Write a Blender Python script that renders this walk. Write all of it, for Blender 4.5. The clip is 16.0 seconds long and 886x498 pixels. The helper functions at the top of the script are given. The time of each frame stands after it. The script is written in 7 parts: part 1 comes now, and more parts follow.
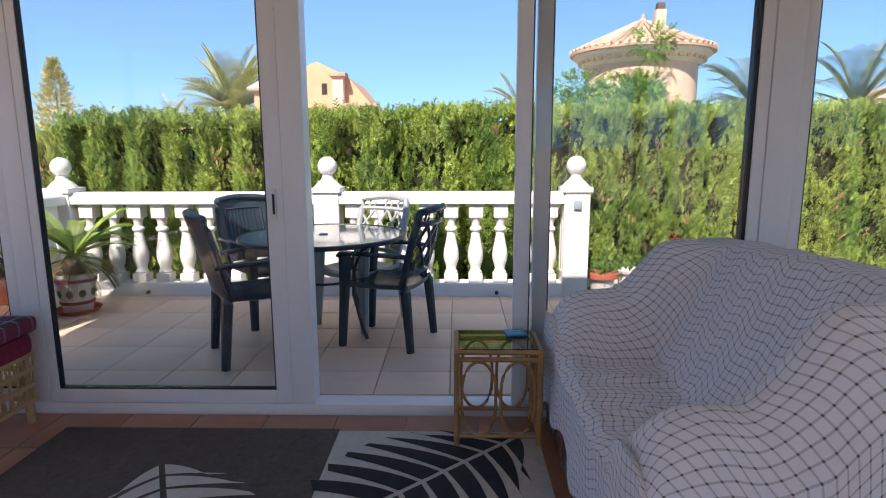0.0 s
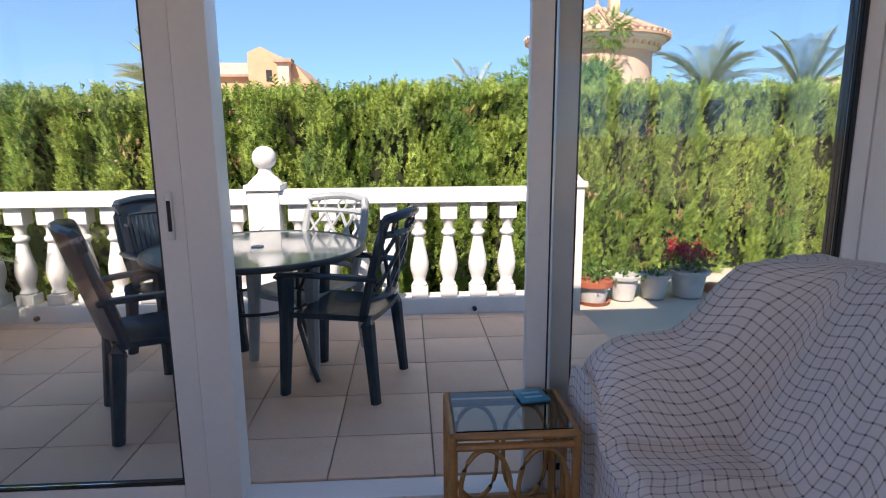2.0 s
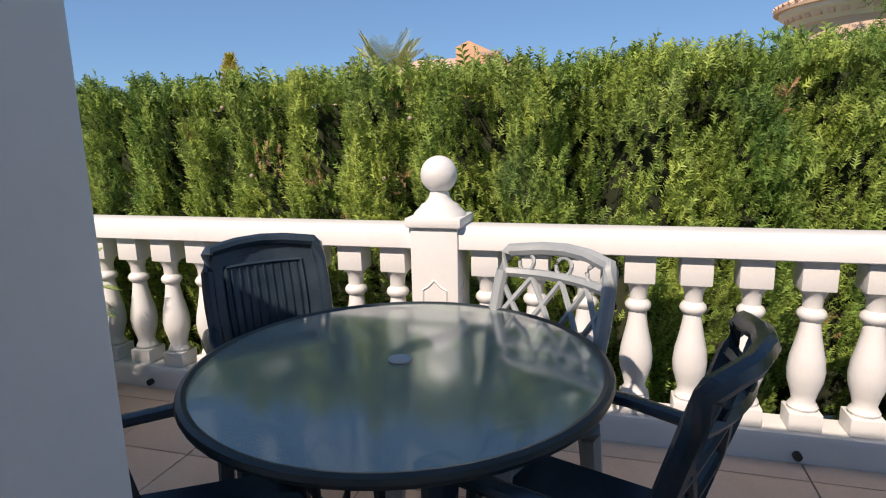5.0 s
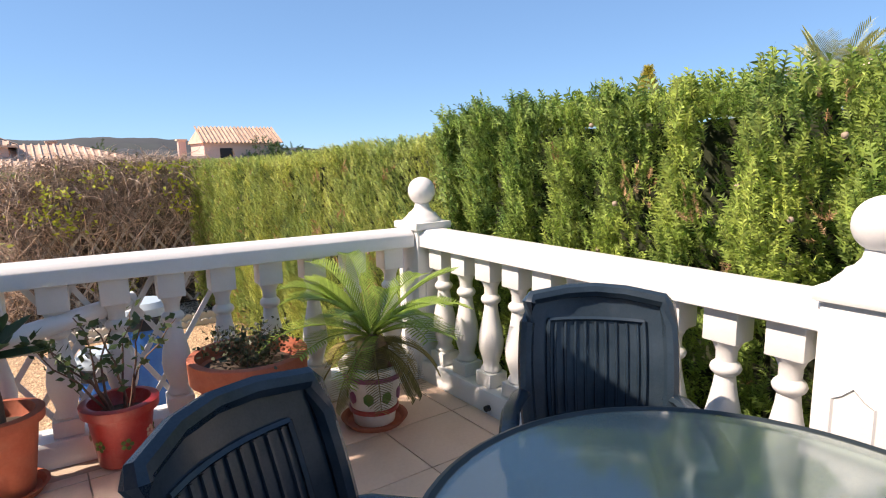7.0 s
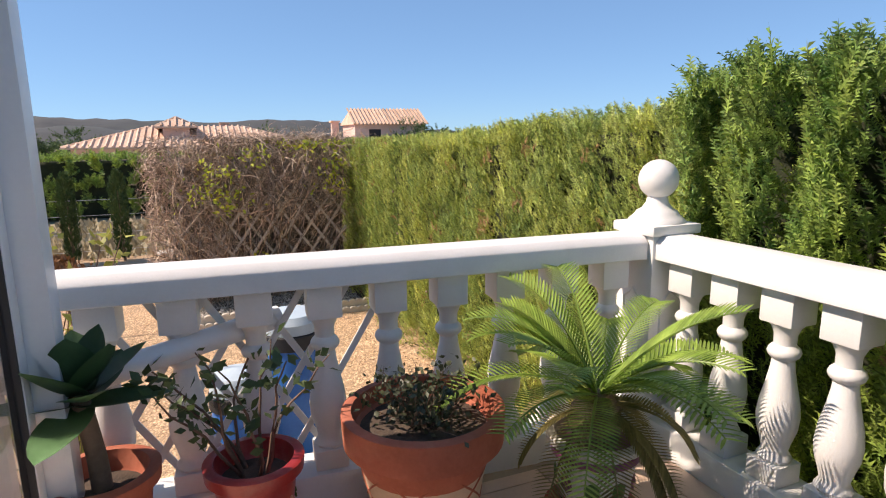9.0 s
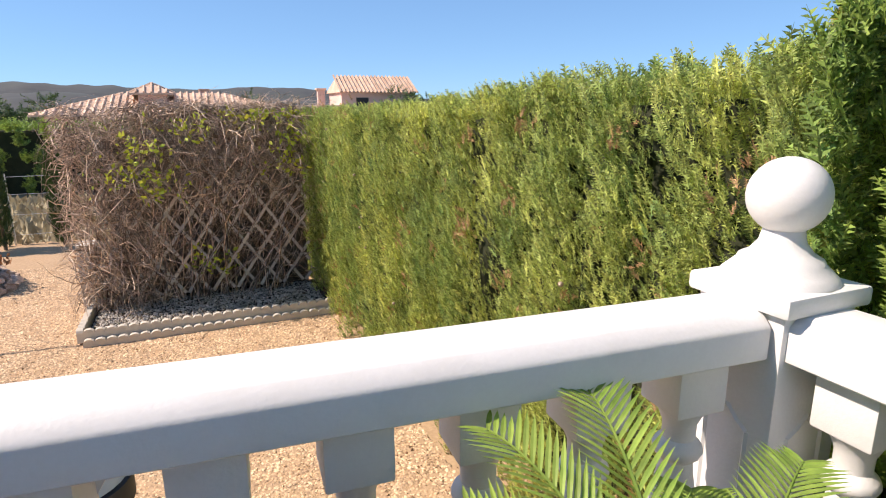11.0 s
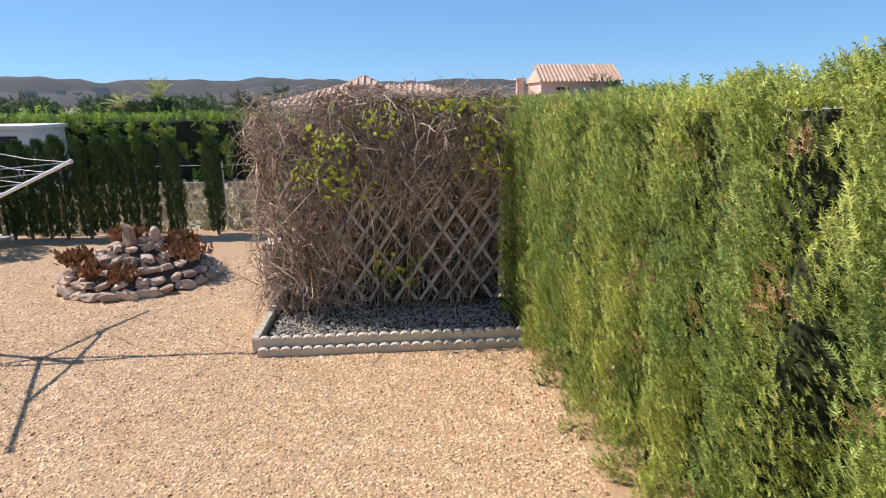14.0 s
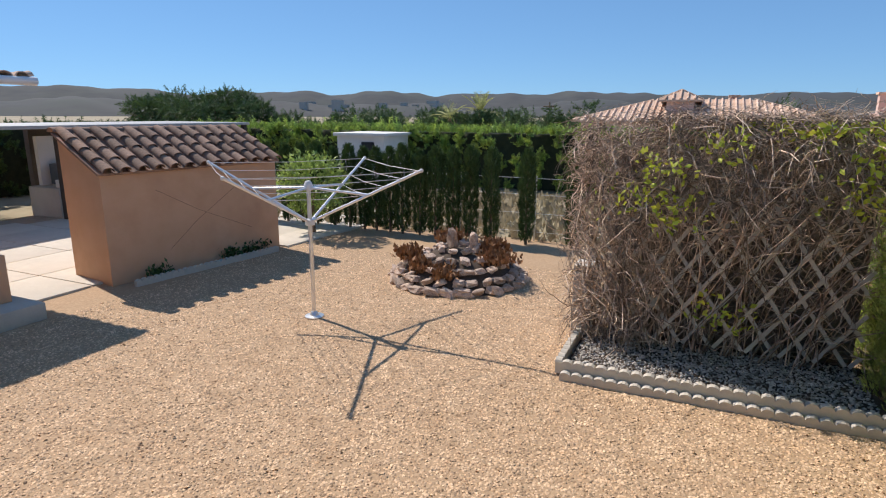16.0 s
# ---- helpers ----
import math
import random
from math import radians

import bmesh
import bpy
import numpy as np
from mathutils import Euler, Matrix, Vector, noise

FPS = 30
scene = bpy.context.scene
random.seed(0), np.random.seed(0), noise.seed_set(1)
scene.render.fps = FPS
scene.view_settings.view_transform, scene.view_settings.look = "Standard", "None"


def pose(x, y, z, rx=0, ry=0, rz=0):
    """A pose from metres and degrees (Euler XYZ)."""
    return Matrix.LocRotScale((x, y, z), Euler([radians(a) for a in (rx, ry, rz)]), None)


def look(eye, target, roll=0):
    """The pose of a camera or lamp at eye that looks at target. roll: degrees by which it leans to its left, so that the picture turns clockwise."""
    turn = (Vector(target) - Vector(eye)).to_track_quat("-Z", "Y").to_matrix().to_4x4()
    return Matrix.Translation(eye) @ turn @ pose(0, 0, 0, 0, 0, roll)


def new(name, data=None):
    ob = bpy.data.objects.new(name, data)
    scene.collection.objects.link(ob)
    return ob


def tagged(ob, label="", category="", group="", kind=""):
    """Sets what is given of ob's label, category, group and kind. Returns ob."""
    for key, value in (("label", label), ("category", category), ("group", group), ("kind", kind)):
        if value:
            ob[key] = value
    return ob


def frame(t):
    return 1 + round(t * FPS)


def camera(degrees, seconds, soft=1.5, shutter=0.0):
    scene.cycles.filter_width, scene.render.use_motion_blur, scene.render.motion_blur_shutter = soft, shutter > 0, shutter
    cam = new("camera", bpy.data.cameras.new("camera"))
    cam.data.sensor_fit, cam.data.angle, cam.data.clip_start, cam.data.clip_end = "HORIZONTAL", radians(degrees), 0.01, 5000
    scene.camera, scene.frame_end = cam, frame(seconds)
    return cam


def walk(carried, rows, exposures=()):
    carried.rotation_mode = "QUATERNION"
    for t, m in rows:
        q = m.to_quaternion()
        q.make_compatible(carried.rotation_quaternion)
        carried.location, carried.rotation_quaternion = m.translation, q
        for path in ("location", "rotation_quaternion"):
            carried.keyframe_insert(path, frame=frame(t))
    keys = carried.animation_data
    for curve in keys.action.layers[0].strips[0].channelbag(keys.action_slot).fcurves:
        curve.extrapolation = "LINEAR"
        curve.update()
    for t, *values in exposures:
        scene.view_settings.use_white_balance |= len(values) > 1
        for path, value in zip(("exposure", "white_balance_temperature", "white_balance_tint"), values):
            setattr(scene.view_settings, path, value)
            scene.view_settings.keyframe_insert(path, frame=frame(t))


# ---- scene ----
cam = camera(74.4, 16.0, 1.1)
PATH = [
    (0, (-0.171, 0.938, 1.368), (-0.216, 2.909, 1.027), -0.2),
    (0.5, (-0.156, 1.071, 1.354), (-0.122, 3.04, 1.006), -0.2),
    (1, (-0.17, 1.25, 1.351), (-0.086, 3.216, 0.994), -0.3),
    (1.5, (-0.223, 1.509, 1.344), (-0.113, 3.471, 0.975), -0.3),
    (2, (-0.29, 1.842, 1.344), (-0.174, 3.803, 0.97), -0.4),
    (2.5, (-0.328, 2.207, 1.339), (-0.221, 4.168, 0.96), -0.3),
    (3, (-0.333, 2.546, 1.344), (-0.272, 4.508, 0.962), -0.6),
    (3.2, (-0.34, 2.672, 1.342), (-0.31, 4.635, 0.959), -0.6),
    (5.3, (-0.595, 3.706, 1.393), (-1.302, 5.537, 1.009), -1.4),
    (5.5, (-0.615, 3.79, 1.389), (-1.438, 5.574, 1.013), -1.4),
    (6, (-0.649, 3.965, 1.389), (-1.765, 5.588, 1.043), -1.2),
    (6.5, (-0.629, 4.065, 1.417), (-2.026, 5.457, 1.086), -1.2),
    (7, (-0.704, 4.125, 1.434), (-2.308, 5.276, 1.112), -1.0),
    (7.5, (-0.899, 4.162, 1.423), (-2.627, 5.114, 1.098), -0.7),
    (8, (-1.127, 4.206, 1.404), (-2.914, 5.039, 1.067), -0.6),
    (8.5, (-1.429, 4.266, 1.4), (-3.239, 5.039, 1.045), -0.6),
    (9, (-1.715, 4.301, 1.397), (-3.534, 5.044, 1.024), -0.7),
    (9.5, (-1.978, 4.343, 1.401), (-3.792, 5.085, 1.001), -0.9),
    (9.7, (-2.101, 4.381, 1.439), (-3.902, 5.126, 0.99), -1.0),
    (11.8, (-3.242, 5.203, 1.384), (-5.03, 5.96, 0.904), -0.2),
    (12, (-3.34, 5.22, 1.431), (-5.124, 5.95, 0.898), -1.2),
    (12.5, (-3.595, 5.235, 1.416), (-5.406, 5.896, 0.883), -0.9),
    (13, (-3.847, 5.206, 1.42), (-5.699, 5.747, 0.894), -0.8),
    (13.5, (-3.987, 5.17, 1.413), (-5.886, 5.532, 0.899), -0.8),
    (14, (-4.097, 5.103, 1.389), (-6.029, 5.25, 0.892), -0.6),
    (14.5, (-4.16, 5.041, 1.409), (-6.098, 4.941, 0.923), -0.2),
    (15, (-4.199, 4.979, 1.436), (-6.107, 4.632, 0.949), -0.0),
    (15.5, (-4.291, 4.893, 1.433), (-6.147, 4.312, 0.965), -0.2),
    (16, (-4.281, 4.793, 1.448), (-6.061, 4.001, 0.996), 0.3),
]
walk(cam, [(t, look(eye, target, roll)) for t, eye, target, roll in PATH], [(0.0, 1.0, 6900, 20), (2.0, 0.92, 7000, 21), (3.2, 0.72, 7000, 21), (5.3, 0.22, 7200, 20), (5.6, 0.34, 7200, 20), (6.1, 0.82, 7200, 20), (7.0, 0.78, 7300, 21), (9.7, 0.56, 7300, 21), (11.8, 0.72, 6800, 18), (13.5, 0.54, 6600, 16), (16.0, 0.24, 6500, 14)])

# ---- world and sun ----
SUN_FROM = Vector((-0.29, -0.957, 0)).normalized()
SUN_UP = radians(46.5)
world = bpy.data.worlds.new("world")
scene.world = world
world.use_nodes = True
wn = world.node_tree.nodes
sky = wn.new("ShaderNodeTexSky")
sky.sky_type = "NISHITA"
sky.sun_disc = False
sky.sun_elevation = SUN_UP
sky.sun_rotation = math.atan2(SUN_FROM.x, SUN_FROM.y)
sky.altitude = 100
sky.air_density, sky.dust_density, sky.ozone_density = 0.68, 0.0, 5.0
wn["Background"].inputs[1].default_value = 0.15
wl = world.node_tree.links
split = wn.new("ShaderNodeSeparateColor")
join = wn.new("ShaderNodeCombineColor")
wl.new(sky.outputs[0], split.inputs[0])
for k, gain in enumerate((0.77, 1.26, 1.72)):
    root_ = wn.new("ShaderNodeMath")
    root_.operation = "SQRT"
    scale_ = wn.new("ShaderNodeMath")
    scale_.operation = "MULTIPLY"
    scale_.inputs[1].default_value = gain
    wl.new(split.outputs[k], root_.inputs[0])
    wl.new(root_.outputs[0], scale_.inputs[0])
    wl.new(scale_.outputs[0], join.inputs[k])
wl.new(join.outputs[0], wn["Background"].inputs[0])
sun_data = bpy.data.lights.new("sun", "SUN")
sun_data.energy, sun_data.angle, sun_data.color = 4.3, radians(0.55), (1.0, 0.93, 0.82)
sun = new("sun", sun_data)
sun_way = Vector((-SUN_FROM.x * math.cos(SUN_UP), -SUN_FROM.y * math.cos(SUN_UP), -math.sin(SUN_UP)))
sun.matrix_world = Matrix.Translation((-4, -4, 12)) @ sun_way.to_track_quat("-Z", "Y").to_matrix().to_4x4()

# ---- materials ----
def rgb(c):
    return (*c, 1.0)


def mat(name, a, b=None, scale=8.0, fine=90.0, rough=0.6, bump=0.15, metal=0.0, spec=0.5, island=0.0, obrand=0.0, stain=None, stain_scale=1.2, stain_amt=0.35, stretch=(1, 1, 1), sheen=0.0, trans=0.0):
    """Two scales of noise between two colours, stains, fine bump; island / obrand: spread of brightness per leaf or piece."""
    m = bpy.data.materials.new(name)
    m.use_nodes = True
    nt = m.node_tree
    n, l = nt.nodes, nt.links
    p = n["Principled BSDF"]
    co = n.new("ShaderNodeTexCoord")
    mp = n.new("ShaderNodeMapping")
    mp.inputs["Scale"].default_value = stretch
    l.new(co.outputs["Object"], mp.inputs[0])
    n1 = n.new("ShaderNodeTexNoise")
    n1.inputs["Scale"].default_value, n1.inputs["Detail"].default_value = scale, 6
    n2 = n.new("ShaderNodeTexNoise")
    n2.inputs["Scale"].default_value, n2.inputs["Detail"].default_value = fine, 4
    l.new(mp.outputs[0], n1.inputs["Vector"])
    l.new(mp.outputs[0], n2.inputs["Vector"])
    add = n.new("ShaderNodeMath")
    add.operation = "ADD"
    mul = n.new("ShaderNodeMath")
    mul.operation = "MULTIPLY"
    mul.inputs[1].default_value = 0.5
    l.new(n2.outputs[0], mul.inputs[0])
    l.new(n1.outputs[0], add.inputs[0])
    l.new(mul.outputs[0], add.inputs[1])
    ramp = n.new("ShaderNodeMapRange")
    ramp.inputs[1].default_value, ramp.inputs[2].default_value = 0.5, 1.0
    l.new(add.outputs[0], ramp.inputs[0])
    mix = n.new("ShaderNodeMix")
    mix.data_type = "RGBA"
    mix.inputs[6].default_value, mix.inputs[7].default_value = rgb(a), rgb(b or a)
    l.new(ramp.outputs[0], mix.inputs[0])
    col = mix.outputs[2]
    if stain:
        n3 = n.new("ShaderNodeTexNoise")
        n3.inputs["Scale"].default_value, n3.inputs["Detail"].default_value, n3.inputs["Roughness"].default_value = stain_scale, 8, 0.65
        l.new(co.outputs["Object"], n3.inputs["Vector"])
        r3 = n.new("ShaderNodeMapRange")
        r3.inputs[1].default_value, r3.inputs[2].default_value, r3.inputs[4].default_value = 0.48, 0.72, stain_amt
        l.new(n3.outputs[0], r3.inputs[0])
        mx = n.new("ShaderNodeMix")
        mx.data_type = "RGBA"
        mx.inputs[7].default_value = rgb(stain)
        l.new(col, mx.inputs[6])
        l.new(r3.outputs[0], mx.inputs[0])
        col = mx.outputs[2]
    for amount, node, out in ((island, "ShaderNodeNewGeometry", "Random Per Island"), (obrand, "ShaderNodeObjectInfo", "Random")):
        if amount:
            g = n.new(node)
            r = n.new("ShaderNodeMapRange")
            r.inputs[3].default_value, r.inputs[4].default_value = 1 - amount, 1 + amount
            l.new(g.outputs[out], r.inputs[0])
            hsv = n.new("ShaderNodeHueSaturation")
            l.new(r.outputs[0], hsv.inputs["Value"])
            l.new(col, hsv.inputs["Color"])
            col = hsv.outputs[0]
    l.new(col, p.inputs["Base Color"])
    p.inputs["Roughness"].default_value, p.inputs["Metallic"].default_value = rough, metal
    p.inputs["Specular IOR Level"].default_value = spec
    if sheen:
        p.inputs["Sheen Weight"].default_value = sheen
    if bump:
        bp = n.new("ShaderNodeBump")
        bp.inputs["Strength"].default_value, bp.inputs["Distance"].default_value = bump, 0.01
        l.new(add.outputs[0], bp.inputs["Height"])
        l.new(bp.outputs[0], p.inputs["Normal"])
    if trans:
        t = n.new("ShaderNodeBsdfTranslucent")
        ms = n.new("ShaderNodeMixShader")
        ms.inputs[0].default_value = trans
        l.new(col, t.inputs[0])
        l.new(p.outputs[0], ms.inputs[1])
        l.new(t.outputs[0], ms.inputs[2])
        l.new(ms.outputs[0], n["Material Output"].inputs[0])
    return m


def glass_mat(name, tint=(1, 1, 1), rough=0.0, ior=1.32):
    m = bpy.data.materials.new(name)
    m.use_nodes = True
    p = m.node_tree.nodes["Principled BSDF"]
    p.inputs["Base Color"].default_value = rgb(tint)
    p.inputs["Roughness"].default_value, p.inputs["IOR"].default_value, p.inputs["Transmission Weight"].default_value = rough, ior, 1.0
    return m


WHITE_STONE = mat("white_painted_stone", (0.72, 0.71, 0.69), (0.78, 0.77, 0.75), 5, 120, 0.55, 0.12, stain=(0.55, 0.52, 0.47), stain_scale=3, stain_amt=0.25)
WHITE_FRAME = mat("white_aluminium", (0.76, 0.76, 0.77), (0.82, 0.82, 0.82), 3, 60, 0.35, 0.02, stain=(0.6, 0.58, 0.55), stain_amt=0.15)
GASKET = mat("black_gasket", (0.02, 0.02, 0.022), None, 10, 100, 0.6, 0.05)
GLASS = glass_mat("window_glass", (0.97, 0.985, 0.975))
TERRACE_TILE = mat("terrace_tile", (0.66, 0.46, 0.34), (0.77, 0.57, 0.44), 5, 60, 0.55, 0.1, obrand=0.08, stain=(0.52, 0.35, 0.26), stain_scale=2.5, stain_amt=0.5)
INNER_TILE = mat("terracotta_tile", (0.36, 0.16, 0.09), (0.46, 0.22, 0.13), 6, 70, 0.35, 0.08, obrand=0.1, stain=(0.3, 0.13, 0.08), stain_amt=0.5)
GROUT = mat("grout", (0.4, 0.31, 0.23), (0.5, 0.4, 0.3), 9, 120, 0.9, 0.2)
GRAVEL = mat("gravel_bed", (0.36, 0.23, 0.13), (0.52, 0.36, 0.22), 30, 160, 0.9, 0.35, stain=(0.42, 0.28, 0.16), stain_scale=0.7, stain_amt=0.5)
PEBBLE = mat("pebble", (0.47, 0.3, 0.17), (0.71, 0.505, 0.325), 6, 60, 0.85, 0.1, island=0.45)
GREY_PEBBLE = mat("grey_chipping", (0.26, 0.23, 0.2), (0.6, 0.55, 0.49), 9, 60, 0.85, 0.2, island=0.4)
EARTH = mat("dry_earth", (0.3, 0.24, 0.15), (0.42, 0.35, 0.24), 0.2, 3, 0.95, 0.3, stain=(0.16, 0.17, 0.08), stain_scale=0.06, stain_amt=0.8)
SOIL = mat("soil", (0.05, 0.035, 0.025), (0.1, 0.07, 0.05), 20, 120, 0.95, 0.6)
# near-black: the shade inside the hedges is put into this colour
HEDGE_GAP_SHADE = mat("hedge_gap_shade", (0.018, 0.026, 0.01), (0.04, 0.045, 0.02), 6, 40, 0.95, 0.5)
HEDGE_LEAF = mat("cypress_foliage", (0.13, 0.26, 0.05), (0.46, 0.55, 0.11), 2.6, 14, 0.6, 0.0, island=0.55, stain=(0.08, 0.17, 0.06), stain_scale=2.4, stain_amt=0.7, stretch=(1, 1, 0.4), trans=0.28)
HEDGE_LEAF2 = mat("clipped_hedge_foliage", (0.2, 0.32, 0.085), (0.72, 0.74, 0.2), 2.8, 16, 0.6, 0.0, island=0.55, stain=(0.12, 0.24, 0.085), stain_scale=2.6, stain_amt=0.7, stretch=(1, 1, 0.35), trans=0.3)
DARK_LEAF = mat("dark_cypress_foliage", (0.035, 0.075, 0.02), (0.085, 0.14, 0.035), 2, 14, 0.7, 0.0, island=0.4, trans=0.15)
CONE = mat("cypress_cone", (0.3, 0.22, 0.15), (0.42, 0.33, 0.25), 30, 120, 0.8, 0.3)
TWIG = mat("dead_vine", (0.26, 0.165, 0.115), (0.76, 0.61, 0.48), 8, 60, 0.9, 0.2, island=0.6)
LATTICE = mat("weathered_lattice", (0.54, 0.48, 0.41), (0.7, 0.64, 0.57), 8, 90, 0.8, 0.2, obrand=0.1)
BLOCK = mat("rendered_block", (0.5, 0.47, 0.43), (0.62, 0.59, 0.55), 5, 80, 0.85, 0.3, stain=(0.35, 0.32, 0.28))
PEACH = mat("peach_render", (0.62, 0.36, 0.21), (0.68, 0.42, 0.26), 3, 110, 0.85, 0.2, stain=(0.5, 0.29, 0.18), stain_scale=1.1, stain_amt=0.6)
PALE_PEACH = mat("pale_peach_render", (0.72, 0.5, 0.36), (0.76, 0.55, 0.41), 1, 10, 0.85, 0.1, stain=(0.62, 0.42, 0.3), stain_scale=0.4)
PINK_WALL = mat("pink_render", (0.72, 0.48, 0.4), (0.76, 0.54, 0.46), 1, 10, 0.85, 0.1, stain=(0.62, 0.42, 0.35), stain_scale=0.4)
ROOF_TILE = mat("clay_roof_tile", (0.52, 0.34, 0.24), (0.68, 0.5, 0.38), 2, 14, 0.85, 0.3, island=0.25, obrand=0.15, stain=(0.32, 0.2, 0.14), stain_scale=1.5)
OLD_TILE = mat("weathered_roof_tile", (0.2, 0.12, 0.085), (0.4, 0.25, 0.18), 6, 40, 0.9, 0.4, obrand=0.3, stain=(0.07, 0.06, 0.05), stain_scale=4, stain_amt=0.7)
CONCRETE = mat("pale_concrete", (0.5, 0.45, 0.38), (0.6, 0.55, 0.47), 2, 50, 0.9, 0.2, stain=(0.38, 0.33, 0.27))
ALU = mat("brushed_aluminium", (0.72, 0.73, 0.75), (0.8, 0.8, 0.8), 20, 200, 0.35, 0.05, metal=0.85)
LINE = mat("plastic_line", (0.75, 0.74, 0.72), None, 10, 50, 0.5, 0)
HILL = mat("far_hill", (0.045, 0.052, 0.055), (0.085, 0.083, 0.08), 0.01, 0.08, 1.0, 0.0, stain=(0.055, 0.07, 0.06), stain_scale=0.02, stain_amt=0.8)
WOOD_BARK = mat("bark", (0.16, 0.11, 0.07), (0.25, 0.18, 0.12), 10, 60, 0.9, 0.5)

# ---- mesh helpers ----
def thing(name, label, category, at=(0, 0, 0), rz=0.0, group="", kind=""):
    ob = new(name)
    ob.empty_display_size = 0.1
    ob.matrix_world = pose(*at, 0, 0, rz)
    return tagged(ob, label, category, group, kind)


def mesh_of(name, bm, material, smooth=True):
    me = bpy.data.meshes.new(name)
    bm.to_mesh(me)
    bm.free()
    me.materials.append(material)
    if smooth:
        me.shade_smooth()
        me.set_sharp_from_angle(angle=radians(38))
    return me


def part(name, bm, material, parent=None, label="", smooth=True):
    ob = new(name, mesh_of(name, bm, material, smooth))
    ob.parent = parent
    return tagged(ob, label)


def part_again(name, me, parent, m):
    ob = new(name, me)
    ob.parent = parent
    ob.matrix_local = m
    return ob


def box(bm, x0, x1, y0, y1, z0, z1, bevel=0.0, m=None):
    r = bmesh.ops.create_cube(bm, size=1.0, matrix=Matrix.Translation(((x0 + x1) / 2, (y0 + y1) / 2, (z0 + z1) / 2)) @ Matrix.Diagonal((x1 - x0, y1 - y0, z1 - z0, 1)))
    vs = r["verts"]
    if bevel:
        es = list({e for v in vs for e in v.link_edges})
        vs = bmesh.ops.bevel(bm, geom=es, offset=bevel, segments=2, affect="EDGES", profile=0.6)["verts"]
    if m is not None:
        bmesh.ops.transform(bm, matrix=m, verts=list(set(vs)))
    return bm


def boxed(*a, **k):
    return box(bmesh.new(), *a, **k)


def lathe(bm, profile, segs=20, centre=(0, 0), square=0.0):
    """Turns (radius, height) pairs about z."""
    rings = []
    for r, z in profile:
        rings.append([bm.verts.new((centre[0] + max(r, 1e-4) * math.cos(2 * math.pi * k / segs), centre[1] + max(r, 1e-4) * math.sin(2 * math.pi * k / segs), z)) for k in range(segs)])
    for a, b in zip(rings, rings[1:]):
        for k in range(segs):
            bm.faces.new((a[k], a[(k + 1) % segs], b[(k + 1) % segs], b[k]))
    bm.faces.new(rings[0][::-1])
    bm.faces.new(rings[-1])
    return bm


def tube(bm, pts, radius, segs=6, end=None):
    """A round bar along the points; end: radius at the far end."""
    pts = [Vector(p) for p in pts]
    rings = []
    for i, p in enumerate(pts):
        d = (pts[min(i + 1, len(pts) - 1)] - pts[max(i - 1, 0)]).normalized()
        u = d.cross(Vector((0, 0, 1)) if abs(d.z) < 0.95 else Vector((1, 0, 0))).normalized()
        v = d.cross(u)
        r = radius if end is None else radius + (end - radius) * i / (len(pts) - 1)
        rings.append([bm.verts.new(p + r * (math.cos(2 * math.pi * k / segs) * u + math.sin(2 * math.pi * k / segs) * v)) for k in range(segs)])
    for a, b in zip(rings, rings[1:]):
        for k in range(segs):
            bm.faces.new((a[k], b[k], b[(k + 1) % segs], a[(k + 1) % segs]))
    bm.faces.new(rings[0])
    bm.faces.new(rings[-1][::-1])
    return bm


def strip(bm, prof, x0, x1, axis="x"):
    """Runs a closed (across, height) outline along an axis."""
    mk = (lambda t, p: (t, p[0], p[1])) if axis == "x" else (lambda t, p: (p[0], t, p[1]))
    a = [bm.verts.new(mk(x0, p)) for p in prof]
    b = [bm.verts.new(mk(x1, p)) for p in prof]
    n = len(prof)
    for k in range(n):
        bm.faces.new((a[k], a[(k + 1) % n], b[(k + 1) % n], b[k]))
    bm.faces.new(a[::-1])
    bm.faces.new(b)
    bmesh.ops.recalc_face_normals(bm, faces=bm.faces)
    return bm


RNG = np.random.default_rng(7)


def soup(name, verts, faces, material, parent=None, smooth=False):
    """A mesh from arrays: verts (n, 3), faces (m, 3)."""
    me = bpy.data.meshes.new(name)
    me.vertices.add(len(verts))
    me.vertices.foreach_set("co", np.asarray(verts, np.float32).ravel())
    k = faces.shape[1]
    me.loops.add(faces.size)
    me.loops.foreach_set("vertex_index", np.asarray(faces, np.int32).ravel())
    me.polygons.add(len(faces))
    me.polygons.foreach_set("loop_start", np.arange(0, faces.size, k, dtype=np.int32))
    me.update(calc_edges=True)
    me.validate()
    me.materials.append(material)
    if smooth:
        me.shade_smooth()
    ob = new(name, me)
    ob.parent = parent
    return ob


def scatter(template_v, template_f, pos, ax, up, size):
    """Lays a template at each place: ax its x way, up its z way (n, 3), size (n,)."""
    z = up / np.linalg.norm(up, axis=1)[:, None]
    x = ax - (ax * z).sum(1)[:, None] * z
    x /= np.linalg.norm(x, axis=1)[:, None] + 1e-9
    y = np.cross(z, x)
    basis = np.stack((x, y, z), 1) * size[:, None, None]
    v = np.einsum("kc,ncd->nkd", template_v, basis) + pos[:, None, :]
    f = template_f[None] + (np.arange(len(pos)) * len(template_v))[:, None, None]
    return v.reshape(-1, 3), f.reshape(-1, template_f.shape[1])


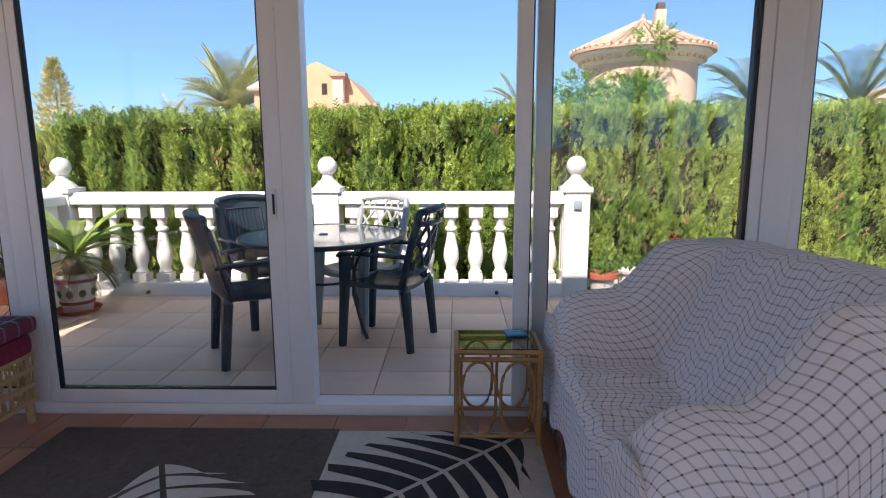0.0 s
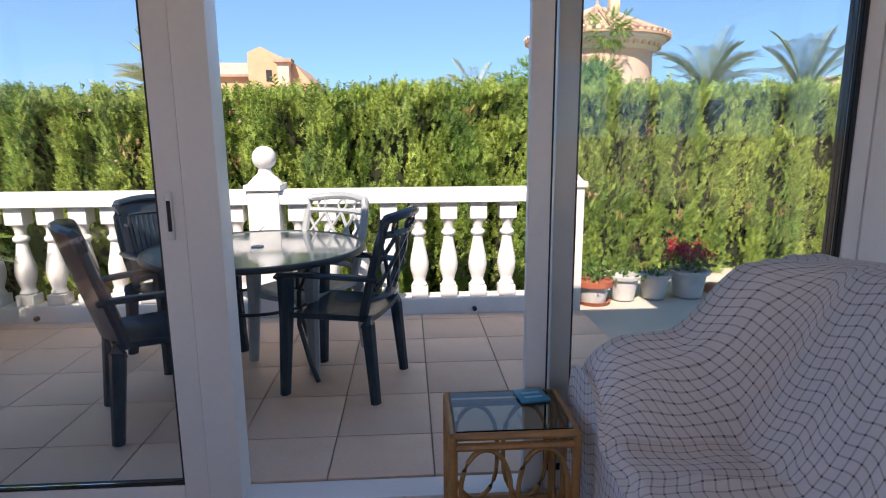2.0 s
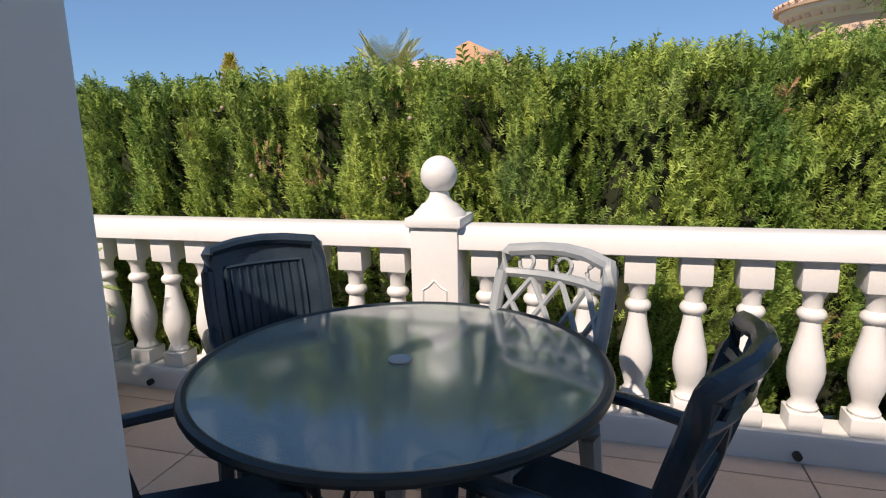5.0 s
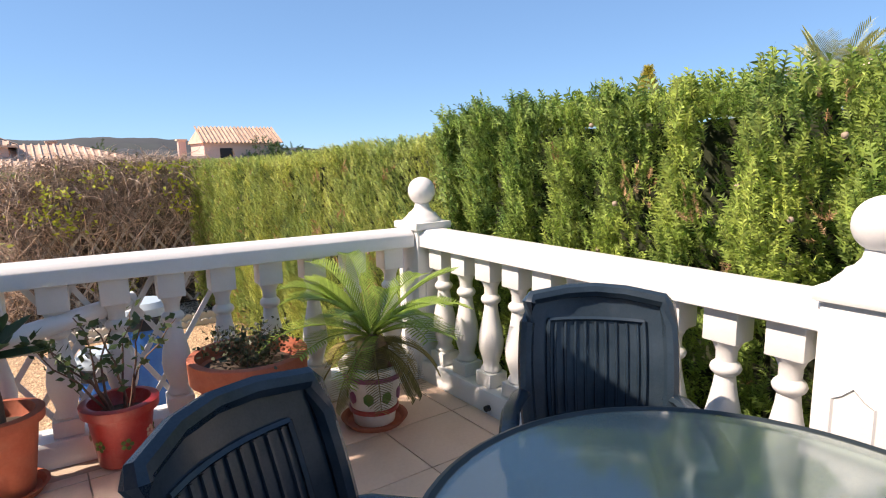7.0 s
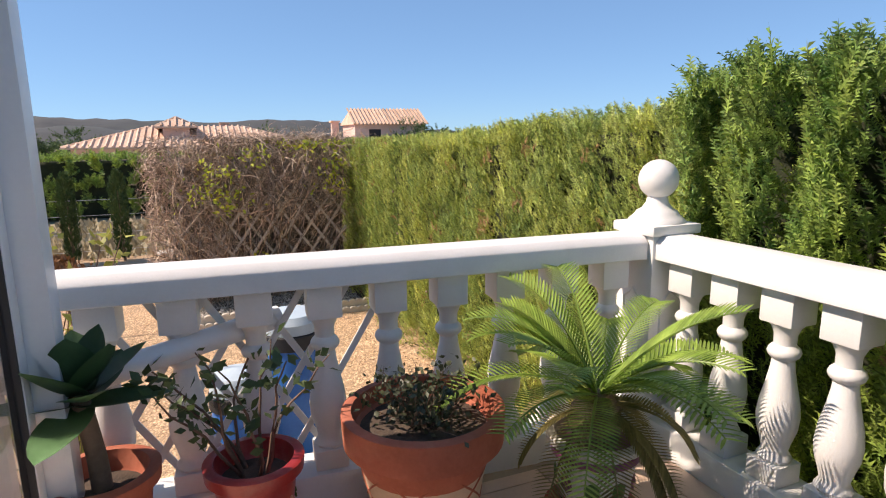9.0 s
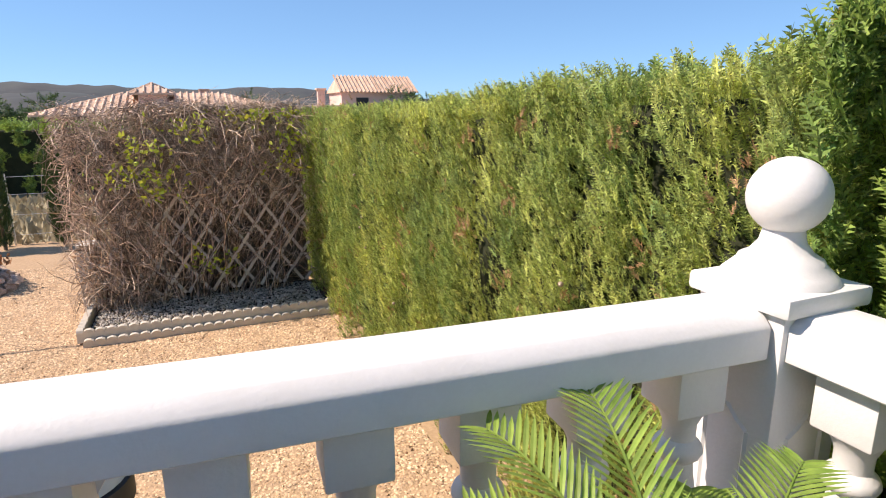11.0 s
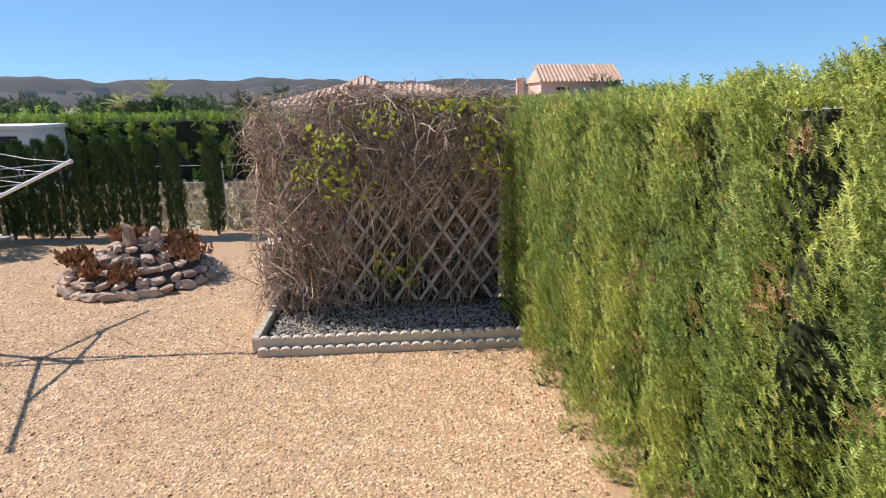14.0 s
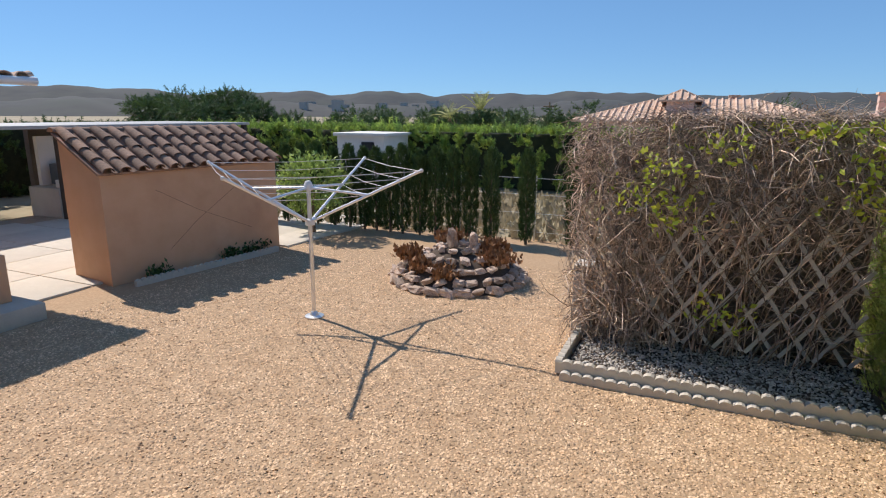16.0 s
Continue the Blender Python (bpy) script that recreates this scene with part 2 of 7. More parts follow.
def spray_template(n=11):
    """A flat feathery frond, 1 long along z: a spine with short leaflets that fork upwards."""
    v, f = [], []
    for k in range(n):
        t = 0.06 + 0.8 * k / n
        side = 1 if k % 2 else -1
        ln = 0.36 * (1 - 0.6 * t)
        b = len(v)
        v += [(0, 0, t), (side * ln * 0.8, 0.07 * (k % 3 - 1), t + ln * 0.62), (side * 0.03, 0.02, t + 0.12)]
        f.append((b, b + 1, b + 2))
    b = len(v)
    v += [(-0.045, 0, 0.0), (0.045, 0, 0.0), (0, 0, 1.0)]
    f.append((b, b + 1, b + 2))
    return np.array(v, float), np.array(f)


SPRAY = spray_template()
OCTA = (np.array([(1, 0, 0), (-1, 0, 0), (0, 1, 0), (0, -1, 0), (0, 0, 0.55), (0, 0, -0.55)], float), np.array([(0, 2, 4), (2, 1, 4), (1, 3, 4), (3, 0, 4), (2, 0, 5), (1, 2, 5), (3, 1, 5), (0, 3, 5)]))
LEAF = (np.array([(0, 0, 0), (0.28, 0.05, 0.45), (0, 0, 1.0), (-0.28, 0.05, 0.45)], float), np.array([(0, 1, 2), (0, 2, 3)]))

CHIP = (np.array([(1, 0, -0.2), (0.25, 0.85, -0.2), (-0.9, 0.4, -0.2), (-0.6, -0.75, -0.2), (0.5, -0.8, -0.2), (0.05, 0.1, 0.5)], float), np.array([(0, 1, 5), (1, 2, 5), (2, 3, 5), (3, 4, 5), (4, 0, 5)]))


def wobble(p, scale):
    """Cheap smooth noise for arrays of points, about -1 to 1."""
    q = p * scale
    return (np.sin(q[:, 0] * 1.7 + 1.3 * np.sin(q[:, 1] * 1.1 + q[:, 2])) + np.sin(q[:, 1] * 2.3 + 1.7 * np.sin(q[:, 2] * 0.9 + q[:, 0] * 1.3)) + np.sin(q[:, 2] * 1.9 + q[:, 0] * 2.7)) / 3


def hedge(name, label, line, z0, tops, depth, density, size, leaf, columns=True, top_sprigs=True, seed=1):
    """A clipped hedge: its face follows the plan line, the body lies to the line's right; tops: heights at the line's points."""
    rng = np.random.default_rng(seed)
    root = thing(name, label, "hedge")
    pts = np.array(line, float)
    tp = np.array(tops, float)
    seg = np.linalg.norm(np.diff(pts, axis=0), axis=1)
    cum = np.concatenate(([0], np.cumsum(seg)))
    total = cum[-1]

    def at(s):
        return np.stack((np.interp(s, cum, pts[:, 0]), np.interp(s, cum, pts[:, 1])), 1)

    def inward(s):
        d = at(np.minimum(s + 0.05, total)) - at(np.maximum(s - 0.05, 0))
        d /= np.linalg.norm(d, axis=1)[:, None]
        return np.stack((d[:, 1], -d[:, 0]), 1)

    def relief(s, z):
        q = np.stack((s * 3.0, np.full_like(s, seed * 1.0), z * (0.7 if columns else 2.2)), 1)
        groove = np.abs(np.sin(s * 7.4 + 0.5 * np.sin(z * 1.4 + s) + 1.6 * np.sin(s * 1.3))) ** 0.75
        return 0.08 * wobble(q, 1.0) + 0.04 * wobble(q, 3.1) + (0.40 * (1 - groove) if columns else 0.03 * wobble(q, 4.0))

    # dark inner body: its near-black colour stands for shade between the sprays
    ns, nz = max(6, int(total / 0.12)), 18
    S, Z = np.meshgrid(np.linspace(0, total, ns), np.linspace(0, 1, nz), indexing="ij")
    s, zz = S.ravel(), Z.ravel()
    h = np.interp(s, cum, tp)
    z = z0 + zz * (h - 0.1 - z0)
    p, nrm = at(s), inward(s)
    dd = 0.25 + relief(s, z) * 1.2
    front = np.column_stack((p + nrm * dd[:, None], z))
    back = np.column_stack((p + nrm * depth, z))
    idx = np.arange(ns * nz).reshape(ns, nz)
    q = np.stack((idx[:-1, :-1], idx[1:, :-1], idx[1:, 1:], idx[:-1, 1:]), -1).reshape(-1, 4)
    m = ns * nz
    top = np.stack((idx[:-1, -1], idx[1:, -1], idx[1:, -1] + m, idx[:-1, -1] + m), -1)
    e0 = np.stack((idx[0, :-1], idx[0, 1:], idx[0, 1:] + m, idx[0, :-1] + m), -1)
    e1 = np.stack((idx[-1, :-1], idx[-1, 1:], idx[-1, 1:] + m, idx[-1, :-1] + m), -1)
    soup("shade_core", np.concatenate((front, back)), np.concatenate((q, q[:, ::-1] + m, top, e0, e1)), HEDGE_GAP_SHADE, root, True)
    # foliage: face, top, ends
    hmean = tp.mean() - z0
    n1 = int(total * hmean * density)
    nc = max(4, n1 // 22)
    ci = rng.integers(0, nc, n1)
    cs, cz = rng.random(nc) * total, rng.random(nc)
    du, dv = rng.normal(0, 0.045, n1), rng.normal(0, 0.085 if columns else 0.05, n1)
    s = np.clip(cs[ci] + du, 0, total)
    h = np.interp(s, cum, tp)
    z = np.clip(z0 + cz[ci] * (h - z0) + dv, z0, h)
    p, nrm = at(s), inward(s)
    rel = relief(s, z) + 11.0 * (du ** 2 + 0.3 * dv ** 2) - 0.06 + rng.random(n1) * 0.06 + 0.15 * (rng.random(nc)[ci] - 0.45)
    pos = np.column_stack((p + nrm * rel[:, None], z))
    out = np.column_stack((-nrm, np.zeros(n1)))
    up = out * (0.25 + 0.5 * rng.random(n1))[:, None] + np.array((0, 0, 1.0)) * (1 if columns else 0.7) + rng.normal(0, 0.22 if columns else 0.4, (n1, 3))
    up[:, :2] += np.column_stack((-nrm[:, 1], nrm[:, 0])) * (du * -6)[:, None]
    ax = np.cross(up, out) + rng.normal(0, 0.5, (n1, 3))
    n2 = int(total * depth * density * 0.8)
    s2 = rng.random(n2) * total
    d2 = rng.random(n2) * depth
    p2, nr2 = at(s2), inward(s2)
    h2 = np.interp(s2, cum, tp) + 0.035 * wobble(np.stack((s2 * 4, d2 * 4, s2 * 0), 1), 1) - 0.09 + 0.05 * rng.random(n2)
    pos2 = np.column_stack((p2 + nr2 * d2[:, None], h2))
    up2 = np.column_stack((-nr2 * 0.15, np.ones(n2))) + rng.normal(0, 0.35, (n2, 3))
    ax2 = rng.normal(0, 1, (n2, 3))
    sz = size * (0.6 + 0.8 * rng.random(n1))
    sz2 = size * (0.5 + 0.7 * rng.random(n2)) * (1 + (0.9 * (rng.random(n2) > 0.96) if top_sprigs else 0))
    n3 = int(depth * hmean * density) * 2
    e = rng.integers(0, 2, n3)
    s3 = np.where(e == 0, 0.0, total)
    p3, nr3 = at(s3), inward(s3)
    d3 = rng.random(n3) * depth
    h3 = np.interp(s3, cum, tp)
    along = np.column_stack((-nr3[:, 1], nr3[:, 0])) * np.where(e == 0, -1.0, 1.0)[:, None]
    pos3 = np.column_stack((p3 + nr3 * d3[:, None] + along * (rng.random(n3) * 0.06 - 0.02)[:, None], z0 + rng.random(n3) * (h3 - z0)))
    up3 = np.column_stack((along * 0.4, np.full(n3, 0.8))) + rng.normal(0, 0.35, (n3, 3))
    v, f = scatter(*SPRAY, np.concatenate((pos, pos2, pos3)), np.concatenate((ax, ax2, rng.normal(0, 1, (n3, 3)))), np.concatenate((up, up2, up3)), np.concatenate((sz, sz2, size * (0.6 + 0.8 * rng.random(n3)))))
    tagged(soup("foliage", v, f, leaf, root), kind="stuff")
    return root, at, inward


# ---- ground ----
GZ = -0.875
TZ = 0.06  # terrace floor over the sun room floor
bm = bmesh.new()
bmesh.ops.create_grid(bm, x_segments=60, y_segments=60, size=2500, matrix=Matrix.Translation((0, 0, GZ - 0.035)))
tagged(part("ground", bm, EARTH), "dry pale earth of the surrounding land", "ground", kind="structure")

bm = bmesh.new()
bmesh.ops.create_grid(bm, x_segments=120, y_segments=110, size=1, matrix=Matrix.Translation((-9.25, 0.2, GZ)) @ Matrix.Diagonal((5.6, 7.2, 1, 1)))
for v in bm.verts:
    v.co.z += 0.012 * noise.noise(v.co * 1.3) + 0.006 * noise.noise(v.co * 4)
tagged(part("gravel_ground", bm, GRAVEL), "yellowish gravel covering the garden yard", "gravel ground", kind="structure")
N = 250000
pos = np.column_stack((RNG.uniform(-12.8, -4.6, N), RNG.uniform(-1.9, 6.3, N), np.full(N, GZ)))
near = np.hypot(pos[:, 0] + 4.3, pos[:, 1] - 4.9)
pos = pos[RNG.random(N) < np.clip(1.35 - near / 9, 0.25, 1)]
n = len(pos)
pos[:, 2] += np.array([0.012 * noise.noise(Vector(q) * 1.3) + 0.006 * noise.noise(Vector(q) * 4) for q in pos]) + RNG.uniform(-0.001, 0.003, n)
v, f = scatter(*CHIP, pos, RNG.normal(0, 1, (n, 3)), np.array((0, 0, 1.0)) + RNG.normal(0, 0.3, (n, 3)), RNG.uniform(0.007, 0.017, n))
tagged(soup("gravel_stones", v, f, PEBBLE), "loose yellowish gravel stones on the yard", "gravel", kind="stuff")

# ---- terrace slab and house shell ----
tagged(part("terrace_base", boxed(-4.02, 1.0, 3.90, 6.26, GZ - 0.02, TZ - 0.012), GROUT), "grouted bed of the raised terrace", "terrace", kind="structure")
tagged(part("pavement", boxed(1.0, 9.0, 3.95, 7.6, GZ - 0.02, -0.006), CONCRETE), "smooth grey concrete pavement beside the terrace", "pavement", kind="structure")
tagged(part("floor", boxed(-3.6, 2.2, -2.6, 3.90, GZ - 0.02, -0.01), GROUT), "grouted bed of the sun room floor", "floor", kind="structure")

# ---- balustrade ----
def baluster_mesh():
    bm = bmesh.new()
    box(bm, -0.062, 0.062, -0.062, 0.062, 0.0, 0.085, 0.006)
    lathe(bm, [(0.05, 0.085), (0.058, 0.10), (0.05, 0.115), (0.043, 0.13), (0.052, 0.17), (0.066, 0.22), (0.07, 0.27), (0.064, 0.33), (0.05, 0.40), (0.04, 0.46), (0.036, 0.50), (0.05, 0.515), (0.055, 0.53), (0.05, 0.545), (0.036, 0.56), (0.037, 0.60), (0.048, 0.63), (0.06, 0.645)], 18)
    box(bm, -0.062, 0.062, -0.062, 0.062, 0.645, 0.78, 0.006)
    return mesh_of("baluster", bm, WHITE_STONE)


BALUSTER = baluster_mesh()
RAIL = [(-0.092, 0.885), (0.092, 0.885), (0.096, 0.889), (0.096, 0.955), (0.091, 0.963), (0.07, 0.985), (0.062, 0.988), (-0.062, 0.988), (-0.07, 0.985), (-0.091, 0.963), (-0.096, 0.955), (-0.096, 0.889)]


def post(name, x, y, label, lamp=False):
    root = thing(name, label, "balustrade post", (x, y, 0), group="terrace balustrade posts")
    bm = boxed(-0.11, 0.11, -0.11, 0.11, -0.85 if x < -3 else 0.0, 0.985, 0.008)
    part("shaft", bm, WHITE_STONE, root)
    bm = bmesh.new()
    for k in range(4):
        r = Matrix.Rotation(k * math.pi / 2, 4, "Z")
        outline = [(-0.055, 0.28), (0.055, 0.28), (0.055, 0.70), (0.03, 0.715), (0.0, 0.745), (-0.03, 0.715), (-0.055, 0.70)]
        for a, b in zip(outline, outline[1:] + outline[:1]):
            tube(bm, [r @ Vector((a[0], -0.11, a[1])), r @ Vector((b[0], -0.11, b[1]))], 0.006, 4)
    part("panel_moulding", bm, WHITE_STONE, root)
    bm = boxed(-0.13, 0.13, -0.13, 0.13, 0.985, 1.03, 0.012)
    prof = [(0.122, 1.03), (0.118, 1.04), (0.108, 1.05), (0.09, 1.068), (0.085, 1.078), (0.066, 1.088), (0.048, 1.112), (0.042, 1.14)]
    lathe(bm, prof, 24)
    part("cap", bm, WHITE_STONE, root)
    bm = bmesh.new()
    bmesh.ops.create_uvsphere(bm, u_segments=28, v_segments=18, radius=0.084, matrix=Matrix.Translation((0, 0, 1.213)))
    part("ball_finial", bm, WHITE_STONE, root)
    if lamp:
        bm = boxed(-0.035, 0.035, -0.135, -0.11, 0.84, 0.92, 0.012)
        part("wall_socket", bm, mat("weatherproof_socket", (0.3, 0.36, 0.42), None, 20, 80, 0.4, 0.05), root, "grey weatherproof outdoor socket")
    return root


YB, XL = 6.12, -3.70
post("balustrade_post", XL, YB, "white painted stone corner post with ball finial")
post("balustrade_post", -1.31, YB, "white painted stone post with ball finial behind the table")
post("balustrade_post", 0.88, YB, "white painted stone end post with ball finial and socket", True)


def balustrade_run(a, b, axis, fixed, count, label, base=0.175, at=(0, 0, 0), rz=0.0):
    root = thing("balustrade", label, "balustrade", at, rz, group="terrace balustrade")
    prof = [(fixed + u, z) for u, z in RAIL]
    part("handrail", strip(bmesh.new(), prof, a, b, axis), WHITE_STONE, root)
    ends = [(fixed - 0.10, -0.02), (fixed + 0.10, -0.02), (fixed + 0.10, base - 0.019), (fixed + 0.088, base - 0.001), (fixed - 0.088, base - 0.001), (fixed - 0.10, base - 0.019)]
    part("plinth", strip(bmesh.new(), ends, a, b, axis), WHITE_STONE, root)
    for k in range(count):
        t = a + (b - a) * (k + 0.5) / count
        part_again("baluster", BALUSTER, root, (pose(t, fixed, base) if axis == "x" else pose(fixed, t, base)) @ Matrix.Diagonal((1, 1, (0.885 - base) / 0.781, 1)))
    return root


balustrade_run(XL + 0.11, -1.31 - 0.11, "x", YB, 10, "white stone balustrade along the back of the terrace")
balustrade_run(-1.31 + 0.11, 0.88 - 0.11, "x", YB, 9, "white stone balustrade along the back of the terrace")
balustrade_run(-2.30, -0.112, "y", 0.0, 9, "white stone balustrade along the garden side of the terrace", 0.17, (XL, YB, 0), -4.2)
root = thing("drain_spouts", "small dark drain holes in the balustrade plinth", "drain holes")
for x in (0.19, -2.95):
    bm = bmesh.new()
    tube(bm, [(x, YB - 0.125, TZ + 0.035), (x, YB - 0.098, TZ + 0.035)], 0.017, 10)
    part("drain_spout", bm, GASKET, root)

# ---- hedges ----
back_line = [(7.0, 7.5), (3.5, 7.4), (2.0, 7.3), (0.5, 6.85), (-0.8, 6.55), (-2.2, 6.42), (-3.8, 6.36)]
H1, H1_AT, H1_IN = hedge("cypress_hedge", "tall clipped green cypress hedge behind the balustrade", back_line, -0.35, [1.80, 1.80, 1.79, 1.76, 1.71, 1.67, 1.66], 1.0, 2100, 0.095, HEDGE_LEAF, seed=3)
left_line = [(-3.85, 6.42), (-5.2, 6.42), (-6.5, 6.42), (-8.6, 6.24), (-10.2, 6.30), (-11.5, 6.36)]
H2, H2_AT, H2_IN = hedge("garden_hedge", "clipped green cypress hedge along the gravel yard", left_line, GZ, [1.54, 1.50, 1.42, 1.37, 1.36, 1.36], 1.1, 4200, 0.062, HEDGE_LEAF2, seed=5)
bm = bmesh.new()
bmesh.ops.create_icosphere(bm, subdivisions=2, radius=0.013)
for v in bm.verts:
    v.co *= 1 + 0.12 * noise.noise(v.co * 120)
CONE_ME = mesh_of("cone", bm, CONE)
for hroot, hat, hin, total, zl, zh, n in ((H1, H1_AT, H1_IN, 10.6, 0.3, 1.6, 26), (H2, H2_AT, H2_IN, 6.5, -0.3, 1.4, 14)):
    for k in range(n):
        s = np.array([random.uniform(0.4, total)])
        p, q = hat(s)[0], hin(s)[0]
        part_again("cone", CONE_ME, hroot, pose(p[0] - q[0] * 0.03, p[1] - q[1] * 0.03, random.uniform(zl, zh)))

DEAD_SPRIG = mat("dead_sprig", (0.42, 0.22, 0.1), (0.58, 0.38, 0.2), 9, 60, 0.8, 0.0, island=0.4, trans=0.2)
for hroot, hat, hin, total, zl, zh, n in ((H2, H2_AT, H2_IN, 7.0, GZ + 0.1, 1.4, 900), (H1, H1_AT, H1_IN, 10.6, 0.0, 1.6, 500)):
    r0 = np.random.default_rng(n)
    kc = n // 9
    s0, z0_ = r0.uniform(0.1, total, kc), r0.uniform(zl, zh, kc)
    ii = r0.integers(0, kc, n)
    ss = np.clip(s0[ii] + r0.normal(0, 0.025, n), 0, total)
    pq, nq = hat(ss), hin(ss)
    pos = np.column_stack((pq + nq * (r0.uniform(-0.05, 0.04, n))[:, None], z0_[ii] + r0.normal(0, 0.04, n)))
    v, f = scatter(*SPRAY, pos, r0.normal(0, 1, (n, 3)), np.column_stack((-nq * 0.4, np.ones(n))) + r0.normal(0, 0.4, (n, 3)), 0.06 * r0.uniform(0.6, 1.2, n))
    tagged(soup("dead_sprig", v, f, DEAD_SPRIG, hroot), "dry rust-brown sprigs", kind="stuff")
n = 240
xs = RNG.uniform(-9.0, -5.0, n)
pos = np.column_stack((xs, np.interp(xs, [-9, -8.6, -6.5, -5], [6.1, 6.2, 6.36, 6.38]) - np.abs(RNG.normal(0, 0.35, n)), np.full(n, GZ + 0.008)))
v, f = scatter(*OCTA, pos, RNG.normal(0, 1, (n, 3)), RNG.normal(0, 0.5, (n, 3)) + (0, 0, 1), RNG.uniform(0.004, 0.013, n))
tagged(soup("hedge_litter", v, f, mat("dark_litter", (0.2, 0.11, 0.06), (0.36, 0.22, 0.13), 20, 80, 0.9, 0.2, island=0.3)), "dark fallen hedge litter on the gravel", "leaf litter", kind="stuff")

# ---- trellis with dead vine ----
TX, TY0, TY1 = -10.25, 3.80, 6.22
root = thing("block_wall", "pale rendered block wall with corner pier behind the trellis", "garden wall")
# panel colour is darkened: shade behind the lattice put into it
part("wall_panel", boxed(TX - 0.32, TX - 0.2, TY0 + 0.2, TY1, GZ, 1.1, 0.01), mat("shaded_block", (0.2, 0.165, 0.135), (0.28, 0.235, 0.195), 5, 60, 0.95, 0.3), root)
part("pier", boxed(TX - 0.2, TX + 0.1, TY0 - 0.14, TY0 + 0.08, GZ, -0.06, 0.015), BLOCK, root)
lat = thing("trellis", "weathered wooden diamond lattice trellis standing in the bed", "trellis")
y0, y1, zb, zt = TY0 + 0.1, TY1 - 0.02, GZ + 0.15, 1.2
for sgn in (1, -1):
    h = zt - zb
    run = h * 0.70
    c = y0 - run
    k = 0
    while c < y1 + run:
        ya, za, yb, zb2 = (c, zb, c + run, zt) if sgn > 0 else (c + run, zb, c, zt)
        d = (zb2 - za) / (yb - ya)
        if ya < y0:
            za, ya = za + d * (y0 - ya), y0
        if ya > y1:
            za, ya = za + d * (y1 - ya), y1
        if yb < y0:
            zb2, yb = zb2 + d * (y0 - yb), y0
        if yb > y1:
            zb2, yb = zb2 + d * (y1 - yb), y1
        ln = math.hypot(yb - ya, zb2 - za)
        if ln > 0.12 and zb2 - za > 0.05:
            a = math.atan2(zb2 - za, yb - ya)
            bm = boxed(-0.005, 0.005, 0, ln, -0.018, 0.018, 0.002, pose(TX + 0.12 + 0.007 * sgn, ya, za) @ Matrix.Rotation(a, 4, "X"))
            part("slat", bm, LATTICE, lat, smooth=False)
        c += 0.275
vine = thing("dead_vine", "leafless brown bougainvillea tangled over the trellis", "climbing plant")
rng = np.random.default_rng(21)


def twig(p, d, ln, r, steps=6, curl=0.35, droop=0.0):
    """A crooked three-sided twig as arrays."""
    vs, fs = [], []
    p, d = np.array(p, float), np.array(d, float)
    for k in range(steps + 1):
        d = d / np.linalg.norm(d)
        u = np.cross(d, (0.3, 0.2, 1.0))
        u /= np.linalg.norm(u) + 1e-9
        w = np.cross(d, u)
        rr = r * (1 - 0.7 * k / steps)
        for a in (0, 2.1, 4.2):
            vs.append(p + rr * (math.cos(a) * u + math.sin(a) * w))
        p = p + d * ln / steps
        d = d + rng.normal(0, curl, 3) + np.array((0, 0, -droop))
    for k in range(steps):
        for a in range(3):
            b, c = 3 * k + a, 3 * k + (a + 1) % 3
            fs += [(b, c, c + 3), (b, c + 3, b + 3)]
    return np.array(vs), np.array(fs)


def twigs(specs):
    VV, FF, b = [], [], 0
    for sp in specs:
        v, f = twig(*sp[:4], **(sp[4] if len(sp) > 4 else {}))
        VV.append(v)
        FF.append(f + b)
        b += len(v)
    return np.concatenate(VV), np.concatenate(FF)


specs = []
for k in range(2300):
    u = rng.random()
    y = TY0 - 0.12 + (TY1 - TY0 + 0.15) * u ** 1.15
    high = rng.random()
    zc = GZ + 0.1 + 2.2 * (1 - (1 - high) ** (2.6 if u > 0.3 else 1.0))
    x = TX - 0.12 + abs(rng.normal(0, 0.13)) + (0.24 if zc > 0.45 or u < 0.3 else 0)
    specs.append(((x, y, zc), (rng.normal(0.1, 0.3), rng.normal(0, 0.7), rng.normal(0.15, 0.8)), rng.uniform(0.35, 0.9), rng.uniform(0.004, 0.009), dict(curl=0.4, droop=0.12)))
for k in range(950):
    y = rng.uniform(TY0 - 0.2, TY1)
    x = TX + rng.uniform(-0.4, 0.45)
    specs.append(((x, y, rng.uniform(0.95, 1.3)), (rng.normal(0.05, 0.5), rng.normal(-0.1, 0.5), rng.normal(0.05, 0.4)), rng.uniform(0.2, 0.42), 0.0045, dict(curl=0.4, droop=0.25)))
for k in range(220):
    specs.append(((TX + rng.uniform(-0.3, 0.2), TY0 - 0.08 + rng.normal(0, 0.06), rng.uniform(0.1, 1.3)), (rng.normal(0, 0.4), -0.5, rng.normal(-0.2, 0.6)), rng.uniform(0.12, 0.3), 0.0045, dict(curl=0.4, droop=0.3)))
for k in range(150):
    specs.append(((TX + rng.uniform(0.0, 0.16), TY0 + 0.05 + 2.1 * rng.random() ** 1.6, GZ + 0.02), (rng.normal(0, 0.1), rng.normal(0.1, 0.3), 1.0), rng.uniform(1.2, 2.2), rng.uniform(0.005, 0.013), dict(curl=0.16, steps=10)))
for k in range(60):
    specs.append(((TX + rng.uniform(-0.4, 0.2), rng.uniform(TY0, TY1), 1.35), (rng.normal(0, 0.15), rng.normal(0, 0.2), 1.0), rng.uniform(0.08, 0.2), 0.0025, dict(curl=0.2)))
tv_, tf_ = twigs(specs)
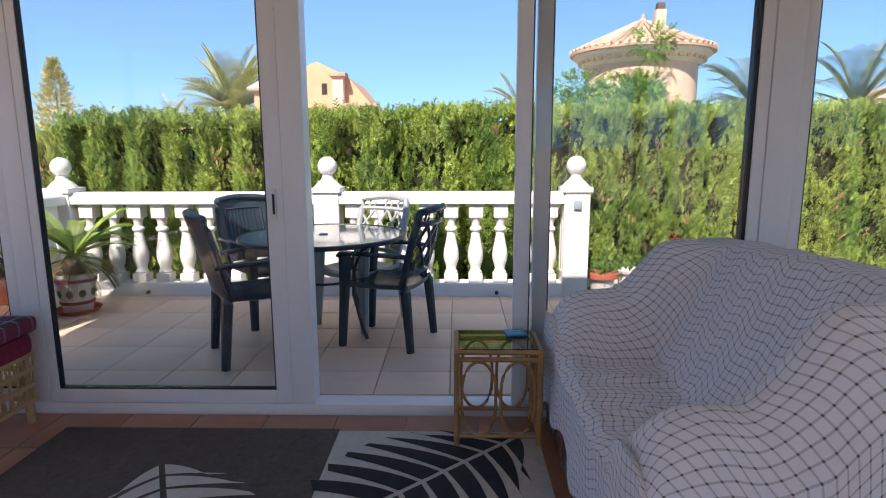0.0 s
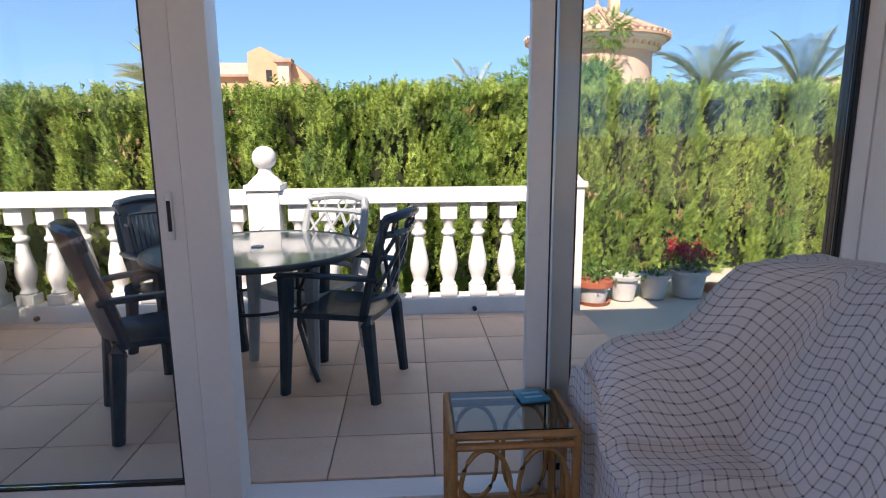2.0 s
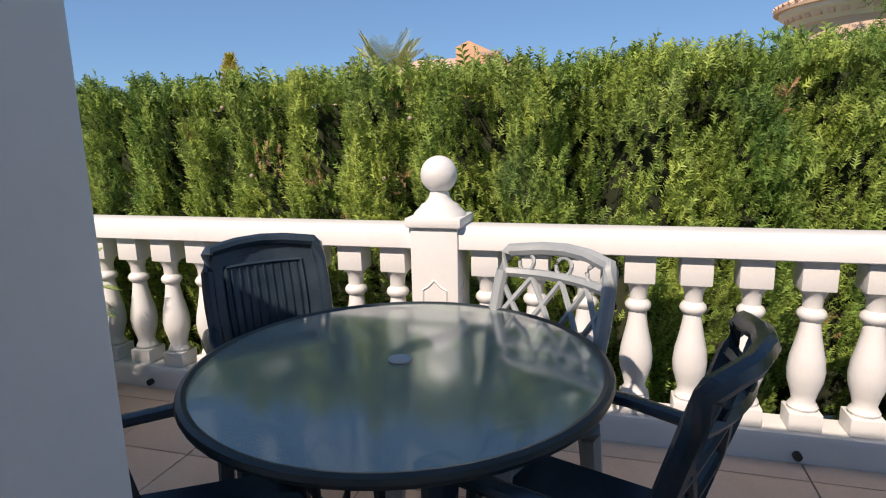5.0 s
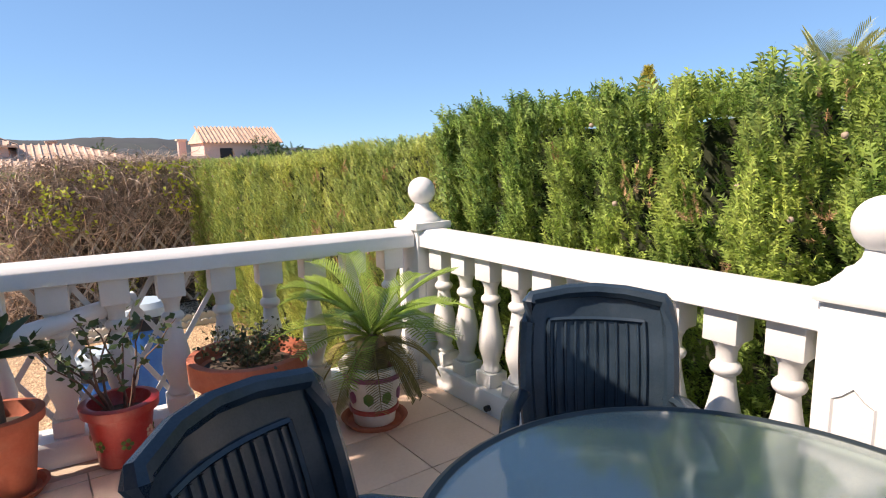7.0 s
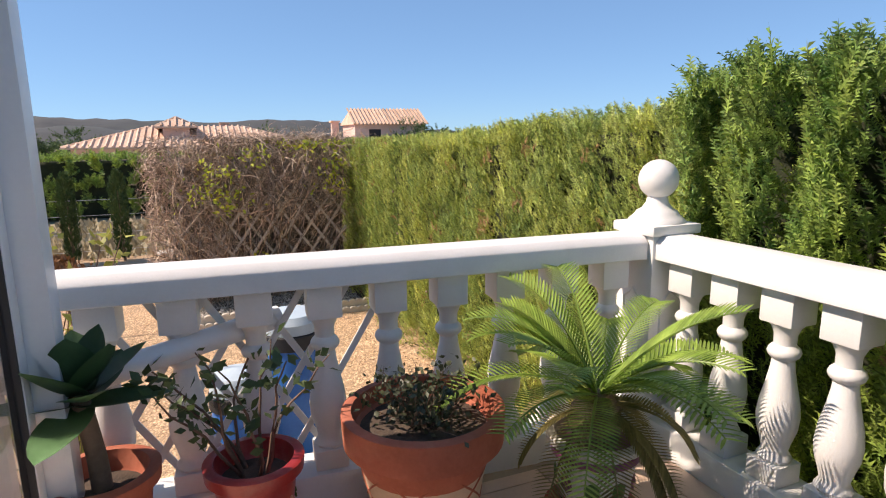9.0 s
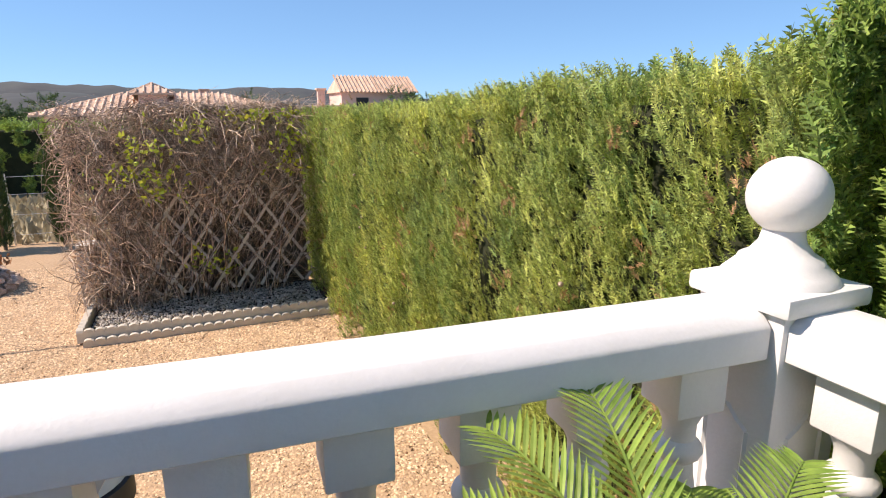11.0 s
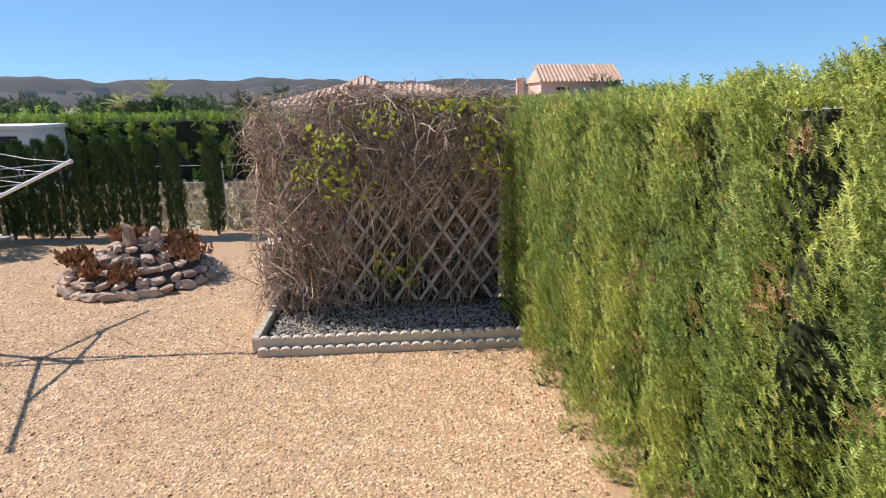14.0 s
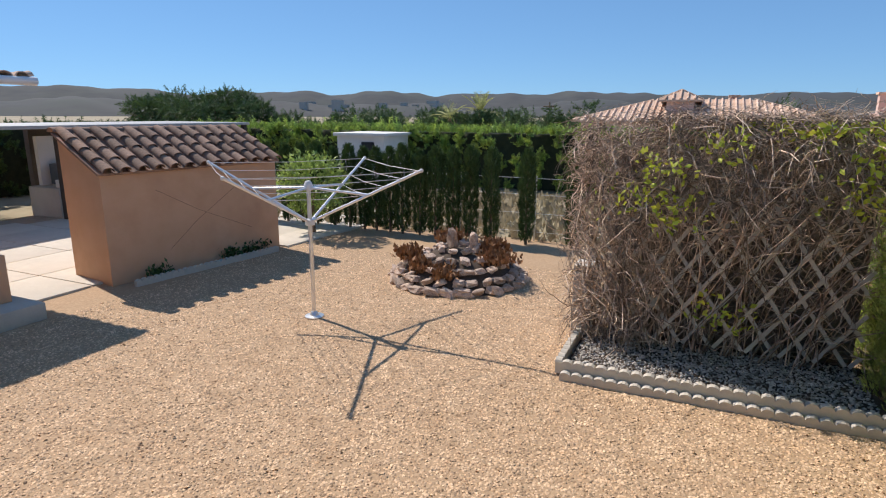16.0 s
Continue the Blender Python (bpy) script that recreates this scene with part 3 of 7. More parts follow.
tv_[:, 2] = np.where(tv_[:, 2] > 1.42, 1.42 + (tv_[:, 2] - 1.42) * 0.3, tv_[:, 2])
tv_[:, 1] = np.where(tv_[:, 1] < TY0 - 0.18, TY0 - 0.18 + (tv_[:, 1] - TY0 + 0.18) * 0.35, tv_[:, 1])
tagged(soup("twig_tangle", tv_, tf_, TWIG, vine), kind="stuff")
VINE_LEAF = mat("vine_leaf", (0.38, 0.5, 0.05), (0.7, 0.68, 0.1), 9, 60, 0.6, 0.0, island=0.35, trans=0.35)
cl = np.array([(TX + 0.3, 4.45, 1.0), (TX + 0.3, 4.3, 0.75), (TX + 0.3, 4.6, 0.6), (TX + 0.2, 5.6, 1.3), (TX + 0.1, 5.9, 1.45), (TX + 0.2, 6.0, 1.1), (TX, 5.4, 1.4), (TX + 0.25, 5.95, 0.8), (TX + 0.25, 4.9, 1.15), (TX + 0.2, 5.1, -0.3)])
ix = rng.integers(0, len(cl), 620)
pos = cl[ix] + rng.normal(0, 1, (620, 3)) * (0.07, 0.15, 0.09) + (0.3, 0, 0.0)
pos[:, 2] = np.minimum(pos[:, 2], 1.3 + 0.1 * rng.random(620))
v, f = scatter(*LEAF, pos, rng.normal(0, 1, (620, 3)), rng.normal(0, 1, (620, 3)) + (0.5, 0, 0.2), rng.uniform(0.045, 0.09, 620))
tagged(soup("leaves", v, f, VINE_LEAF, vine, False), kind="stuff")

# bed with scalloped edging
tagged(part("bed_fill", boxed(TX - 0.1, -9.25, TY0 + 0.0, TY1 + 0.1, GZ - 0.01, GZ + 0.075), SOIL), "grey gritty fill of the narrow bed under the trellis", "flower bed", kind="structure")
n = 5200
pos = np.column_stack((RNG.uniform(TX - 0.05, -9.27, n), RNG.uniform(TY0 + 0.02, TY1, n), np.full(n, GZ + 0.08)))
v, f = scatter(*OCTA, pos, RNG.normal(0, 1, (n, 3)), RNG.normal(0, 0.5, (n, 3)) + (0, 0, 1), RNG.uniform(0.008, 0.02, n))
tagged(soup("grey_chippings", v, f, GREY_PEBBLE), "grey stone chippings filling the trellis bed", "gravel", kind="stuff")


def edging_mesh(lobes=5, w=0.5, h=0.14, name="edging_block"):
    bm = bmesh.new()
    pts = [(0, 0)]
    for k in range(lobes):
        for j in range(6):
            a = math.pi - math.pi * j / 5
            pts.append(((k + 0.5) * w / lobes + math.cos(a) * w / lobes * 0.5, h - 0.035 + math.sin(a) * 0.035))
    pts.append((w, 0))
    a = [bm.verts.new((x, -0.03, z)) for x, z in pts]
    b = [bm.verts.new((x, 0.03, z)) for x, z in pts]
    for k in range(len(pts)):
        bm.faces.new((a[k], a[(k + 1) % len(pts)], b[(k + 1) % len(pts)], b[k]))
    bm.faces.new(a[::-1])
    bm.faces.new(b)
    bmesh.ops.recalc_face_normals(bm, faces=bm.faces)
    return mesh_of(name, bm, CONCRETE, False)


EDGE_ME = edging_mesh()
for dx, dz in ((0.0, 0.02), (0.07, -0.06)):
    for k in range(5):
        e = new("edging_block", EDGE_ME)
        e.matrix_world = pose(-9.22 + dx, TY0 - 0.02 + k * 0.5, GZ + dz, 0, 0, 90)
        tagged(e, "pale concrete garden edging block with scalloped top", "edging block", "scalloped bed edging")
for k in range(2):
    e = new("edging_block", EDGE_ME)
    e.matrix_world = pose(-9.22 - k * 0.5, TY0 - 0.05, GZ + 0.02, 0, 0, 180)
    tagged(e, "pale concrete garden edging block with scalloped top", "edging block", "scalloped bed edging")

# ---- sun room ----
PLASTER = mat("white_plaster", (0.74, 0.72, 0.68), (0.79, 0.77, 0.73), 4, 80, 0.85, 0.1, stain=(0.66, 0.63, 0.58))
CANE = mat("cane", (0.36, 0.17, 0.06), (0.5, 0.27, 0.1), 14, 90, 0.4, 0.1, stain=(0.2, 0.09, 0.03), stain_scale=9)
WICKER = mat("honey_wicker", (0.42, 0.26, 0.12), (0.55, 0.36, 0.18), 30, 120, 0.55, 0.3)
DY0, DY1 = 3.80, 3.90
tagged(part("wall_south", boxed(-3.6, 2.77, -2.75, -2.6, GZ, 0.35), PLASTER), "low white wall under the added rear openings of the sun room", "wall", kind="structure")
tagged(part("wall_west", boxed(-3.75, -3.6, -2.75, 3.2, GZ, 0.35), PLASTER), "low white wall under the side windows", "wall", kind="structure")
tagged(part("wall_east", boxed(2.62, 2.77, -2.75, 1.2, GZ, 0.2), PLASTER), "low white wall under the side windows", "wall", kind="structure")
tagged(part("sill_wall_east", boxed(2.62, 2.77, 1.2, 3.8, GZ, 0.2), PLASTER), "low wall under the side glazing", "wall", kind="structure")
tagged(part("ceiling", boxed(-3.62, 2.80, -2.8, 3.9, 2.42, 2.46), PLASTER), "plain white ceiling of the sun room", "ceiling", kind="structure")
# out of view; added and sized to cast shade on the side pavement
tagged(part("pavement_shade_roof", boxed(1.0, 5.4, 3.961, 4.72, 2.461, 2.54), WHITE_FRAME), "unseen roof piece added to shade the side pavement", "roof", kind="structure")
tagged(part("roof_edge", boxed(-3.64, 2.85, -2.9, 3.96, 2.461, 2.5), WHITE_FRAME), "white roof edge above the sliding doors", "roof", kind="structure")


def bar(root, x0, x1, y0, y1, z0, z1, name="frame_bar", m=WHITE_FRAME, label="", bevel=0.006):
    return part(name, boxed(x0, x1, y0, y1, z0, z1, bevel), m, root, label)


def pane(root, x0, x1, y0, y1, z0, z1):
    ob = part("glass_pane", boxed(x0, x1, y0, y1, z0, z1), GLASS, root, "clear glass pane", False)
    ob.visible_shadow = False
    return ob


# fixed outer frame of the sliding doors
fr = thing("window_frame", "white aluminium outer frame of the sliding doors", "window frame", kind="structure")
bar(fr, -3.6, 2.62, DY0 - 0.02, DY1, -0.01, 0.055, "threshold")
bar(fr, -3.6, 2.62, DY0 - 0.02, DY1, 2.3, 2.42, "head")
bar(fr, -2.40, -2.30, DY0 - 0.02, DY1, 0.055, 2.3, "jamb")
bar(fr, -3.6, -3.5, DY0 - 0.02, DY1, 0.055, 2.3, "jamb")
bar(fr, 1.30, 1.44, DY0 - 0.02, DY1, 0.055, 2.3, "corner_post")
bar(fr, 2.5, 2.62, DY0 - 0.02, DY1, 0.055, 2.3, "corner_post")


def sash(name, x0, x1, y0, y1, label, wl, wr, handle=None, hside=1):
    root = thing(name, label, "sliding door", ((x0 + x1) / 2, (y0 + y1) / 2, 0), kind="structure")
    cx, cy = (x0 + x1) / 2, (y0 + y1) / 2
    a, b, c, d = x0 - cx, x1 - cx, y0 - cy, y1 - cy
    bar(root, a, a + wl, c, d, 0.057, 2.298, "stile")
    bar(root, b - wr, b, c, d, 0.057, 2.298, "stile")
    bar(root, a + wl, b - wr, c, d, 0.057, 0.13, "bottom_rail")
    bar(root, a + wl, b - wr, c, d, 2.22, 2.298, "top_rail")
    for xx in (a + wl, b - wr - 0.006):
        bar(root, xx, xx + 0.006, c + 0.004, d - 0.004, 0.13, 2.22, "seal", GASKET, "dark rubber seal", 0)
    bar(root, a + wl, b - wr, c + 0.004, d - 0.004, 0.13, 0.137, "seal", GASKET, "dark rubber seal", 0)
    pane(root, a + wl + 0.006, b - wr - 0.006, -0.003, 0.003, 0.137, 2.22)
    if handle is not None:
        bm = boxed(handle - cx - 0.012, handle - cx + 0.012, c - 0.012, c, 1.02, 1.18, 0.008)
        part("door_handle", bm, WHITE_FRAME, root, "recessed white pull handle")
        part("handle_recess", boxed(handle - cx - 0.006, handle - cx + 0.006, c - 0.014, c - 0.0121, 1.05, 1.15), GASKET, root, "dark slot of the handle")
    return root


sash("sliding_door", -2.30, -1.02, DY0 - 0.015, DY0 + 0.03, "white aluminium sliding door, closed, with clear glass", 0.05, 0.085, -1.065)
bar(fr, -1.02, -0.905, DY0 - 0.018, DY1, 0.056, 2.299, "mullion")
sash("sliding_door", 0.115, 1.298, DY0 - 0.015, DY0 + 0.03, "white aluminium sliding door slid open beside the sofa", 0.075, 0.06)
sash("sliding_door", 0.215, 1.296, DY0 + 0.036, DY0 + 0.085, "white aluminium sliding door, closed, beside the sofa", 0.075, 0.055)
sash("sliding_door", 1.442, 2.5, DY0 - 0.012, DY0 + 0.03, "white aluminium glazed door behind the sofa", 0.055, 0.06)
sash("sliding_door", -3.5, -2.40, DY0 - 0.015, DY0 + 0.03, "white aluminium glazed door at the end of the room", 0.06, 0.06)
# side glazing behind the sofa
sg = thing("window_side", "white framed side glazing behind the sofa", "window", kind="structure")
bar(sg, 2.64, 2.74, -2.6, 3.78, 0.2, 0.27, "frame_bar")
bar(sg, 2.64, 2.74, -2.6, 3.78, 2.34, 2.42, "frame_bar")
for y in (-2.6, -1.33, -0.06, 1.2, 2.45, 3.70):
    bar(sg, 2.64, 2.74, y, y + 0.075, 0.27, 2.34, "frame_bar")
pane(sg, 2.688, 2.694, 1.275, 2.45, 0.27, 2.34)
pane(sg, 2.688, 2.694, 2.525, 3.70, 0.27, 2.34)

for k, (a0, a1) in enumerate(((-2.53, -1.33), (-1.26, -0.06), (0.01, 1.2))):
    pane(sg, 2.688, 2.694, a0, a1, 0.27, 2.34)
# unseen openings without panes, added to brighten the room with daylight
rg = thing("daylight_opening", "unseen paneless rear and west window bars, added to let daylight into the sun room", "window", kind="structure")
for x in (-3.6, -2.3, -1.0, 0.3, 1.52, 2.6):
    bar(rg, x, x + 0.08, -2.72, -2.64, 0.35, 2.42, "frame_bar")
for y in (-2.64, -1.2, 0.25, 1.7, 3.1):
    bar(rg, -3.72, -3.64, y, y + 0.08, 0.35, 2.42, "frame_bar")
# downpipe at the corner of the house
pipe = thing("downpipe", "white round rainwater downpipe at the corner of the house", "downpipe", (-3.67, 3.745, 0))
bm = bmesh.new()
tube(bm, [(0, 0, 0.74), (0, 0, 2.46)], 0.05, 16)
part("pipe", bm, WHITE_FRAME, pipe)
bm = bmesh.new()
tube(bm, [(0, 0, 0.72), (0, 0.02, 0.675), (-0.01, 0.07, 0.655), (-0.07, 0.25, 0.68), (-0.24, 0.78, 0.745)], 0.042, 14)
part("elbow", bm, WHITE_FRAME, pipe)
bm = bmesh.new()
lathe(bm, [(0.05, 0.70), (0.058, 0.70), (0.058, 0.80), (0.05, 0.80)], 16)
part("collar", bm, WHITE_FRAME, pipe)
tagged(part("corner_pilaster", boxed(-3.66, -3.6, 3.62, 3.72, GZ, 2.42, 0.01), PLASTER), "white plastered corner of the sun room", "wall", kind="structure")

# rug
RUG_DARK = mat("rug_taupe", (0.075, 0.06, 0.05), (0.12, 0.1, 0.085), 40, 400, 0.95, 0.5, stain=(0.05, 0.04, 0.036), stain_scale=6)
RUG_CREAM = mat("rug_cream", (0.5, 0.46, 0.4), (0.6, 0.56, 0.5), 40, 400, 0.95, 0.5)
RUG_BLACK = mat("rug_black", (0.018, 0.018, 0.02), (0.03, 0.03, 0.032), 40, 400, 0.95, 0.5)
rug = thing("rug", "taupe and cream rug with large monstera leaf motifs", "rug", (0, 0, 0))
part("rug_panel", boxed(-2.1, -0.74, 1.3, 3.6, 0.002, 0.012, 0.003, pose(0, 0, 0)), RUG_DARK, rug, "taupe panel")
part("rug_panel", boxed(-0.74, 0.22, 1.3, 3.58, 0.002, 0.012, 0.003), RUG_CREAM, rug, "cream panel")


def leaf_motif(cx, cy, ln, ang, material, wide=0.55, slots=7):
    """A split leaf: blades either side of a slim gap along the rib."""
    bm = bmesh.new()
    m = pose(cx, cy, 0.0135, 0, 0, ang)
    for k in range(slots):
        t0, t1 = k / slots, (k + 0.8) / slots
        for sd in (1, -1):
            w0, w1 = (ln * wide * math.sin(math.pi * min(0.97, t * 0.86 + 0.12)) ** 0.7 for t in (t0, t1))
            pts = [(ln * t0, sd * 0.012)]
            for j in range(6):
                u = j / 5
                pts.append((ln * (t0 + 0.10 * u + 0.12 * u * u), sd * (0.012 + w0 * u)))
            for j in range(5, -1, -1):
                u = j / 5
                pts.append((ln * (t1 + 0.10 * u + 0.05 * u * u), sd * (0.012 + w1 * u)))
            vs = [bm.verts.new(m @ Vector((x, y, 0))) for x, y in pts]
            bm.faces.new(vs if sd < 0 else vs[::-1])
    bmesh.ops.recalc_face_normals(bm, faces=bm.faces)
    for f in bm.faces:
        if f.normal.z < 0:
            f.normal_flip()
    r = bmesh.ops.extrude_face_region(bm, geom=list(bm.faces))
    bmesh.ops.translate(bm, vec=(0, 0, 0.0015), verts=[g for g in r["geom"] if isinstance(g, bmesh.types.BMVert)])
    return part("leaf_motif", bm, material, rug, "woven leaf motif", False)


leaf_motif(-1.45, 3.25, 0.75, -62, RUG_CREAM, 0.42)
leaf_motif(0.12, 3.53, 0.95, 222, RUG_BLACK, 0.42, 8)
leaf_motif(-0.72, 2.35, 0.9, 20, RUG_BLACK, 0.4, 8)
leaf_motif(-2.0, 2.3, 0.9, 10, RUG_CREAM, 0.4, 8)

# sofa under a checked throw
def throw_material():
    m = mat("checked_throw", (0.8, 0.77, 0.79), (0.86, 0.83, 0.85), 30, 260, 0.95, 0.35, sheen=0.2)
    n, l = m.node_tree.nodes, m.node_tree.links
    p = n["Principled BSDF"]
    base = p.inputs["Base Color"].links[0].from_socket
    uv = n.new("ShaderNodeTexCoord")
    sep = n.new("ShaderNodeSeparateXYZ")
    l.new(uv.outputs["UV"], sep.inputs[0])
    band = []
    for k in (0, 1):
        a = n.new("ShaderNodeMath")
        a.operation = "MULTIPLY"
        a.inputs[1].default_value = 1 / 0.035
        l.new(sep.outputs[k], a.inputs[0])
        f = n.new("ShaderNodeMath")
        f.operation = "FRACT"
        l.new(a.outputs[0], f.inputs[0])
        c = n.new("ShaderNodeMath")
        c.operation = "LESS_THAN"
        c.inputs[1].default_value = 0.17
        l.new(f.outputs[0], c.inputs[0])
        band.append(c.outputs[0])
    s = n.new("ShaderNodeMath")
    s.operation = "ADD"
    l.new(band[0], s.inputs[0])
    l.new(band[1], s.inputs[1])
    sq = n.new("ShaderNodeMath")
    sq.operation = "POWER"
    sq.inputs[1].default_value = 1.5
    l.new(s.outputs[0], sq.inputs[0])
    r = n.new("ShaderNodeMapRange")
    r.inputs[2].default_value, r.inputs[4].default_value = 2.83, 0.97
    l.new(sq.outputs[0], r.inputs[0])
    mx = n.new("ShaderNodeMix")
    mx.data_type = "RGBA"
    mx.inputs[7].default_value = (0.12, 0.075, 0.085, 1)
    l.new(r.outputs[0], mx.inputs[0])
    l.new(base, mx.inputs[6])
    l.new(mx.outputs[2], p.inputs["Base Color"])
    return m


THROW = throw_material()


def smooth01(t):
    t = max(0.0, min(1.0, t))
    return t * t * (3 - 2 * t)


def sofa_height(u, w, length, depth):
    """Height of the draped sofa: u along it, w from its front edge to its back."""
    seat = 0.44 - 0.03 * w / depth
    back = 0.97 + 0.025 * math.sin(2.6 * u + 0.4) - 0.05 * smooth01((0.22 - u) / 0.22) - 0.01 * smooth01((u - length + 0.22) / 0.22)
    arm = 0.69 + 0.03 * math.sin(5 * w)
    bk = 0.5 * smooth01((w - 0.40) / 0.38) + 0.5 * max(0.0, min(1.0, (w - 0.43) / 0.30))
    h = seat + (back - seat) * bk
    d = min(abs(u - 0.15), abs(u - length + 0.15)) / 0.165
    a = math.sqrt(max(0.0, 1 - d * d)) if d < 1 else 0.0
    front = math.sqrt(max(0.0, 1 - (1 - min(1.0, w / 0.16)) ** 2))
    armh = seat + (arm - seat) * (0.35 + 0.65 * front) + (back - arm) * smooth01((w - 0.27) / 0.26)
    return h + (max(armh, h) - h) * a


sofa = thing("sofa", "rattan sofa covered with a white checked throw", "sofa", (0.28, 2.20, 0))
LEN, DEP = 1.56, 0.88
bm = bmesh.new()
uvl = bm.loops.layers.uv.new("uv")
rows, nu = [], 110
for i in range(nu + 1):
    u = LEN * i / nu
    pts = []
    hem = 0.13 + 0.03 * math.sin(7 * u) + 0.015 * math.sin(31 * u)
    ws = [(-0.02 + 0.03 * math.sin(15 * u + 2 * k) * (1 - 0.7 * k), k) for k in np.linspace(0, 1, 12)]
    top0 = sofa_height(u, 0.03, LEN, DEP)
    for off, k in ws:
        pts.append(Vector((off * 0.6 - 0.012 * (1 - k) ** 2 * math.sin(16 * u), u, hem + (top0 - 0.02 - hem) * k)))
    for k in range(1, 70):
        w = 0.0 + DEP * (k / 69)
        z = sofa_height(u, w, LEN, DEP)
        if k < 4:
            z -= 0.03 * (1 - k / 4) ** 2
        z += 0.010 * noise.noise(Vector((u * 4.2, w * 7.5, 0))) + 0.006 * noise.noise(Vector((u * 11, w * 14, 3)))
        z += 0.006 * math.sin(17 * (u - 0.55 * w) + 4 * noise.noise(Vector((u * 2, w * 3, 5)))) * smooth01((w - 0.35) / 0.3) * smooth01((0.75 - abs(u - 1.1)) / 0.5) * 0.6
        for u0, tilt, lo, hi in ((1.28, 0.25, 0.05, 0.42), (1.02, -0.2, 0.12, 0.50), (0.72, 0.3, 0.02, 0.36), (0.52, -0.15, 0.16, 0.5)):
            z += 0.018 * math.exp(-((u - u0 - tilt * (w - 0.2)) / 0.022) ** 2) * smooth01((w - lo) / 0.08) * smooth01((hi - w) / 0.12)
        pts.append(Vector((w, u, z)))
    for k in range(1, 8):
        pts.append(Vector((DEP + 0.03, u, pts[-1].z - 0.08 if k > 1 else sofa_height(u, DEP, LEN, DEP) - 0.03)))
    rows.append(pts)
grid = [[bm.verts.new(p) for p in r] for r in rows]
arc_w = [[0.0] for _ in rows]
for i, r in enumerate(rows):
    for a, b in zip(r, r[1:]):
        arc_w[i].append(arc_w[i][-1] + (b - a).length)
arc_u = [[0.0] * len(rows[0])]
for i in range(1, len(rows)):
    arc_u.append([arc_u[-1][k] + (rows[i][k] - rows[i - 1][k]).length for k in range(len(rows[0]))])
mid = len(rows[0]) // 3
for i in range(nu):
    for k in range(len(rows[0]) - 1):
        f = bm.faces.new((grid[i][k], grid[i][k + 1], grid[i + 1][k + 1], grid[i + 1][k]))
        for lp, (ii, kk) in zip(f.loops, ((i, k), (i, k + 1), (i + 1, k + 1), (i + 1, k))):
            lp[uvl].uv = (arc_u[ii][mid], arc_w[ii][kk])
for i, sgn in ((0, -1), (nu, 1)):
    prev = [(grid[i][k], arc_w[i][k], 0.0) for k in range(len(rows[0]))]
    for j in range(1, 9):
        cur = []
        for k in range(len(rows[0])):
            p = rows[i][k]
            low = min(p.z, 0.14 + 0.02 * math.sin(23 * p.x))
            z = p.z + (low - p.z) * j / 8
            cur.append((bm.verts.new((p.x, p.y + sgn * (0.035 * math.sin(math.pi * min(1, j / 4) / 2) + 0.012 * math.sin(19 * p.x) * j / 8), z)), arc_w[i][k], sgn * (p.z - z)))
        for k in range(len(cur) - 1):
            f = bm.faces.new((prev[k][0], prev[k + 1][0], cur[k + 1][0], cur[k][0]))
            for lp, q in zip(f.loops, (prev[k], prev[k + 1], cur[k + 1], cur[k])):
                lp[uvl].uv = ((0 if sgn < 0 else LEN) + q[2], q[1])
        prev = cur
bmesh.ops.recalc_face_normals(bm, faces=bm.faces)
throw = part("throw", bm, THROW, sofa, "white cotton throw with a dark checked grid")
bm = bmesh.new()
for i in range(0, 110):
    u = LEN * (i + 0.5) / 110
    hem = 0.13 + 0.03 * math.sin(7 * u) + 0.015 * math.sin(31 * u)
    x = -0.012 - 0.012 * math.sin(16 * u)
    tube(bm, [(x, u, hem + 0.005), (x + random.uniform(-0.008, 0.008), u + random.uniform(-0.006, 0.006), hem - 0.045)], 0.0022, 3)
part("fringe", bm, THROW, throw, "short cotton fringe")
for x, y in ((0.06, 0.08), (0.06, LEN - 0.08), (DEP - 0.06, 0.08), (DEP - 0.06, LEN - 0.08)):
    bm = bmesh.new()
    tube(bm, [(x, y, 0.0), (x, y, 0.34)], 0.02, 10)
    part("leg", bm, CANE, sofa)
part("seat_frame", boxed(0.05, DEP - 0.06, 0.06, LEN - 0.06, 0.2, 0.34, 0.02), WICKER, sofa)

# cane side table with glass top
SMOKE = glass_mat("smoked_glass", (0.55, 0.5, 0.36), 0.01, 1.5)
st = thing("side_table", "cane side table with a smoked glass top", "side table", (0.022, 3.60, 0))
W, D, HT = 0.19, 0.145, 0.475
bm = bmesh.new()
for sx in (-1, 1):
    for sy in (-1, 1):
        bm = bmesh.new()
        tube(bm, [(sx * W, sy * D, 0), (sx * W, sy * D, HT - 0.012)], 0.014, 10)
        part("leg", bm, CANE, st)
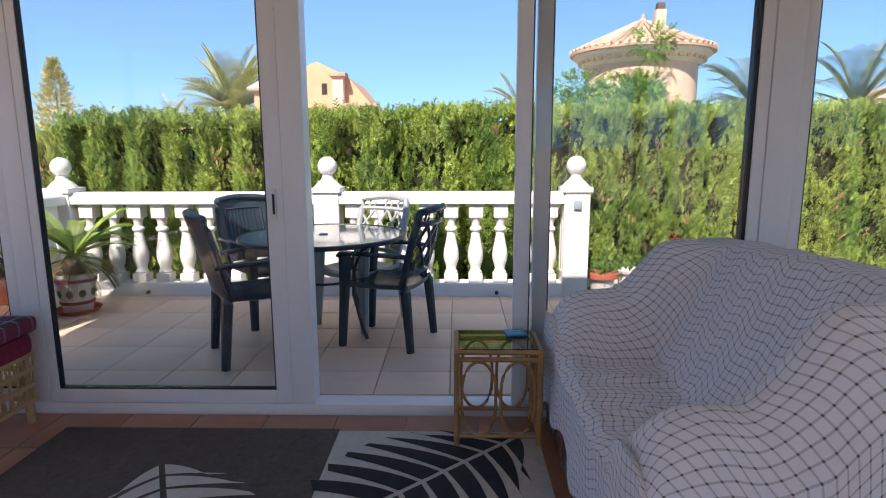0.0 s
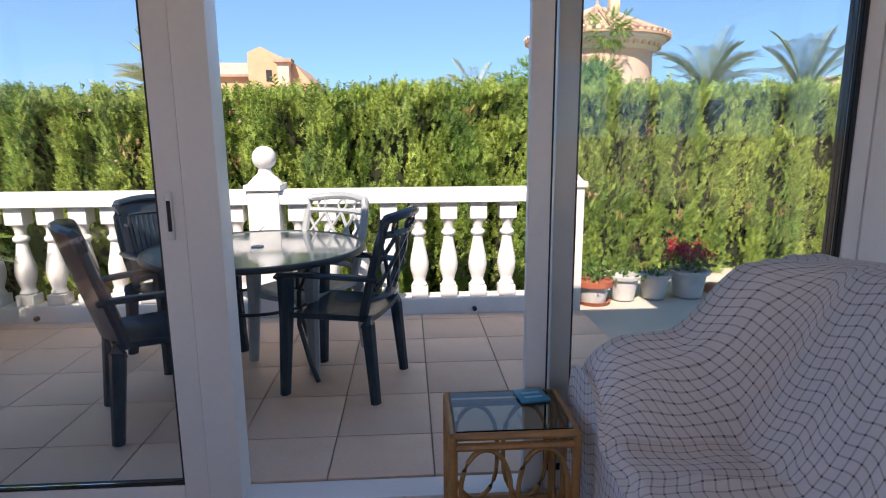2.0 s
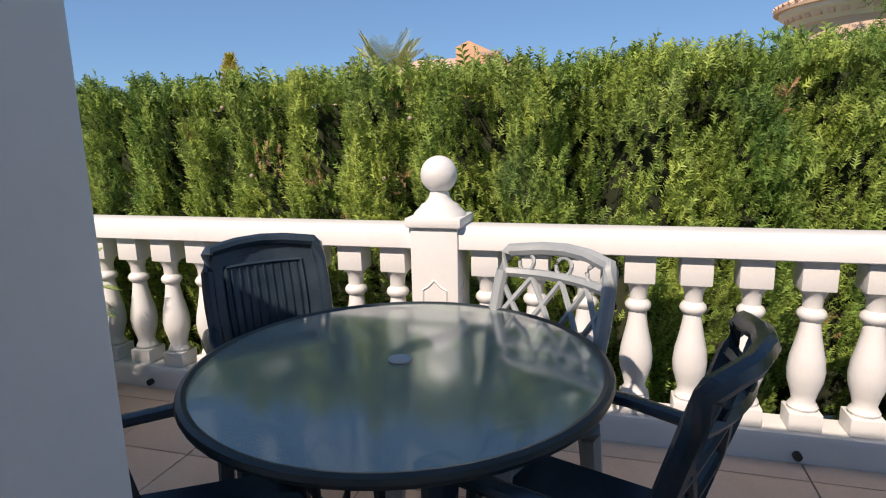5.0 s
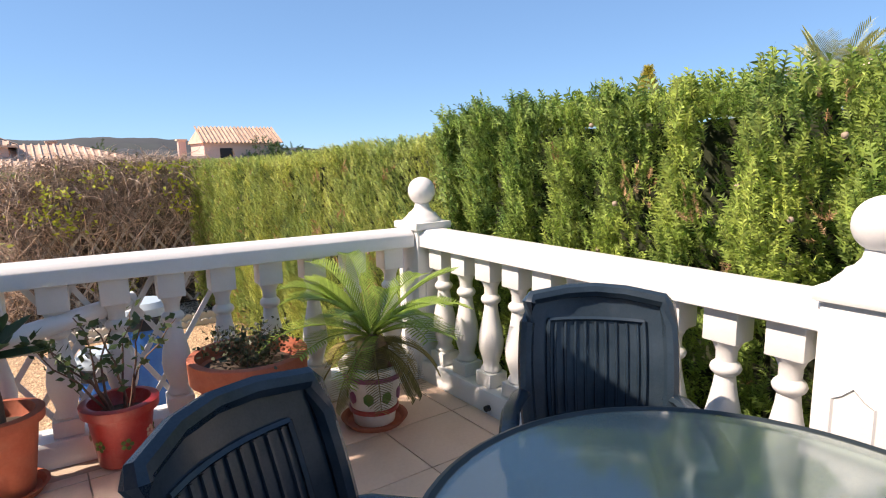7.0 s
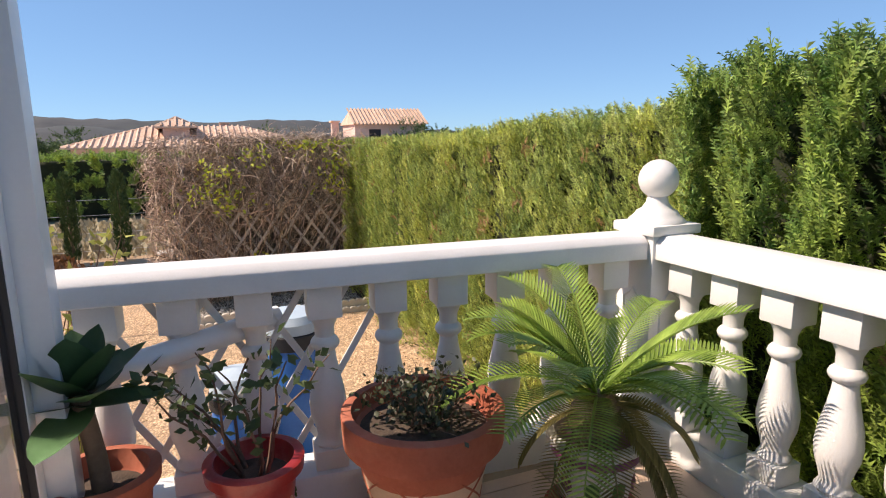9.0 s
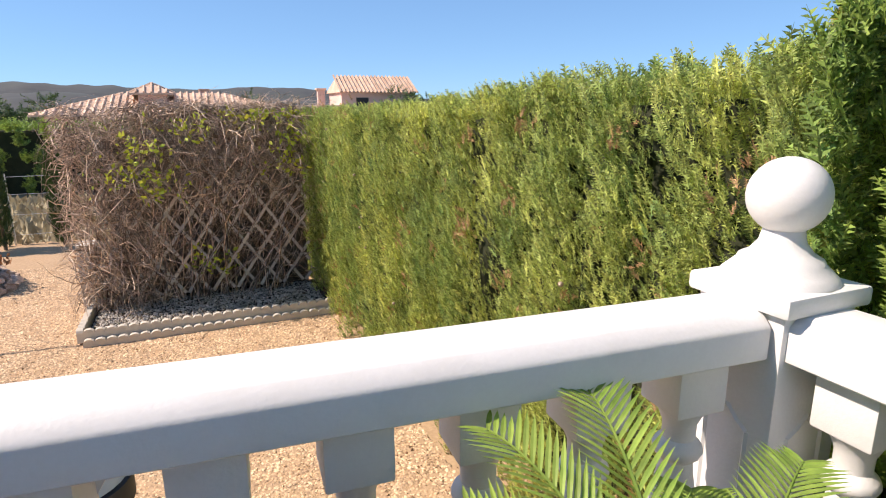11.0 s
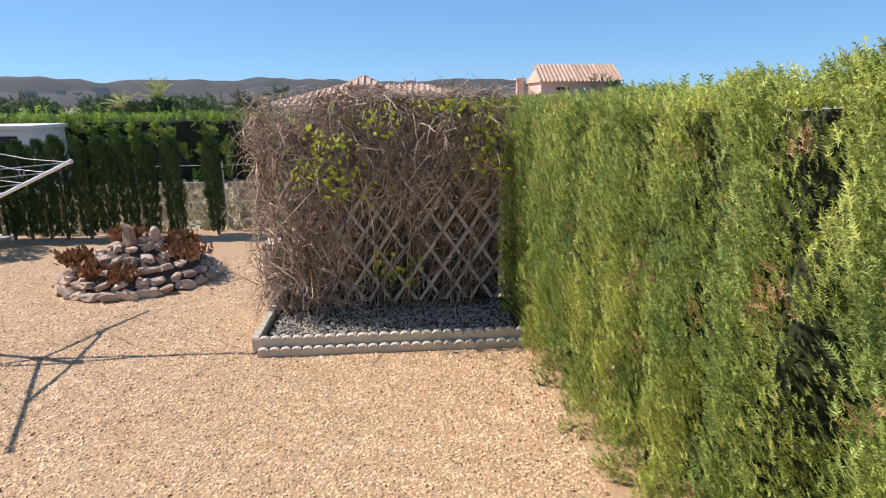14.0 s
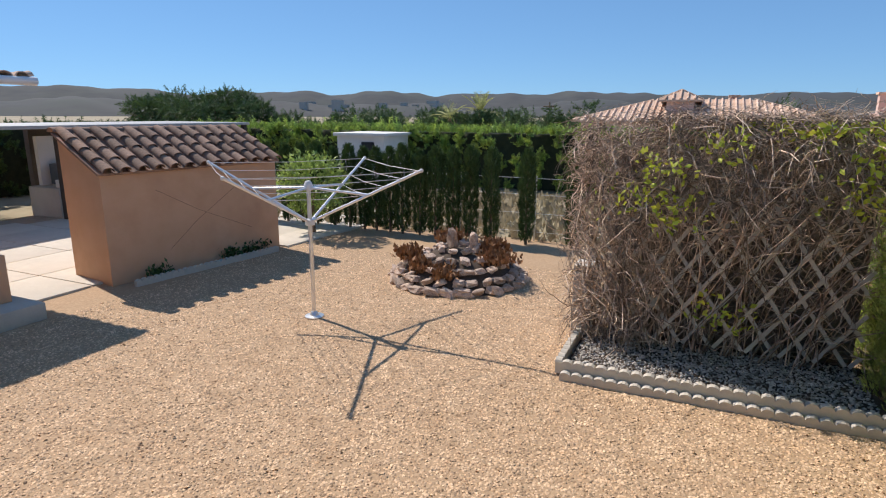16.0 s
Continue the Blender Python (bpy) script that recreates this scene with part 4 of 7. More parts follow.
for a, b in (((-W, -D), (W, -D)), ((W, -D), (W, D)), ((W, D), (-W, D)), ((-W, D), (-W, -D))):
    for z in (HT - 0.016, HT - 0.05, 0.055):
        bm = bmesh.new()
        tube(bm, [(a[0], a[1], z), (b[0], b[1], z)], 0.013 if z > 0.4 else 0.011, 8)
        part("rail", bm, CANE, st)
    dx, dy = b[0] - a[0], b[1] - a[1]
    for s0, s1 in ((0.06, 0.47), (0.53, 0.94)):
        for flip in (0, 1):
            pts = []
            for j in range(13):
                t = math.pi * j / 12
                s = (s0 + s1) / 2 - (s1 - s0) / 2 * math.cos(t)
                z = (HT - 0.20 + 0.14 * math.sin(t)) if not flip else (0.2 - 0.14 * math.sin(t))
                pts.append((a[0] + dx * s, a[1] + dy * s, z))
            bm = bmesh.new()
            tube(bm, pts, 0.008, 6)
            part("bentwood_arch", bm, CANE, st)
    for s in (0.06, 0.47, 0.53, 0.94):
        bm = bmesh.new()
        tube(bm, [(a[0] + dx * s, a[1] + dy * s, 0.2), (a[0] + dx * s, a[1] + dy * s, HT - 0.2)], 0.008, 6)
        part("spindle", bm, CANE, st)
top = part("glass_top", boxed(-W + 0.008, W - 0.008, -D + 0.008, D - 0.008, HT - 0.008, HT - 0.002), SMOKE, st, "smoked glass top")
top.visible_shadow = False
BLUE_CARD = mat("blue_coaster", (0.02, 0.25, 0.42), (0.04, 0.33, 0.5), 20, 90, 0.4, 0.05)
co = new("coaster", mesh_of("coaster", boxed(-0.05, 0.05, -0.05, 0.05, 0, 0.008, 0.003), BLUE_CARD))
co.matrix_world = pose(0.117, 3.68, HT + 0.001, 0, 0, 8)
tagged(co, "square bright blue coaster lying on the glass side table", "coaster")
co2 = mesh_of("coaster_print", boxed(-0.032, 0.032, -0.006, 0.006, 0.0082, 0.0088), mat("coaster_print", (0.25, 0.6, 0.72), None, 20, 90, 0.4, 0.0), False)
for k, y in enumerate((-0.018, 0.014)):
    part_again("print_bar", co2, co, pose(0, y, 0))

# wicker armchair with tartan cushion
def tartan():
    m = mat("tartan", (0.03, 0.035, 0.08), (0.045, 0.05, 0.1), 40, 200, 0.9, 0.2)
    n, l = m.node_tree.nodes, m.node_tree.links
    p = n["Principled BSDF"]
    col = p.inputs["Base Color"].links[0].from_socket
    co_ = n.new("ShaderNodeTexCoord")
    sep = n.new("ShaderNodeSeparateXYZ")
    l.new(co_.outputs["Object"], sep.inputs[0])
    for k, (freq, width, c) in enumerate(((11, 0.16, (0.3, 0.32, 0.4, 1)), (11, 0.08, (0.28, 0.02, 0.03, 1)))):
        for ax in (0, 1):
            a = n.new("ShaderNodeMath")
            a.operation = "MULTIPLY_ADD"
            a.inputs[1].default_value, a.inputs[2].default_value = freq, 0.45 * k
            l.new(sep.outputs[ax], a.inputs[0])
            f = n.new("ShaderNodeMath")
            f.operation = "FRACT"
            l.new(a.outputs[0], f.inputs[0])
            t = n.new("ShaderNodeMath")
            t.operation = "LESS_THAN"
            t.inputs[1].default_value = width
            l.new(f.outputs[0], t.inputs[0])
            h = n.new("ShaderNodeMath")
            h.operation = "MULTIPLY"
            h.inputs[1].default_value = 0.6
            l.new(t.outputs[0], h.inputs[0])
            mx = n.new("ShaderNodeMix")
            mx.data_type = "RGBA"
            mx.inputs[7].default_value = c
            l.new(h.outputs[0], mx.inputs[0])
            l.new(col, mx.inputs[6])
            col = mx.outputs[2]
    l.new(col, p.inputs["Base Color"])
    return m


wc = thing("wicker_armchair", "honey wicker armchair with red seat and tartan cushion", "armchair", (-2.60, 3.40, 0))
for x, y in ((-0.27, -0.27), (0.27, -0.27), (-0.27, 0.27), (0.27, 0.27)):
    bm = bmesh.new()
    tube(bm, [(x, y, 0), (x, y, 0.42)], 0.022, 10)
    part("leg", bm, WICKER, wc)
for z in (0.12, 0.20, 0.28, 0.36):
    bm = bmesh.new()
    tube(bm, [(-0.29, -0.29, z), (0.29, -0.29, z), (0.29, 0.29, z), (-0.29, 0.29, z), (-0.29, -0.29, z)], 0.016, 8)
    part("woven_rail", bm, WICKER, wc)
bm = bmesh.new()
for k in range(22):
    y = -0.27 + 0.54 * k / 21
    tube(bm, [(0.295, y, 0.12), (0.295, y + (0.03 if k % 2 else -0.03), 0.36)], 0.006, 5)
part("woven_side", bm, WICKER, wc)
RED_CLOTH = mat("red_cloth", (0.2, 0.012, 0.03), (0.28, 0.02, 0.045), 30, 200, 0.9, 0.2)
part("seat_cushion", boxed(-0.28, 0.31, -0.28, 0.3, 0.36, 0.47, 0.035), RED_CLOTH, wc, "dark red seat cushion")
bm = boxed(-0.3, 0.33, -0.3, 0.32, 0.47, 0.555, 0.03)
part("tartan_cushion", bm, tartan(), wc, "dark blue tartan cushion")
bm = bmesh.new()
for k in range(12):
    x = -0.29 + 0.58 * k / 11
    tube(bm, [(x, -0.29, 0.42), (x * 1.05, -0.36, 0.95)], 0.012, 6)
part("backrest", bm, WICKER, wc)

# ---- terrace furniture ----
RESIN = mat("dark_green_resin", (0.014, 0.027, 0.04), (0.025, 0.042, 0.06), 8, 200, 0.27, 0.06, stain=(0.06, 0.085, 0.11), stain_scale=5, stain_amt=0.3)
FADED = mat("faded_grey_resin", (0.3, 0.33, 0.34), (0.38, 0.41, 0.42), 8, 200, 0.45, 0.06, stain=(0.2, 0.22, 0.23), stain_scale=5)


def resin_chair(at, face, lattice, label, RESIN=RESIN):
    """A moulded garden armchair; face: the way it looks, in degrees from +x."""
    root = thing("garden_chair", label, "chair", (at[0], at[1], TZ), face + 90, group="chairs round the terrace table")
    bm = bmesh.new()
    n = 14
    g = [[bm.verts.new((x * (0.22 + 0.02 * (0.5 - y)), -0.23 + 0.45 * y, 0.425 - 0.03 * math.sin(math.pi * y) * (1 - x * x) - 0.02 * (1 if y < 0.05 else 0) + 0.012 * abs(x) ** 3)) for x in np.linspace(-1, 1, n)] for y in np.linspace(0, 1, n)]
    for i in range(n - 1):
        for k in range(n - 1):
            bm.faces.new((g[i][k], g[i][k + 1], g[i + 1][k + 1], g[i + 1][k]))
    r = bmesh.ops.extrude_face_region(bm, geom=list(bm.faces))
    bmesh.ops.translate(bm, vec=(0, 0, -0.028), verts=[q for q in r["geom"] if isinstance(q, bmesh.types.BMVert)])
    bmesh.ops.recalc_face_normals(bm, faces=bm.faces)
    part("seat", bm, RESIN, root)
    for sx in (-1, 1):
        for fy, out in ((-0.22, -0.03), (0.19, 0.05)):
            top = 0.41 if fy > 0 else 0.62
            b = bmesh.new()
            q = [(sx * 0.215, fy, top), (sx * 0.215, fy + out * 0.3, 0.4), (sx * 0.228, fy + out, 0.0)]
            tube(b, q, 0.043, 8, 0.027)
            for v in b.verts:
                v.co.x = sx * 0.22 + (v.co.x - sx * 0.22) * 1.15
            part("leg", b, RESIN, root)
        b = bmesh.new()
        pts = [(sx * 0.235, -0.25, 0.60), (sx * 0.25, -0.23, 0.635), (sx * 0.262, -0.10, 0.645), (sx * 0.262, 0.06, 0.64), (sx * 0.24, 0.19, 0.63), (sx * 0.215, 0.255, 0.61)]
        tube(b, pts, 0.027, 8)
        for v in b.verts:
            v.co.z = 0.635 + (v.co.z - 0.635) * 0.6
        part("armrest", b, RESIN, root)

    def bk(x, z):
        t = (z - 0.42) / 0.5
        return Vector((x * (0.192 + 0.03 * math.sin(math.pi * min(1, t * 0.8))), 0.205 + 0.14 * t - 0.035 * (x * x) + 0.04 * (1 - x * x) * 0.6, z))

    b = bmesh.new()
    loop = [bk(-1, 0.41)] + [bk(-1, 0.41 + 0.49 * k / 8) for k in range(1, 9)] + [bk(-0.97, 0.912), bk(-0.45, 0.925), bk(0, 0.929), bk(0.45, 0.925), bk(0.97, 0.912)] + [bk(1, 0.90 - 0.49 * k / 8) for k in range(0, 9)]
    tube(b, loop, 0.024, 8)
    part("back_frame", b, RESIN, root)
    if lattice:
        for z0 in (0.515, 0.835):
            b = bmesh.new()
            tube(b, [bk(x, z0) for x in np.linspace(-1, 1, 9)], 0.018, 6)
            part("back_rail", b, RESIN, root)
        k = 0
        for c in np.linspace(-1.5, 1.1, 6):
            for sg_ in (1, -1):
                pts = []
                for t in np.linspace(0, 1, 9):
                    x = (c + 0.9 * t + 0.1) * sg_
                    if abs(x) <= 0.97:
                        pts.append(bk(x, 0.52 + 0.31 * t))
                if len(pts) > 1:
                    b = bmesh.new()
                    tube(b, pts, 0.011, 6)
                    part("lattice_strip", b, RESIN, root)
        for x in (-0.66, 0.0, 0.66):
            b = bmesh.new()
            c0 = bk(x, 0.872)
            tube(b, [c0 + Vector((0.032 * math.cos(a), 0.008 * math.sin(a), 0.032 * math.sin(a))) for a in np.linspace(0, 2 * math.pi, 13)], 0.008, 5)
            part("ring_ornament", b, RESIN, root)
    else:
        b = bmesh.new()
        nx, nz = 12, 10
        gg = [[b.verts.new(bk(x, z) + Vector((0, 0.004, 0))) for x in np.linspace(-0.98, 0.98, nx)] for z in np.linspace(0.44, 0.92, nz)]
        for i in range(nz - 1):
            for k in range(nx - 1):
                b.faces.new((gg[i][k], gg[i][k + 1], gg[i + 1][k + 1], gg[i + 1][k]))
        r = bmesh.ops.extrude_face_region(b, geom=list(b.faces))
        bmesh.ops.translate(b, vec=(0, 0.018, 0), verts=[q for q in r["geom"] if isinstance(q, bmesh.types.BMVert)])
        bmesh.ops.recalc_face_normals(b, faces=b.faces)
        part("back_panel", b, RESIN, root)
        b = bmesh.new()
        outline = [(-0.68, 0.5), (-0.68, 0.84), (0.68, 0.84), (0.68, 0.5), (-0.68, 0.5)]
        for (xa, za), (xb, zb_) in zip(outline, outline[1:]):
            tube(b, [bk(xa + (xb - xa) * t, za + (zb_ - za) * t) for t in np.linspace(0, 1, 7)], 0.008, 5)
        part("panel_rim", b, RESIN, root)
        for k in range(9):
            x = -0.58 + 1.16 * k / 8
            b = bmesh.new()
            tube(b, [bk(x, z) + Vector((0, 0.0, 0)) for z in np.linspace(0.51, 0.83, 5)], 0.005, 5)
            part("panel_rib", b, RESIN, root)
    return root


resin_chair((-1.456, 4.551), 30, False, "dark green resin garden chair with a ribbed panel back")
resin_chair((-1.655, 5.345), -44.3, False, "dark green resin garden chair with a ribbed panel back, partly sunlit")
resin_chair((-0.628, 4.835), 163, True, "dark green resin garden chair with a lattice back beside the table")
resin_chair((-0.891, 5.27), 239, True, "faded grey resin garden chair with a lattice back before the balustrade", FADED)

TABLE_GLASS = bpy.data.materials.new("frosted_table_glass")
TABLE_GLASS.use_nodes = True
p = TABLE_GLASS.node_tree.nodes["Principled BSDF"]
p.inputs["Base Color"].default_value = (0.62, 0.74, 0.68, 1)
p.inputs["Specular IOR Level"].default_value = 0.9
p.inputs["Roughness"].default_value, p.inputs["Transmission Weight"].default_value, p.inputs["IOR"].default_value = 0.09, 0.72, 1.75
IRON = mat("dark_green_metal", (0.02, 0.03, 0.032), (0.03, 0.04, 0.042), 10, 120, 0.4, 0.05)
tb = thing("garden_table", "round garden table with a greenish glass top", "table", (-1.12, 5.045, TZ))
bm = lathe(bmesh.new(), [(0.02, 0.697), (0.568, 0.697), (0.57, 0.70), (0.568, 0.703), (0.02, 0.703)], 64)
part("glass_top", bm, TABLE_GLASS, tb, "greenish frosted glass top")
bm = bmesh.new()
tube(bm, [(0.573 * math.cos(a), 0.573 * math.sin(a), 0.692) for a in np.linspace(0, 2 * math.pi, 65)], 0.017, 8)
part("rim", bm, IRON, tb)
for k in range(4):
    a = math.pi / 4 + k * math.pi / 2 + 0.2
    c, s = math.cos(a), math.sin(a)
    bm = bmesh.new()
    tube(bm, [(0.40 * c, 0.40 * s, 0.0), (0.35 * c, 0.35 * s, 0.1), (0.28 * c, 0.28 * s, 0.3), (0.29 * c, 0.29 * s, 0.48), (0.36 * c, 0.36 * s, 0.62), (0.48 * c, 0.48 * s, 0.685)], 0.013, 8)
    part("leg", bm, IRON, tb)
bm = bmesh.new()
tube(bm, [(0.285 * math.cos(a), 0.285 * math.sin(a), 0.40) for a in np.linspace(0, 2 * math.pi, 33)], 0.009, 6)
part("stretcher_ring", bm, IRON, tb)
bm = lathe(bmesh.new(), [(0.02, 0.70), (0.034, 0.705), (0.034, 0.709), (0.02, 0.712)], 20)
part("parasol_collar", bm, BLOCK, tb, "plastic ring round the parasol hole")

# ---- pots and plants ----
TERRA = mat("terracotta", (0.34, 0.085, 0.042), (0.45, 0.13, 0.07), 9, 70, 0.75, 0.15, stain=(0.5, 0.25, 0.16), stain_scale=5, stain_amt=0.3)
RED_GLAZE = mat("red_glaze", (0.3, 0.02, 0.022), (0.4, 0.045, 0.04), 6, 80, 0.3, 0.05, stain=(0.42, 0.16, 0.13), stain_scale=9, stain_amt=0.6)
BAND = mat("sandy_band", (0.55, 0.4, 0.27), (0.62, 0.47, 0.33), 12, 80, 0.85, 0.2)
PAINTED = mat("painted_pot_white", (0.66, 0.62, 0.56), (0.72, 0.69, 0.64), 8, 80, 0.4, 0.05, stain=(0.4, 0.33, 0.27), stain_scale=6)
PURPLE = mat("painted_pot_purple", (0.22, 0.05, 0.12), (0.3, 0.1, 0.18), 12, 80, 0.4, 0.05)
LEAF_GREEN = mat("leaf_green", (0.07, 0.15, 0.03), (0.13, 0.23, 0.05), 8, 60, 0.5, 0.0, island=0.3, trans=0.3)
CYCAD = mat("cycad_leaf", (0.17, 0.29, 0.045), (0.37, 0.5, 0.1), 5, 40, 0.4, 0.0, island=0.25, trans=0.35)
CYCAD_OLD = mat("old_cycad_leaf", (0.2, 0.17, 0.06), (0.32, 0.26, 0.1), 5, 40, 0.6, 0.0, island=0.3, trans=0.3)
ALOE = mat("agave_leaf", (0.055, 0.13, 0.06), (0.1, 0.2, 0.09), 4, 40, 0.4, 0.05)
ROSE_LEAF = mat("rose_leaf", (0.05, 0.09, 0.03), (0.1, 0.15, 0.05), 8, 60, 0.5, 0.0, island=0.4, trans=0.25)
STEM = mat("rose_stem", (0.12, 0.07, 0.05), (0.2, 0.12, 0.08), 10, 80, 0.7, 0.1)
PETAL = mat("red_petal", (0.5, 0.02, 0.05), (0.65, 0.06, 0.1), 9, 60, 0.6, 0.0, island=0.3, trans=0.3)


def pot(root, r0, r1, h, material, rim=0.035, saucer=None, band=None):
    prof = [(r0, 0.012), (r0 + (r1 - r0) * 0.5, h * 0.5), (r1 * 0.97, h - rim), (r1 + 0.018, h - rim), (r1 + 0.022, h - 0.004), (r1 + 0.012, h), (r1 - 0.012, h), (r1 - 0.022, h - 0.06), (r1 * 0.9 - 0.02, h - 0.075), (0.01, h - 0.07)]
    body = part("pot_body", lathe(bmesh.new(), prof, 36), material, root)
    part("soil", lathe(bmesh.new(), [(r1 * 0.91, h - 0.072), (r1 * 0.5, h - 0.055), (0.01, h - 0.05)], 24), SOIL, root, "dark potting soil")
    if saucer:
        part("saucer", lathe(bmesh.new(), [(saucer * 0.85, 0.0), (saucer, 0.03), (saucer + 0.004, 0.035), (saucer - 0.012, 0.033), (saucer * 0.82, 0.011), (0.01, 0.011)], 32), material if band is None else TERRA, root)
    return body


def blade(bm, base, way, ln, wide, droop, side=None, nseg=6, thick=0.0, keel=0.25):
    """A tapering leaf that bends down as it goes."""
    p = Vector(base)
    d = Vector(way).normalized()
    s = (Vector(side) if side else d.cross(Vector((0, 0, 1)))).normalized()
    rows_ = []
    for k in range(nseg + 1):
        t = k / nseg
        w = wide * (math.sin(math.pi * (0.16 + 0.84 * t)) ** 0.7 if t < 1 else 0.02)
        up_ = s.cross(d).normalized()
        rows_.append((bm.verts.new(p - s * w), bm.verts.new(p - up_ * w * keel), bm.verts.new(p + s * w)))
        p = p + d * ln / nseg
        d = (d + Vector((0, 0, -droop))).normalized()
    for a, b in zip(rows_, rows_[1:]):
        bm.faces.new((a[0], a[1], b[1], b[0]))
        bm.faces.new((a[1], a[2], b[2], b[1]))


# cycad in a painted pot
cy = thing("cycad", "sago palm with arching fronds in a painted pot", "potted palm", (-3.26, 5.50, TZ))
pot(cy, 0.105, 0.155, 0.33, PAINTED, 0.025, 0.17, True)
for zc, col_ in ((0.09, RED_GLAZE), (0.27, PURPLE)):
    rr = 0.105 + 0.05 * zc / 0.33 + 0.006
    part("painted_band", lathe(bmesh.new(), [(rr, zc - 0.012), (rr + 0.003, zc - 0.011), (rr + 0.004, zc + 0.011), (rr + 0.002, zc + 0.012)], 32), col_, cy, "painted band")
for k in range(9):
    a = 2 * math.pi * k / 9
    bm = bmesh.new()
    bmesh.ops.create_icosphere(bm, subdivisions=1, radius=0.03, matrix=pose(0.134 * math.cos(a), 0.134 * math.sin(a), 0.17) @ Matrix.Rotation(a, 4, "Z") @ Matrix.Diagonal((0.25, 1, 1.2, 1)))
    part("painted_flower", bm, PURPLE if k % 2 else LEAF_GREEN, cy, "painted flower")
bm = lathe(bmesh.new(), [(0.07, 0.26), (0.085, 0.34), (0.08, 0.42), (0.045, 0.47), (0.01, 0.48)], 14)
for v in bm.verts:
    v.co += Vector((v.co.x, v.co.y, 0)) * 0.25 * noise.noise(v.co * 60)
part("trunk", bm, WOOD_BARK, cy)
fr_rng = random.Random(11)


def frond(root, base, ang, lift, ln, material, droop=0.11, leaf_len=0.12, name="frond", lw=0.0045, flip=0.0):
    bm = bmesh.new()
    d = Vector((math.cos(ang) * math.cos(lift), math.sin(ang) * math.cos(lift), math.sin(lift)))
    p = Vector(base)
    n = 34
    spine = []
    for k in range(n + 1):
        spine.append((p.copy(), d.copy()))
        p = p + d * ln / n
        d = (d + Vector((0, 0, -droop * 4.2 / n * (0.4 + 1.2 * k / n)))).normalized()
    tube(bm, [q[0] for q in spine], 0.006, 5, 0.002)
    side = Vector((-math.sin(ang), math.cos(ang), 0))
    for k in range(3, n + 1):
        q, dd = spine[k]
        t = k / n
        ll = leaf_len * (0.45 + 1.5 * t * (1.15 - t)) * (1 if t < 0.9 else 0.7)
        for sub in (0,):
            for sg_ in (1, -1):
                way = side * sg_ * 0.85 + dd * 0.65 + Vector((0, 0, 0.28 - flip))
                blade(bm, q + dd * sub * ln / n, way, ll, lw, 0.1, None, 3)
    return part(name, bm, material, root, "", False)


for k in range(21):
    frond(cy, (0, 0, 0.46), 2.4 * k + fr_rng.uniform(-0.2, 0.2), fr_rng.uniform(0.2, 1.1), fr_rng.uniform(0.46, 0.6), CYCAD, fr_rng.uniform(0.2, 0.4), 0.12, "frond", 0.0052)
for k in range(11):
    frond(cy, (0, 0, 0.43), 0.8 * k + 0.3, fr_rng.uniform(-0.3, 0.1), fr_rng.uniform(0.35, 0.45), CYCAD_OLD, 0.4, 0.09)

# large terracotta pot with a small shrub
bp = thing("shrub_pot", "large terracotta pot with sandy band and small shrub", "potted shrub", (-3.45, 4.93, TZ))
pot(bp, 0.155, 0.255, 0.45, TERRA, 0.11, 0.21)
part("band", lathe(bmesh.new(), [(0.185, 0.115), (0.189, 0.117), (0.222, 0.295), (0.218, 0.297)], 36), BAND, bp, "sandy incised band")
for ph in (0.0, 1.0, 2.2, 3.3, 4.4, 5.2):
    for sgn in (1, -1):
        bm = bmesh.new()
        tube(bm, [((0.19 + 0.031 * t) * math.cos(ph + sgn * 0.9 * t), (0.19 + 0.031 * t) * math.sin(ph + sgn * 0.9 * t), 0.125 + 0.16 * t) for t in np.linspace(0, 1, 8)], 0.004, 4)
        part("incised_line", bm, TERRA, bp)


def shrub(root, base, spread, height, stems, leaves, leaf_mat_, leaf_size, seed, stem_r=0.005, lo=0.3, curl=0.22):
    r = np.random.default_rng(seed)
    global rng
    keep = rng
    rng = r
    sp, tips = [], []
    for k in range(stems):
        a = r.uniform(0, 2 * math.pi)
        q = spread * r.uniform(0.2, 1)
        sp.append(((base[0] + 0.04 * math.cos(a), base[1] + 0.04 * math.sin(a), base[2]), (q * math.cos(a), q * math.sin(a), height * r.uniform(0.6, 1)), math.hypot(q, height) * r.uniform(0.7, 1.0), stem_r, dict(curl=curl, steps=7)))
    v, f = twigs(sp)
    rng = keep
    tagged(soup("branchwork", v, f, STEM, root), kind="stuff")
    ring = v.reshape(len(sp), 8, 3, 3).mean(2)
    ks = r.integers(0, len(sp), leaves)
    js = r.integers(int(8 * lo), 8, leaves)
    pos_ = ring[ks, js] + r.normal(0, 0.022, (leaves, 3))
    v2, f2 = scatter(*LEAF, pos_, r.normal(0, 1, (leaves, 3)), r.normal(0, 1, (leaves, 3)) + (0, 0, 0.4), leaf_size * r.uniform(0.6, 1.2, leaves))
    tagged(soup("leaves", v2, f2, leaf_mat_, root), kind="stuff")


shrub(bp, (0, 0, 0.38), 0.19, 0.22, 46, 700, mat("dark_shrub_leaf", (0.035, 0.05, 0.022), (0.08, 0.085, 0.04), 8, 60, 0.5, 0.0, island=0.5, trans=0.15), 0.03, 31, 0.003)
# red glazed pot with a rose
rp = thing("rose_pot", "red glazed pot with a sparse leggy rose", "potted rose", (-3.61, 4.385, TZ))
pot(rp, 0.105, 0.142, 0.30, RED_GLAZE, 0.045)
